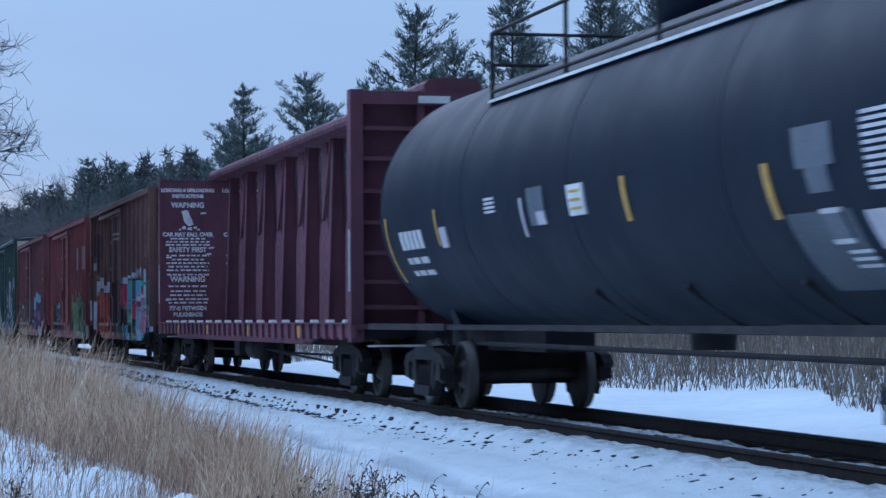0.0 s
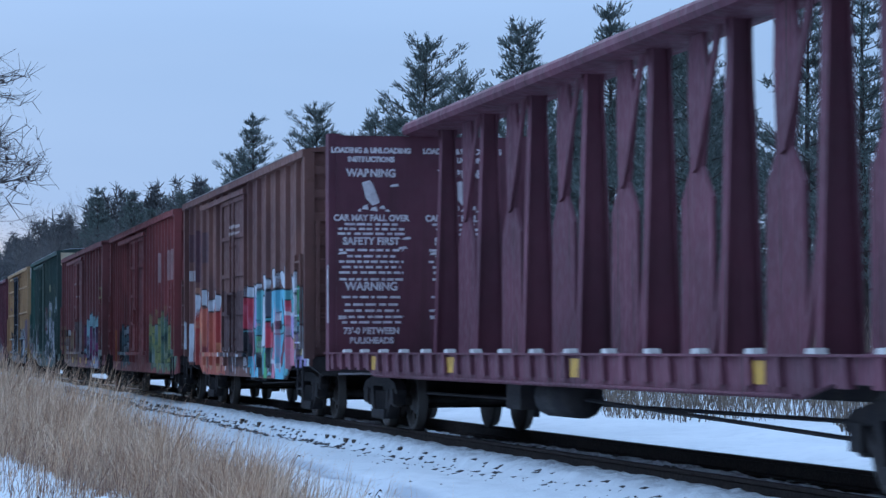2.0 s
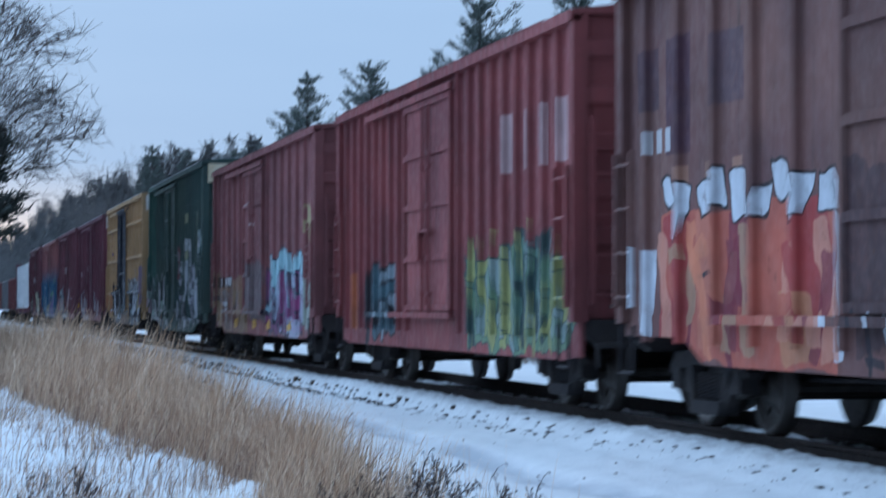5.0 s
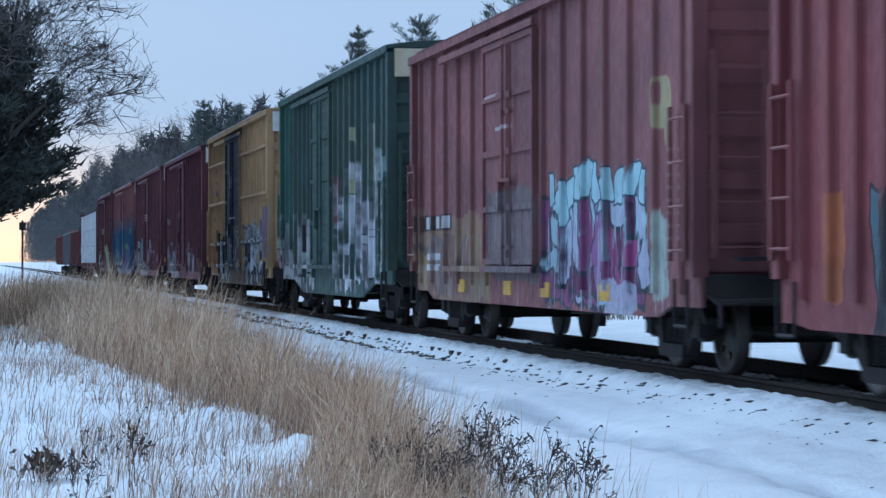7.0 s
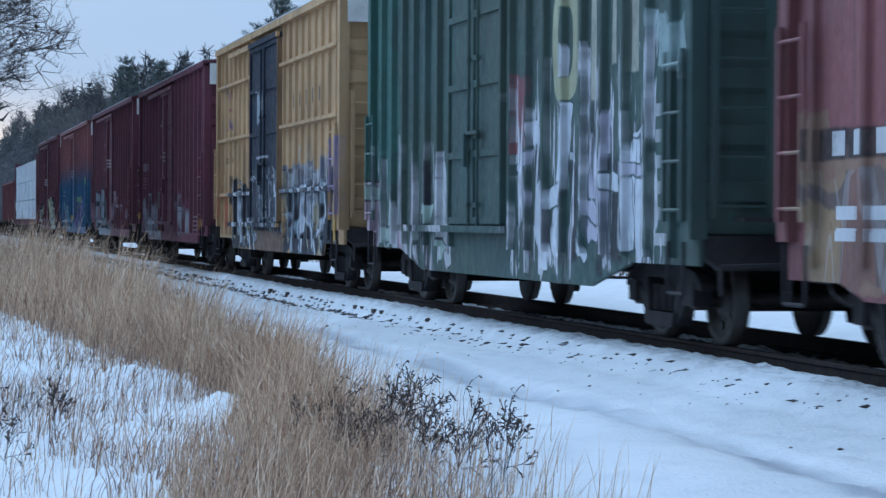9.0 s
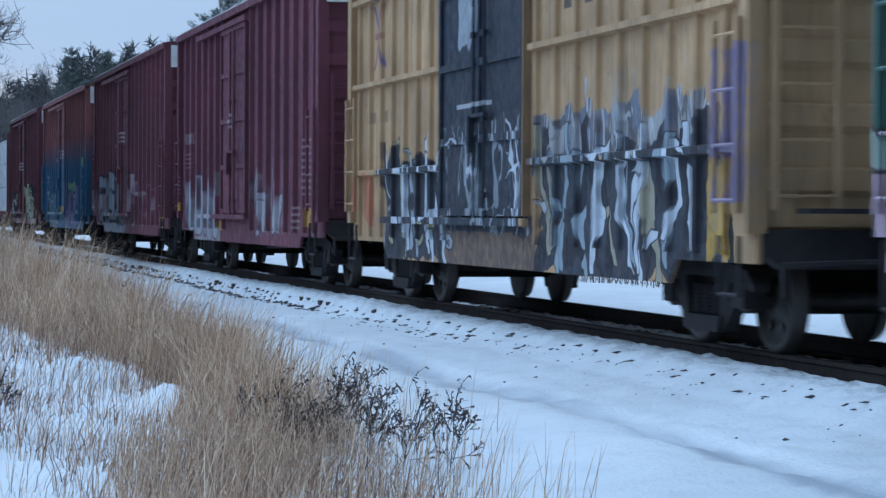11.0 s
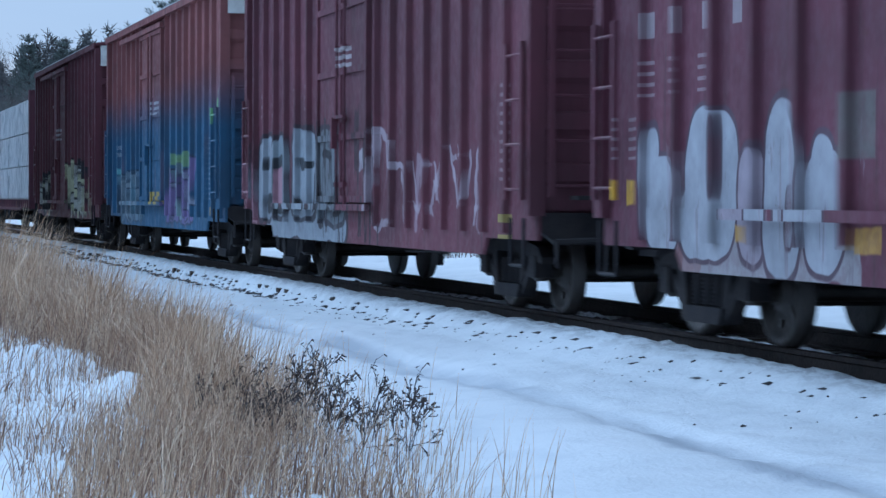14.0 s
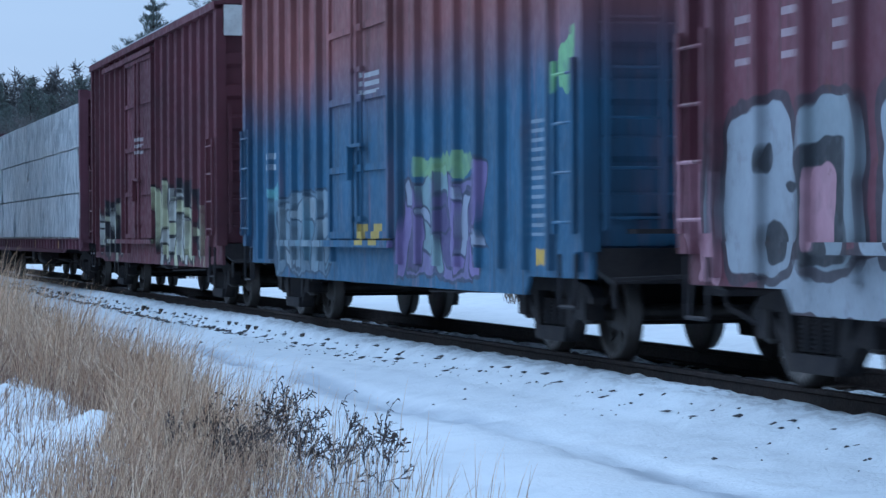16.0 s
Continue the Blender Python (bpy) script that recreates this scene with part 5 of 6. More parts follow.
def wrap_material():
    m, nt, sh, v, y, z = stuff_of("white_plastic_wrap")
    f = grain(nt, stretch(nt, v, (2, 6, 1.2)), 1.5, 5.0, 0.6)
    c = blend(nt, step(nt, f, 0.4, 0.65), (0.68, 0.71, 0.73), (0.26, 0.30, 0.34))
    put(nt, sh.inputs["Base Color"], c)
    sh.inputs["Roughness"].default_value = 0.35
    relief(nt, sh, f, 1.0, 0.14)
    return m


# ---- tank car ----
def tank_paint(root):
    m, nt, sh, v, y, z = stuff_of("black_tank_paint", root)
    c = blend(nt, step(nt, grain(nt, v, 0.45, 4.0), 0.35, 0.65), (0.008, 0.013, 0.024), (0.010, 0.016, 0.029))
    c = blend(nt, step(nt, grain(nt, stretch(nt, v, (1.5, 2.5, 0.5)), 1.3, 5.0, 0.65), 0.6, 0.9, 0.0, 0.2), c, (0.022, 0.027, 0.035))
    put(nt, sh.inputs["Base Color"], c)
    put(nt, sh.inputs["Roughness"], step(nt, grain(nt, v, 1.2, 3.0), 0.3, 0.7, 0.5, 0.58))
    sh.inputs["Specular IOR Level"].default_value = 0.1
    return m


def tank_car(y0, y1):
    root = tagged(new("tank_car"), "black tank car with white stencils and top platform", "tank car")
    MOVERS.append((root, (y0 + y1) / 2))
    h = (y1 - y0) / 2
    R, zc = 1.55, 2.5

    P = tank_paint(root)
    bm = bmesh.new()
    prof = []
    for k in range(9):
        a = k / 8 * math.pi / 2
        prof.append((-h + 0.9 - 0.9 * math.cos(a), max(0.02, R * math.sin(a))))
    n = 10
    for k in range(1, n):
        prof.append((-h + 0.9 + k * (2 * h - 1.8) / n, R))
    for k in range(9):
        a = math.pi / 2 - k / 8 * math.pi / 2
        prof.append((h - 0.9 + 0.9 * math.cos(a), max(0.02, R * math.sin(a))))
    lathe(bm, prof, "y", 64, (0, 0, zc))
    part("tank", bm, P, root)
    for k in range(5):
        y = -h + 0.9 + k * (2 * h - 1.8) / 4
        bm = bmesh.new()
        lathe(bm, [(y - 0.02, R - 0.02), (y - 0.02, R + 0.003), (y + 0.02, R + 0.003), (y + 0.02, R - 0.02)], "y", 64, (0, 0, zc))
        part("weld_band", bm, P, root)

    def decal(name, y0, y1, a0, a1, mat_, lift=0.012, label=""):
        bm = bmesh.new()
        m = max(2, int(abs(a1 - a0) / 4) + 1)
        rows = []
        for i in range(m + 1):
            a = radians(a0 + (a1 - a0) * i / m)
            rows.append([bm.verts.new((-math.cos(a) * (R + q), y, zc + math.sin(a) * (R + q))) for y, q in ((y0, lift), (y1, lift), (y1, 0.0), (y0, 0.0))])
        for a, b in zip(rows, rows[1:]):
            for i in range(4):
                bm.faces.new((a[i], a[(i + 1) % 4], b[(i + 1) % 4], b[i]))
        bm.faces.new(rows[0]), bm.faces.new(rows[-1][::-1])
        return part(name, bm, mat_, root, label)
    DULL2 = plain("scuffed_grey_plate", (0.12, 0.13, 0.15), (0.08, 0.09, 0.11), 3.0, 0.55)
    DULL = plain("faded_grey_overpaint", (0.075, 0.085, 0.10), (0.05, 0.06, 0.07), 2.0, 0.6)
    c0 = (y0 + y1) / 2
    for y in (28.35, 28.6, 28.85, 29.1, 29.35):
        decal("number_bar", y - c0, y + 0.19 - c0, -20, -11.5, WHITE)
    for y, w in ((28.4, 0.38), (28.88, 0.3), (29.26, 0.22)):
        decal("number_bar", y - c0, y + w - c0, -27, -24, WHITE)
        decal("number_bar", y - c0, y + w - c0, -33, -30.5, WHITE)
    decal("reflector", 30.2 - c0, 30.26 - c0, -36, -4, YELLOW)
    decal("reflector", 27.5 - c0, 27.57 - c0, -20, -4, YELLOW)
    decal("placard", 27.1 - c0, 27.4 - c0, -21, -12, REFLECT, 0.02)
    for k in range(4):
        decal("stencil_line", 24.8 - c0, 25.2 - c0, -9.7 + k * 1.7, -8.7 + k * 1.7, WHITE)
    decal("reflector", 23.72 - c0, 23.8 - c0, -21, -6, REFLECT)
    decal("placard", 22.9 - c0, 23.45 - c0, -17, -3, DULL2, 0.02)
    decal("placard_corner", 22.9 - c0, 23.2 - c0, -17, -12, REFLECT, 0.026)
    decal("notice_plate", 21.55 - c0, 22.05 - c0, -15.5, -4.6, PALE, 0.02)
    for k in range(3):
        decal("notice_line", 21.63 - c0, 21.97 - c0, -13.5 + k * 3, -12.5 + k * 3, YELLOW, 0.026)
    decal("reflector", 20.3 - c0, 20.41 - c0, -20, -5, YELLOW)
    decal("reflector", 16.88 - c0, 17.0 - c0, -25, -9, YELLOW)
    decal("overpainted_patch", 15.65 - c0, 16.35 - c0, -12, -1, DULL2, 0.006)
    decal("overpainted_patch", 15.8 - c0, 16.2 - c0, -19, -12, DULL2, 0.006)
    decal("overpainted_patch", 15.6 - c0, 16.8 - c0, -50, -24, DULL, 0.006)
    for k in range(11):
        decal("stencil_line", 14.3 - c0, 15.1 - c0, -20 + k * 1.9, -19 + k * 1.9, WHITE)
    decal("notice_plate", 15.75 - c0, 16.1 - c0, -33, -24, DULL2, 0.02)
    decal("notice_edge", 15.75 - c0, 16.1 - c0, -24.6, -23.4, WHITE, 0.026)
    decal("notice_edge", 15.75 - c0, 16.1 - c0, -33.6, -32.2, WHITE, 0.026)
    for k in range(3):
        decal("stencil_line", 15.6 - c0, 16.0 - c0, -37 - k * 2.4, -36 - k * 2.4, WHITE)
    decal("notice_plate", 14.9 - c0, 15.35 - c0, -36, -25, REFLECT, 0.02)
    # top platform, dome and rails
    wz = 3.5
    ya, yb = 14.5 - c0, 26.2 - c0
    for s in (-1, 1):
        bm = bmesh.new()
        box(bm, min(s * 0.72, s * 1.2), max(s * 0.72, s * 1.2), ya, yb, wz + 0.02, wz + 0.06)
        part("walkway", bm, UNDER, root, "dark grating walkway along the tank top")
        for z in (0.14, 0.80):
            bm = bmesh.new()
            tube(bm, (s * 1.19, ya, wz + z), (s * 1.19, yb, wz + z), 0.02, 6)
            part("handrail", bm, UNDER, root)
        for k in range(5):
            y = ya + 0.02 + k * (yb - ya - 0.04) / 4
            bm = bmesh.new()
            tube(bm, (s * 1.19, y, wz - 0.05), (s * 1.19, y, wz + 0.8), 0.024, 6)
            part("rail_post", bm, UNDER, root)
            bm = bmesh.new()
            prism(bm, [(s * 1.15, wz + 0.02), (s * 0.9, wz - 0.22), (s * 0.7, wz + 0.02)], "y", y - 0.02, y + 0.02)
            part("walkway_bracket", bm, UNDER, root)
    bm = bmesh.new()
    box(bm, -1.225, -1.205, ya, yb, wz + 0.02, wz + 0.05)
    part("walkway_edge", bm, PALE, root, "snowy white walkway edge")
    for y in (ya, yb):
        for z in (0.8, 0.45):
            bm = bmesh.new()
            tube(bm, (-1.19, y, wz + z), (1.19, y, wz + z), 0.02, 6)
            part("handrail", bm, UNDER, root)
    bm = bmesh.new()
    lathe(bm, [(R * 0.9, 0.46), (R + 0.5, 0.46), (R + 0.56, 0.4), (R + 0.58, 0.1)], "z", 28, (0, 22.5 - c0, zc))
    part("dome_housing", bm, P, root)
    for yq in (22.6, 19.9, 17.2):
        bm = bmesh.new()
        a0, a1 = radians(-45), radians(-72)
        tube(bm, (-math.cos(a0) * (R + 0.02), yq - c0, zc + math.sin(a0) * (R + 0.02)), (-math.cos(a1) * (R + 0.02), yq + 0.1 - c0, zc + math.sin(a1) * (R + 0.02)), 0.035, 6)
        part("jacket_rib", bm, UNDER, root)
    # saddles, stub sills, side ladder
    for s in (-1, 1):
        bm = bmesh.new()
        prism(bm, [(-0.8, 1.0), (-1.0, 1.55), (-0.7, 1.3), (0, 1.1), (0.7, 1.3), (1.0, 1.55), (0.8, 1.0)], "y", s * (h - 2.0) - 0.14, s * (h - 2.0) + 0.14)
        part("saddle", bm, P, root)
        bm = bmesh.new()
        box(bm, -0.3, 0.3, min(s * (h - 4.2), s * (h + 0.35)), max(s * (h - 4.2), s * (h + 0.35)), 0.72, 1.12)
        box(bm, -1.45, 1.45, s * (h - 0.1) - 0.25, s * (h - 0.1) + 0.25, 1.0, 1.05)
        part("stub_sill", bm, UNDER, root)
        bm = bmesh.new()
        box(bm, -1.47, -1.40, min(s * (h + 0.3), s * (h - 4.0)), max(s * (h + 0.3), s * (h - 4.0)), 0.98, 1.06)
        part("running_board", bm, UNDER, root)
        coupler(root, s * (h + 0.3), s, P)
        truck(root, s * (h - 1.65) + 0.35)
    bm = bmesh.new()
    tube(bm, (-0.75, -h + 3.0, 0.78), (-0.75, h - 3.0, 0.82), 0.03, 6)
    lathe(bm, [(-0.1, 0.22), (0.35, 0.25)], "z", 14, (0, 0.2, 0.9))
    part("bottom_piping", bm, UNDER, root)
    bm = bmesh.new()
    box(bm, -1.44, -1.41, -h + 3.4, h - 3.4, 0.99, 1.05)
    part("side_pipe", bm, UNDER, root)
    return root


def gondola(y0, y1, top, col, col2, label):
    """A far ribbed open car."""
    root = tagged(new("gondola_car"), label, "gondola car", "gondola cars of the train")
    MOVERS.append((root, (y0 + y1) / 2))
    P = coat("gondola_paint", root, col, col2, 0.3, 0.6, [])
    h = (y1 - y0) / 2
    for s in (-1, 1):
        bm = bmesh.new()
        box(bm, s * 1.43 - 0.03, s * 1.43 + 0.03, -h, h, 0.95, top)
        box(bm, s * 1.46 - 0.06, s * 1.46 + 0.06, -h, h, top, top + 0.12)
        part("side_wall", bm, P, root)
        bm = bmesh.new()
        box(bm, -1.4, 1.4, s * h - 0.04, s * h + 0.04, 0.95, top)
        part("end_wall", bm, P, root)
        coupler(root, s * (h - 0.05), s, P)
        truck(root, s * (h - 1.9))

    def post(bm):
        prism(bm, [(-0.03, -0.08), (-0.1, -0.04), (-0.1, 0.04), (-0.03, 0.08)], "z", 0.95, top)
    k = 0
    while k * 1.05 < 2 * h - 0.4:
        shared("side_post", ("gpost", id(P)), post, P, root, (-1.43, -h + 0.2 + k * 1.05, 0))
        k += 1
    bm = bmesh.new()
    box(bm, -1.4, 1.4, -h + 0.05, h - 0.05, 0.9, 1.0)
    box(bm, -0.33, 0.33, -h, h, 0.7, 0.9)
    part("floor", bm, UNDER, root)
    return root


tank_car(12.8, 31.4)
centre_beam(32.9, 54.5, "empty maroon centre-beam flat car with stencilled bulkheads", False)
boxcar(56.6, 71.5, 4.22, rust_brown, "rust-brown ribbed boxcar covered in bright graffiti", 1.0, (-1.35, 1.5), 8, roof=ZINC, sill=(0.85, 0.62, 2.0, 2.3))
boxcar(73.1, 87.9, 4.22, bright_red, "faded red ribbed boxcar with green and yellow graffiti", 0.62, (-1.45, 1.65), 6, sill=(0.6, 0.56, 0.5, 0.6))
e = boxcar(90.2, 105.4, 4.27, maroon_tagged, "oxide-red boxcar with teal and purple graffiti", 0.98, (-1.0, 2.0), 6, rib=0.07, sill=(0.68, 0.56, 1.2, 1.4))
yellow_squares(e, [-4.0, -1.2, 0.9, 3.9], 0.78)
boxcar(107.5, 122.1, 4.67, dark_green, "dark green tall boxcar with white graffiti and cream end panel", 0.72, (-0.7, 2.0), 7, panel=CREAM, roof=RIME, sill=(0.74, 0.48, 2.1, 3.2))
boxcar(124.4, 139.2, 4.67, tan_yellow, "tan-yellow tall boxcar with dark blue door and black graffiti", 0.66, (-1.3, 2.2), 7, panel=PALE, roof=RIME, girts=(1.62, 2.75, 3.85), rib=0.06, sill=(0.74, 0.54, 2.0, 1.9))
boxcar(141.3, 156.3, 4.62, maroon_a, "maroon tall boxcar with white graffiti and white end panel", 0.8, (-1.2, 1.55), 7, panel=PALE, roof=RIME)
boxcar(158.2, 173.1, 4.65, maroon_b, "faded maroon boxcar with large grey bubble graffiti", 0.78, (-0.85, 2.05), 7, panel=PALE, roof=RIME)
boxcar(175.3, 190.2, 4.62, red_to_blue, "tall boxcar painted red above and blue below", 0.75, (-1.0, 1.93), 7, panel=PALE, roof=RIME)
boxcar(192.3, 206.9, 4.66, maroon_c, "dark oxide-red boxcar with pale yellow graffiti", 0.75, (-1.05, 2.2), 7, panel=PALE, roof=RIME, sill=(0.68, 0.62, 1.2, 1.3))
centre_beam(208.9, 231.0, "centre-beam flat car loaded with white-wrapped lumber", True)
gondola(233.2, 248.6, 3.2, (0.17, 0.05, 0.05), (0.13, 0.04, 0.045), "far red-brown ribbed gondola car")
gondola(250.4, 265.8, 3.2, (0.2, 0.2, 0.21), (0.14, 0.14, 0.15), "far grey ribbed gondola car")
gondola(267.6, 283.0, 3.2, (0.2, 0.06, 0.05), (0.15, 0.04, 0.04), "far faded red ribbed gondola car")


# ---- trees ----
def leaf_material(name, a, b, c, rough=0.7):
    m, nt, sh, v, y, z = stuff_of(name)
    g = nt.nodes.new("ShaderNodeNewGeometry")
    o = nt.nodes.new("ShaderNodeObjectInfo")
    col = stops(nt, g.outputs["Random Per Island"], [a, b, c], False)
    col = blend(nt, mth(nt, "MULTIPLY", o.outputs["Random"], 0.35), col, b)
    col = blend(nt, step(nt, grain(nt, v, 0.4, 3.0), 0.4, 0.7, 0.0, 0.5), col, a)
    put(nt, sh.inputs["Base Color"], col)
    sh.inputs["Roughness"].default_value = rough
    return m


NEEDLE = leaf_material("pine_needles", (0.075, 0.098, 0.092), (0.125, 0.148, 0.135), (0.16, 0.18, 0.165))
DARKNEEDLE = leaf_material("dark_needles", (0.042, 0.05, 0.048), (0.065, 0.078, 0.07), (0.09, 0.105, 0.09))
FARWOOD = leaf_material("winter_woods", (0.055, 0.055, 0.058), (0.085, 0.082, 0.085), (0.11, 0.115, 0.11))
BARK = plain("grey_bark", (0.07, 0.055, 0.048), (0.035, 0.028, 0.025), 3.0, 0.9, 0.0, 0.6, 14.0)
TWIG = leaf_material("bare_twigs", (0.08, 0.07, 0.067), (0.13, 0.115, 0.11), (0.17, 0.15, 0.14))
DRYLEAF = leaf_material("clinging_dry_leaves", (0.05, 0.035, 0.03), (0.09, 0.06, 0.045), (0.12, 0.08, 0.05))
STRAW = leaf_material("dry_straw", (0.27, 0.155, 0.095), (0.67, 0.455, 0.29), (0.9, 0.72, 0.52), 0.65)
WITHER = leaf_material("withered_grass", (0.11, 0.062, 0.045), (0.26, 0.15, 0.10), (0.42, 0.26, 0.18), 0.7)
BRUSH = leaf_material("winter_brush", (0.10, 0.075, 0.06), (0.20, 0.15, 0.11), (0.3, 0.24, 0.18))
WEED = leaf_material("dark_dead_weed", (0.03, 0.022, 0.022), (0.07, 0.05, 0.045), (0.10, 0.075, 0.06))


def ribbons(a, b, w0, w1, rng):
    """Thin four-cornered strips from points a to points b."""
    d = b - a
    side = np.cross(d, rng.normal(size=d.shape))
    side /= np.linalg.norm(side, axis=1, keepdims=True) + 1e-9
    return np.stack([a - side * w0, a + side * w0, b + side * w1, b - side * w1], 1)


def grow_pine(seed, H, spread, low=0.22, sprays=17, tuft=0.32, full=1):
    """Trunk and limbs as strips of tube, crown as needle sprays in uneven tiers."""
    rng = np.random.default_rng(seed)
    bm = bmesh.new()
    bend = rng.normal(0, 0.15, 2)
    pts = [(bend[0] * (k / 6) ** 2, bend[1] * (k / 6) ** 2, H * k / 6) for k in range(7)]
    for k in range(6):
        r = 0.017 * H
        tube(bm, pts[k], pts[k + 1], r * (1 - k / 6.2), 7, r * (1 - (k + 1) / 6.2))
    base, tips = [], []
    z = low * H
    while z < H * 0.97:
        f = (z - low * H) / (H * (1 - low))
        whorl = rng.uniform(0.55, 1.3)
        reach = (spread * (1 - f) ** 0.78 * (0.75 + 0.25 * min(1.0, f * 5)) + 0.25) * whorl
        turn0 = rng.uniform(0, 6.28)
        n_limb = int(rng.integers(3, 6)) + full
        for i in range(n_limb):
            a = turn0 + 6.28 * i / n_limb + rng.normal(0, 0.25)
            ln = reach * rng.uniform(0.5, 1.15)
            rise = rng.uniform(0.02, 0.2) + 0.55 * f ** 1.5
            p0 = np.array([bend[0] * (z / H) ** 2, bend[1] * (z / H) ** 2, z])
            d0, d1 = np.array([math.cos(a), math.sin(a), rise]), np.array([math.cos(a), math.sin(a), rise + 0.4])
            pm = p0 + d0 * ln * 0.55
            p1 = pm + d1 * ln * 0.45
            tube(bm, tuple(p0), tuple(pm), 0.05 * (1 - 0.6 * f), 3, 0.028)
            tube(bm, tuple(pm), tuple(p1), 0.028, 3, 0.01)
            n = max(3, int(ln * 3.0))
            across = np.array([-math.sin(a), math.cos(a), 0.0])
            for k in range(n):
                t = 0.3 + 0.7 * (k + rng.random()) / n
                q = p0 + d0 * ln * t if t < 0.55 else pm + d1 * ln * (t - 0.55)
                q = q + across * rng.normal(0, 0.24) * ln * 0.4 * (1.15 - t)
                o = q + rng.normal(0, 0.15, (sprays, 3)) * np.array([1, 1, 0.6])
                e = rng.normal(0, 0.8, (sprays, 3)) * np.array([1, 1, 0.5]) + d1 * 0.8 + np.array([0, 0, 0.35])
                e /= np.linalg.norm(e, axis=1, keepdims=True)
                base.append(o)
                tips.append(o + e * tuft * rng.uniform(0.6, 1.3, (sprays, 1)))
        z += rng.uniform(0.6, 1.25) * (1.0 - 0.4 * f) * H / 18
    lead = np.array([bend[0], bend[1], H])
    o = lead + rng.normal(0, 0.1, (60, 3)) - np.array([0, 0, 1]) * rng.uniform(0, 0.8, (60, 1))
    base.append(o)
    tips.append(o + rng.normal(0, 0.12, (60, 3)) + np.array([0, 0, 0.25]))
    a, b = np.concatenate(base), np.concatenate(tips)
    return bm, ribbons(a, b, 0.034, 0.012, rng)


def grow_bare(seed, H, spread=0.45, depth=5, lean=(0, 0)):
    """A leafless broad tree: forked limbs as tubes, fine twigs as strips."""
    rng = np.random.default_rng(seed)
    bm = bmesh.new()
    ta, tb, ends = [], [], []

    def fork(p, d, ln, r, k):
        q = p + d * ln
        if k >= 3:
            ta.append(p), tb.append(q)
        else:
            tube(bm, tuple(p), tuple(q), r, 6 if k < 2 else 4, r * 0.72)
        if k == depth:
            ends.append(q)
            return
        for i in range(rng.integers(2, 4) + (1 if k > 1 else 0)):
            e = d + rng.normal(0, spread, 3) + np.array([lean[0], lean[1], 0.10])
            e /= np.linalg.norm(e)
            fork(p + d * ln * rng.uniform(0.55, 1.0), e, ln * rng.uniform(0.55, 0.85), r * 0.62, k + 1)
    fork(np.array([0.0, 0.0, 0.0]), np.array([0.02, 0.0, 1.0]), H * 0.30, H * 0.013, 0)
    e = np.repeat(np.array(ends), 3, 0)
    d = rng.normal(0, 1, e.shape) + np.array([0.25, 0, 0.5])
    fine = ribbons(e, e + d / np.linalg.norm(d, axis=1, keepdims=True) * rng.uniform(0.2, 0.6, (len(e), 1)), 0.009, 0.005, rng)
    return bm, np.concatenate([ribbons(np.array(ta), np.array(tb), 0.013, 0.007, rng), fine]), np.array(ends)


def tree_thing(name, label, group, trunk_me, crown_me, at, size, turn, trunk_name="trunk", crown_name="crown"):
    root = tagged(new(name), label, "tree", group)
    root.location, root.rotation_euler, root.scale = at, (0, 0, turn), (size, size, size)
    for nm, me in ((trunk_name, trunk_me), (crown_name, crown_me)):
        o = new(nm, me)
        o.parent = root
    return root


def to_mesh(name, bm, material):
    me = bpy.data.meshes.new(name)
    bm.to_mesh(me)
    bm.free()
    me.materials.append(material)
    return me


PINES, BARES = [], []
for sd, sp, lw in ((1, 5.2, 0.14), (2, 4.6, 0.18), (3, 5.8, 0.16), (4, 4.4, 0.2), (5, 5.4, 0.1)):
    bm_, q_ = grow_pine(sd, 18.0, sp, lw)
    PINES.append((to_mesh("trunk", bm_, BARK), chips("crown", q_, NEEDLE)))
for sd in (11, 12, 13):
    bm_, q_, e_ = grow_bare(sd, 17.0, 0.42)
    BARES.append((to_mesh("trunk", bm_, BARK), chips("crown", q_, TWIG)))


def height_at(x, y):
    return float(ground_height(np.array(float(x)), np.array(float(y))))


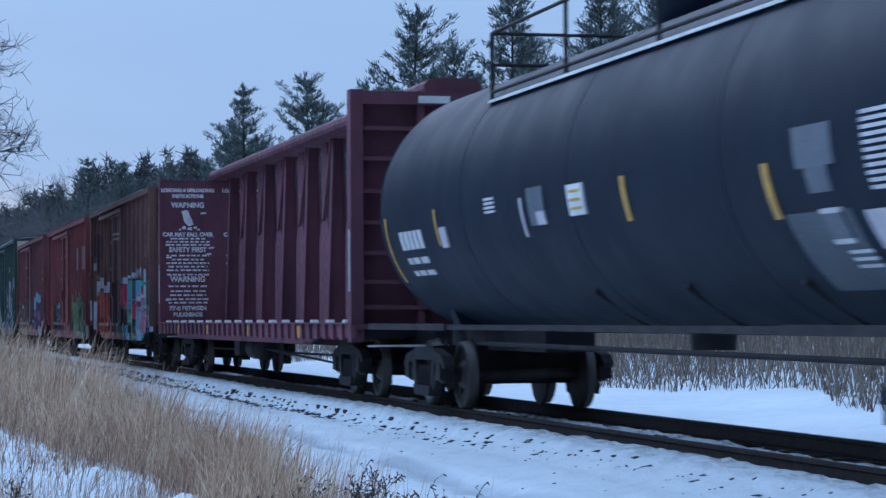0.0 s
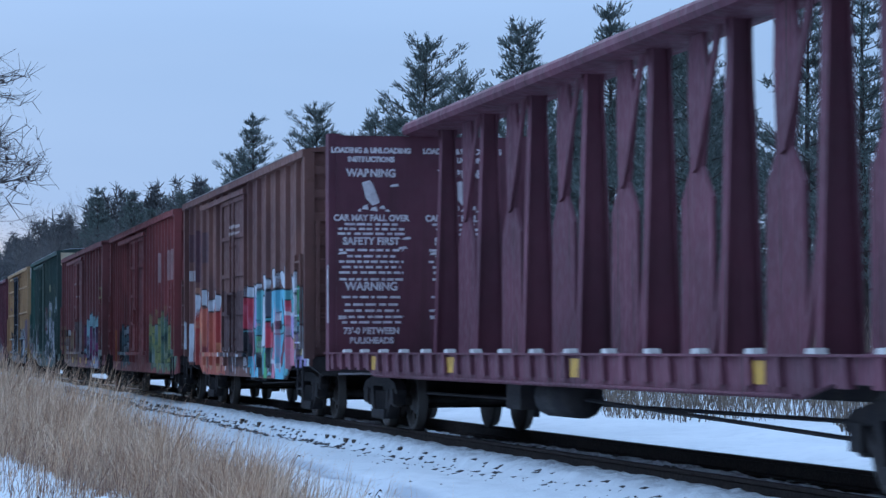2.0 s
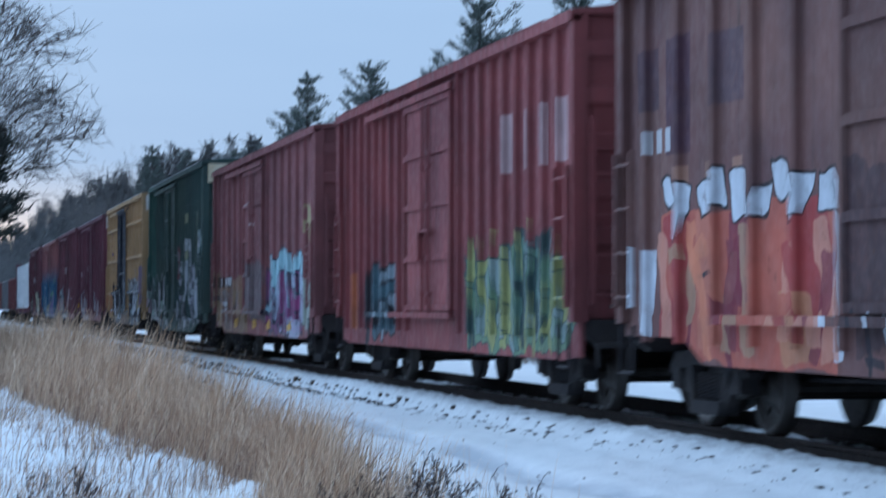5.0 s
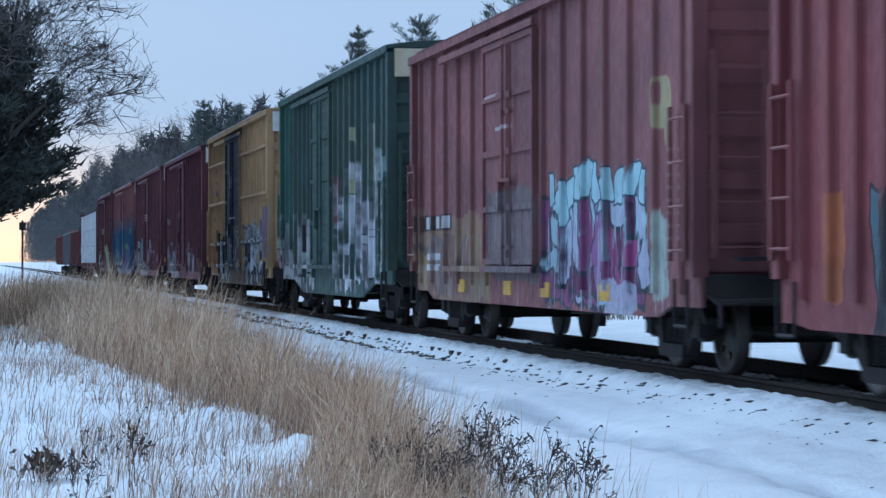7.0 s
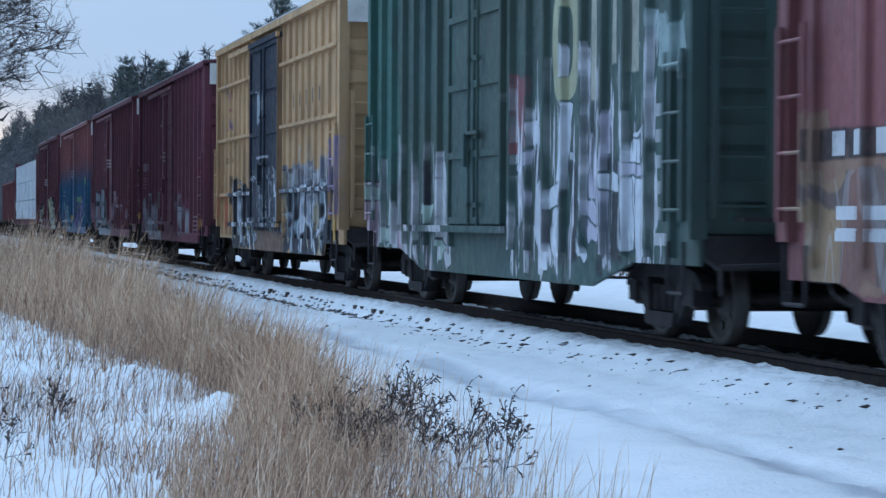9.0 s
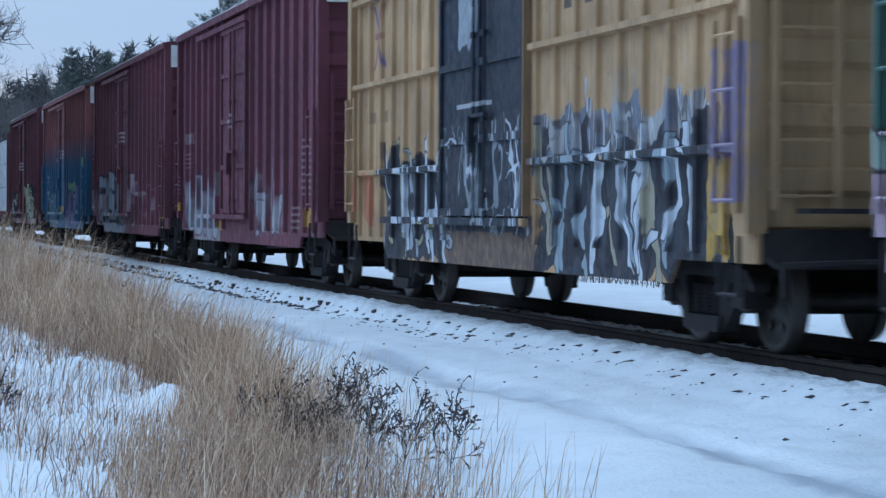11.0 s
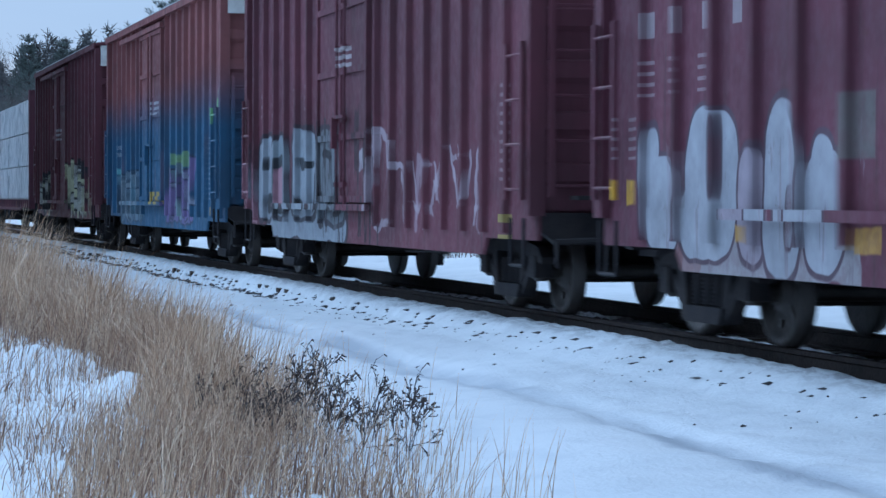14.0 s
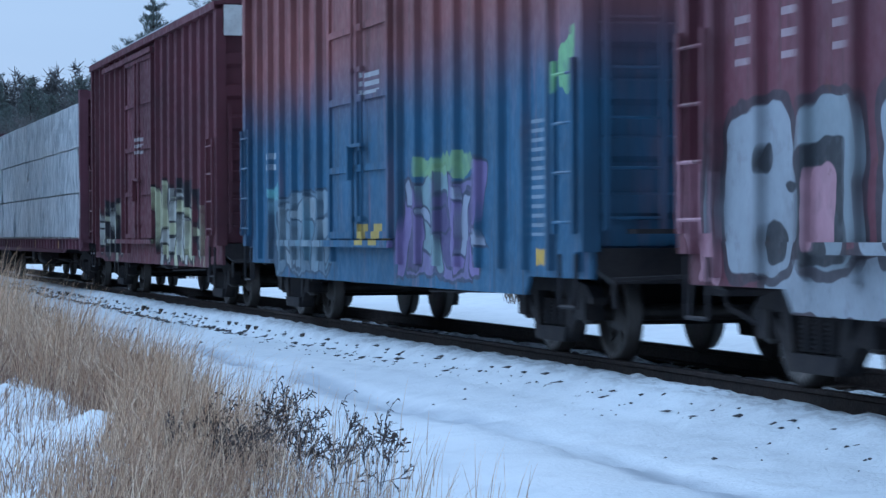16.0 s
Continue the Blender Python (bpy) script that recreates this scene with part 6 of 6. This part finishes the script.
def build_woods():
    rng = random.Random(21)
    # tall pines that stand out of the edge of the wood: x, y, height
    for i, (x, y, H) in enumerate([(29.6, 131, 18.6), (30.3, 195, 20.2), (30, 163, 18.0), (31, 150, 16.2), (33, 176, 17.4), (30, 111, 16.6), (30, 96.5, 15.4), (29, 117, 15.0), (29, 68, 12.6), (30, 75, 13.0), (28, 60, 11.0), (30, 331, 23.2), (32, 345, 20.5), (31, 205, 18.2), (33, 218, 17.6), (34, 300, 18.5), (29, 86, 13.3), (27, 52, 10.5), (33, 104, 15.4), (31, 91, 14.2), (34, 99, 14.8), (28, 80, 12.3), (34, 123, 16.0), (33, 140, 16.2), (34, 157, 16.6)]):
        t, c = PINES[i % 5] if i != 0 else PINES[2]
        tree_thing("pine_tree", "tall dark green pine at the edge of the wood", "pines behind the railway", t, c, (x, y, height_at(x, y) - 0.1), H * 0.97 / 18.0, rng.uniform(0, 6.28))
    for i in range(76):
        y = 48 + i * 4.8 + rng.uniform(-2, 2)
        x = rng.uniform(31, 42)
        az = math.degrees(math.atan2(x, y))
        H = min(21.0, max(8.5, rng.uniform(0.8, 1.0) * math.tan(radians(float(np.interp(az, [3, 5, 7, 9, 12, 15, 18, 24], [2.5, 3.6, 4.0, 4.7, 5.3, 6.2, 6.7, 6.7])))) * math.hypot(x, y)))
        if y > 190 and i % 5 < 3:
            t, c = BARES[rng.randrange(3)]
            tree_thing("bare_tree", "leafless grey tree among pines", "bare trees behind the railway", t, c, (x, y, height_at(x, y) - 0.1), H / 16.0, rng.uniform(0, 6.28))
            continue
        t, c = PINES[rng.randrange(5)]
        tree_thing("pine_tree", "dark green pine among other pines", "pines behind the railway", t, c, (x, y, height_at(x, y) - 0.1), H / 18.0, rng.uniform(0, 6.28))
    for i in range(26):
        y = rng.choice([rng.uniform(225, 300), rng.uniform(225, 310), rng.uniform(330, 420), rng.uniform(140, 220)])
        x = rng.uniform(25, 31)
        H = rng.uniform(0.85, 1.02) * 0.073 * math.hypot(x, y) if y > 200 else rng.uniform(12, 15)
        t, c = BARES[rng.randrange(3)]
        tree_thing("bare_tree", "leafless grey tree at the edge of the wood", "bare trees behind the railway", t, c, (x, y, height_at(x, y) - 0.1), H / 17.0, rng.uniform(0, 6.28))
    # the wood beyond, running on to the horizon
    nr = np.random.default_rng(8)
    a, b = [], []
    for i in range(520):
        y = 380 + 1500 * nr.random() ** 1.7
        x = 26 + 34 * nr.random() + (y - 380) * 0.004
        H = min(27.0, nr.uniform(0.78, 1.05) * math.tan(radians(float(np.interp(math.degrees(math.atan2(x, y)), [0, 1, 2, 3, 5, 7], [1.0, 1.5, 2.0, 2.5, 3.5, 4.0])))) * y)
        n = 420
        f = nr.random(n) ** 0.7
        r = (1 - f) * nr.uniform(2.5, 5.0) + 0.3
        an = nr.uniform(0, 6.28, n)
        p = np.stack([x + r * np.cos(an), y + r * np.sin(an), 1.0 + f * H], 1)
        e = nr.normal(0, 1, (n, 3)) + np.array([0, 0, 0.6])
        a.append(p), b.append(p + e / np.linalg.norm(e, axis=1, keepdims=True) * nr.uniform(0.8, 1.8, (n, 1)))
    for i in range(150):
        y, x = 50 + 340 * nr.random(), 44 + 16 * nr.random()
        n = 700
        f = nr.random(n) ** 0.8
        H = nr.uniform(7, 10.5)
        r = (1 - f) * 3.2 + 0.3
        an = nr.uniform(0, 6.28, n)
        p = np.stack([x + r * np.cos(an), y + r * np.sin(an), 0.8 + f * H], 1)
        e = nr.normal(0, 1, (n, 3)) + np.array([0, 0, 0.5])
        a.append(p), b.append(p + e / np.linalg.norm(e, axis=1, keepdims=True) * nr.uniform(0.5, 1.2, (n, 1)))
    q = ribbons(np.concatenate(a), np.concatenate(b), 0.11, 0.04, nr)
    tagged(new("far_woods", chips("far_woods", q, FARWOOD)), "grey winter wood running along the line to the horizon", "woods", kind="stuff")


build_woods()


def build_near_trees():
    bm, q = grow_pine(31, 17.0, 6.6, 0.1, 40, 0.4, 6)
    t, c = to_mesh("trunk", bm, BARK), chips("crown", q, DARKNEEDLE)
    tree_thing("pine_tree", "dense dark pine on the field side of the line", "trees on the field side", t, c, (-4.9, 64, height_at(-4.9, 64) - 0.1), 1.0, 0.6)
    tree_thing("pine_tree", "dense dark pine on the field side of the line", "trees on the field side", t, c, (-4.7, 69, height_at(-4.7, 69) - 0.1), 1.02, 2.6)
    tree_thing("pine_tree", "dense dark pine on the field side of the line", "trees on the field side", t, c, (-6.2, 60.5, height_at(-6.2, 60.5) - 0.1), 0.9, 4.1)
    bm, q = grow_pine(35, 9.0, 3.0, 0.36, 40, 0.24, 6)
    t, c = to_mesh("trunk", bm, BARK), chips("crown", q, DARKNEEDLE)
    for k, (x, y, s, r) in enumerate(((-0.45, 64.5, 1.0, 1.0), (-1.0, 67.0, 1.1, 3.0), (-0.8, 62.0, 0.92, 5.0))):
        tree_thing("pine_tree", "low dense dark pine on the field side of the line", "trees on the field side", t, c, (x, y, height_at(x, y) - 0.1), s, r)
    # the wood continued along the field side, out of view, added to shade the far cars
    rng = np.random.default_rng(12)
    a, b = [], []
    for i in range(230):
        y = 66 + 330 * rng.random()
        x = -5.0 - 30 * rng.random() ** 1.6 - 0.012 * (y - 66)
        H, n = rng.uniform(12, 19), 240
        f = rng.random(n) ** 0.75
        r = (1 - f) * rng.uniform(2.4, 3.6) + 0.3
        an = rng.uniform(0, 6.28, n)
        p = np.stack([x + r * np.cos(an), y + r * np.sin(an), 0.4 + f * H], 1)
        e = rng.normal(0, 1, (n, 3)) + np.array([0, 0, 0.5])
        a.append(p), b.append(p + e / np.linalg.norm(e, axis=1, keepdims=True) * rng.uniform(0.6, 1.3, (n, 1)))
    tagged(new("field_woods", chips("field_woods", ribbons(np.concatenate(a), np.concatenate(b), 0.26, 0.1, rng), DARKNEEDLE)), "unseen dense dark wood along the field side, added to shade the cars", "woods", kind="stuff")
    bm, q, ends = grow_bare(44, 15.0, 0.46, 6, (0.13, 0.0))
    rng = np.random.default_rng(3)
    pick = ends[rng.random(len(ends)) < 0.10]
    d = rng.normal(0, 1, pick.shape)
    leaves = ribbons(pick, pick + d / np.linalg.norm(d, axis=1, keepdims=True) * 0.13, 0.045, 0.03, rng)
    root = tree_thing("bare_tree", "leafless spreading tree with a few dry leaves", "trees on the field side", to_mesh("trunk", bm, BARK), chips("crown", q, TWIG), (0.2, 61, height_at(0.2, 61) - 0.1), 0.95, 0.4)
    tree_thing("bare_tree", "leafless spreading grey tree beside dark pines", "trees on the field side", root.children[0].data, root.children[1].data, (-0.9, 66, height_at(-0.9, 66) - 0.1), 0.85, 6.0)
    o = new("dry_leaves", chips("dry_leaves", leaves, DRYLEAF))
    o.parent = root
    tagged(o, "few brown leaves still clinging")


build_near_trees()


def build_signpost():
    root = tagged(new("signpost"), "dark post with a small sign plate beside the line", "signpost")
    root.location = (2.55, 150, height_at(2.55, 150))
    bm = bmesh.new()
    tube(bm, (0, 0, -0.2), (0, 0, 4.2), 0.06, 8)
    part("post", bm, UNDER, root)
    bm = bmesh.new()
    box(bm, -0.2, 0.2, -0.1, -0.07, 3.6, 4.1)
    part("sign_plate", bm, UNDER, root)


build_signpost()


# ---- dry grass, weeds and brush ----
EDGE_Y = [10, 14, 18, 20, 25.5, 32, 40, 60, 80, 120]
EDGE_L = [0.7, 1.35, 2.2, 2.8, 2.6, 2.2, 1.7, 0.8, -0.6, -3.0]
EDGE_R = [3.2, 3.3, 3.6, 3.7, 3.75, 3.8, 4.15, 4.4, 4.5, 4.6]


def blades(x, y, h, w, rng, lean=0.28):
    """Bent blades of three joined pieces, as strips."""
    n = len(x)
    z = ground_height(x, y) - 0.02
    a = rng.uniform(0, 2 * math.pi, n)
    k = rng.random(n) * lean
    dx, dy = np.cos(a) * k + 0.12, np.sin(a) * k
    P = []
    for f in (0.0, 0.4, 0.75, 1.0):
        P.append(np.stack([x + dx * h * f ** 1.8, y + dy * h * f ** 1.8, z + h * f * (1 - 0.25 * k * f)], 1))
    s = np.stack([np.cos(a + 1.3), np.sin(a + 1.3) * 0.4, np.zeros(n)], 1) * w[:, None]
    Q = []
    for i, (u, v) in enumerate(((1.0, 0.85), (0.85, 0.6), (0.6, 0.15))):
        Q.append(np.stack([P[i] - s * u, P[i] + s * u, P[i + 1] + s * v, P[i + 1] - s * v], 1))
    return np.concatenate(Q)


def build_grass():
    rng = np.random.default_rng(17)
    sets, dark = [], []
    # the dense belt, in clumps
    for y0, y1, n, w, hh in ((10.5, 16, 9500, 0.003, 0.56), (16, 24, 15000, 0.0036, 0.68), (24, 34, 12000, 0.0046, 0.9), (34, 44, 11000, 0.0058, 1.15), (44, 75, 16000, 0.008, 1.3), (75, 120, 8000, 0.013, 1.1)):
        y = rng.uniform(y0, y1, n)
        l, r = np.interp(y, EDGE_Y, EDGE_L), np.interp(y, EDGE_Y, EDGE_R)
        u = rng.beta(1.5, 1.5, n)
        x = l + (r - l) * u
        cl = np.sin(x * 5.1 + np.sin(y * 2.3)) * np.sin(y * 3.7 + x * 1.9)
        patch = np.sin(x * 2.3 + 1.7 * np.sin(y * 0.9)) * np.sin(y * 1.1 + 0.8 * x)
        keep = rng.random(n) < 0.40 + 0.45 * cl + 0.35 * patch + 0.18 * (y > 30)
        x, y, u, patch = x[keep], y[keep], u[keep], patch[keep]
        h = hh * (0.35 + 0.95 * rng.random(len(x)) ** 1.4) * (0.55 + 1.6 * u * (1 - u)) * (1 + 0.28 * patch)
        low = rng.random(len(x)) < 0.34
        sets.append(blades(x[~low], y[~low], h[~low], np.full((~low).sum(), w), rng, 0.8))
        dark.append(blades(x[low], y[low], h[low] * 0.62, np.full(low.sum(), w * 1.2), rng, 0.9))
    tagged(new("dry_grass", chips("dry_grass", np.concatenate(sets), STRAW)), "belt of tall straw-coloured dry grass along the line", "dry grass", kind="stuff")
    sets = []
    for y0, y1, n, w in ((10.5, 22, 11500, 0.0024), (22, 45, 11000, 0.0036), (45, 130, 9000, 0.01)):
        y = rng.uniform(y0, y1, n)
        x = np.interp(y, EDGE_Y, EDGE_L) - rng.random(n) ** 1.5 * (3.5 + y * 0.09)
        cl = np.sin(x * 3.1 + np.sin(y * 1.3)) * np.sin(y * 1.7 + x * 1.1)
        keep = rng.random(n) < 0.4 + 0.5 * cl + (0.3 if y0 > 40 else 0)
        x, y = x[keep], y[keep]
        k = rng.random(len(x)) < 0.5
        sets.append(blades(x[k], y[k], rng.uniform(0.1, 0.5, k.sum()), np.full(k.sum(), w), rng, 0.9))
        dark.append(blades(x[~k], y[~k], rng.uniform(0.08, 0.45, (~k).sum()), np.full((~k).sum(), w), rng, 1.1))
    y = rng.uniform(12, 60, 5200)
    x = np.interp(y, EDGE_Y, EDGE_L) - rng.random(5200) * (2.2 + y * 0.05)
    keep = np.sin(x * 1.9 + 2 * np.sin(y * 0.7)) * np.sin(y * 0.8 + x) > 0.25
    x, y = x[keep], y[keep]
    tagged(new("withered_tufts", chips("withered_tufts", blades(x, y, rng.uniform(0.06, 0.3, len(x)), np.full(len(x), 0.005), rng, 1.4), WITHER)), "low reddish brown tufts lying on the snow", "dry grass", kind="stuff")
    y = rng.uniform(11, 30, 420)
    x = np.interp(y, EDGE_Y, EDGE_R) + np.abs(rng.normal(0, 0.28, 420))
    sets.append(blades(x, y, rng.uniform(0.2, 0.62, 420), np.full(420, 0.0028), rng, 0.4))
    tagged(new("withered_grass", chips("withered_grass", np.concatenate(dark), WITHER)), "bent reddish brown withered grass between the straw", "dry grass", kind="stuff")
    tagged(new("sparse_grass", chips("sparse_grass", np.concatenate(sets), STRAW)), "thin dry stems standing out of the snow", "dry grass", kind="stuff")


build_grass()


def weed_mesh(seed, H):
    rng = np.random.default_rng(seed)
    a, b, h0, h1 = [], [], [], []

    def fork(p, d, ln, k):
        q = p + d * ln
        a.append(p), b.append(q)
        if k == 3:
            for i in range(2):
                h0.append(q), h1.append(q + rng.normal(0, 0.014, 3))
            return
        for i in range(rng.integers(2, 5)):
            e = d + rng.normal(0, 0.42, 3) + np.array([0.12, 0, 0.05])
            fork(p + d * ln * rng.uniform(0.5, 1), e / np.linalg.norm(e), ln * rng.uniform(0.4, 0.7), k + 1)
    for i in range(3):
        e = np.array([rng.normal(0, 0.22), rng.normal(0, 0.22), 1.0])
        fork(np.array([rng.normal(0, 0.05), rng.normal(0, 0.05), -0.03]), e / np.linalg.norm(e), H * 0.5, 0)
    st = ribbons(np.array(a), np.array(b), 0.0045, 0.0028, rng)
    hd = ribbons(np.array(h0), np.array(h1) + 0.004, 0.008, 0.005, rng)
    return chips("stem", st, WEED), chips("seed_head", hd, WEED)


def build_weeds():
    kinds = [weed_mesh(s, 0.75) for s in (1, 2, 3)]
    rng = random.Random(9)
    spots = [(2.75, 15.4), (2.95, 15.9), (3.1, 15.2), (3.25, 16.2), (3.35, 15.5), (3.0, 16.6), (2.85, 16.3), (3.45, 16.6), (3.2, 14.7), (3.5, 15.0), (2.6, 16.0), (3.3, 17.2), (3.05, 17.5), (3.7, 34.5), (3.8, 36.5), (3.7, 32.5), (3.8, 39.0), (3.6, 27.5), (3.4, 24.0), (3.5, 22.5), (3.75, 30.5), (2.7, 15.0), (2.85, 15.1), (3.0, 14.9), (3.12, 14.5), (3.28, 14.3), (3.4, 14.6), (3.2, 15.7), (2.65, 16.6), (2.9, 17.0), (3.55, 14.2), (3.4, 13.8), (0.85, 18.2), (1.05, 17.4), (0.6, 15.6)]
    for i, (x, y) in enumerate(spots):
        st, hd = kinds[i % 3]
        root = tagged(new("weed"), "dark dead weed with small seed heads in snow", "weed", "dead weeds by the grass")
        k = rng.uniform(0.62, 0.86) * (1.3 if y > 25 else 1.0)
        root.location, root.rotation_euler, root.scale = (x, y, height_at(x, y)), (0, 0, rng.uniform(-0.6, 0.6)), (k, k, k)
        for nm, me in (("stem", st), ("seed_head", hd)):
            o = new(nm, me)
            o.parent = root
            if nm == "seed_head":
                tagged(o, kind="stuff")


build_weeds()


def build_shrub():
    """A low clump of curled brown leaves on short stems."""
    rng = np.random.default_rng(23)
    root = tagged(new("dead_shrub"), "low dead shrub with curled brown leaves in snow", "shrub")
    root.location = (0.47, 18.0, height_at(0.47, 18.0))
    n = 46
    foot = np.stack([rng.normal(0, 0.07, n), rng.normal(0, 0.07, n), np.full(n, -0.03)], 1)
    top = foot + np.stack([rng.normal(0, 0.06, n), rng.normal(0, 0.06, n), rng.uniform(0.1, 0.24, n)], 1)
    for nm, q in (("stems", ribbons(foot, top, 0.003, 0.002, rng)), ("leaves", ribbons(np.repeat(top, 4, 0), np.repeat(top, 4, 0) + rng.normal(0, 0.035, (4 * n, 3)), 0.014, 0.008, rng))):
        o = new(nm, chips(nm, q, DRYLEAF))
        o.parent = root
        tagged(o, kind="stuff")


build_shrub()


def build_brush():
    rng = np.random.default_rng(6)
    n = 46000
    y = 18 + 190 * rng.random(n) ** 1.4
    x = 15.6 + 13 * rng.random(n) ** 1.3 + 0.7 * np.sin(y * 0.5) - 0.02 * np.clip(y - 40, 0, 60)
    z = ground_height(x, y)
    h = rng.uniform(0.25, 1.0, n) ** 1.3 * (0.55 + 0.11 * (x - 14))
    a = np.stack([x, y, z], 1)
    b = a + np.stack([rng.normal(0, 0.25, n), rng.normal(0, 0.25, n), np.ones(n)], 1) * h[:, None]
    tagged(new("brush", chips("brush", ribbons(a, b, 0.011, 0.005, rng), BRUSH)), "brown winter brush and saplings beyond the track", "brush", kind="stuff")


build_brush()


# ---- what moves: the train rolls past, its wheels turning ----
def motions():
    steps = int(SECONDS / 0.5)
    for root, y in MOVERS:
        walk(root, [(k * 0.5, pose(XC, y - SPEED * k * 0.5, 0)) for k in range(steps + 1)])
    turn = 2 / FPS
    n = int(SECONDS / turn) + 1
    for w, s in ROLLERS:
        walk(w, [(k * turn, pose(0, s, 0.42, math.degrees(SPEED * k * turn / 0.42) % 360.0)) for k in range(n)])


motions()
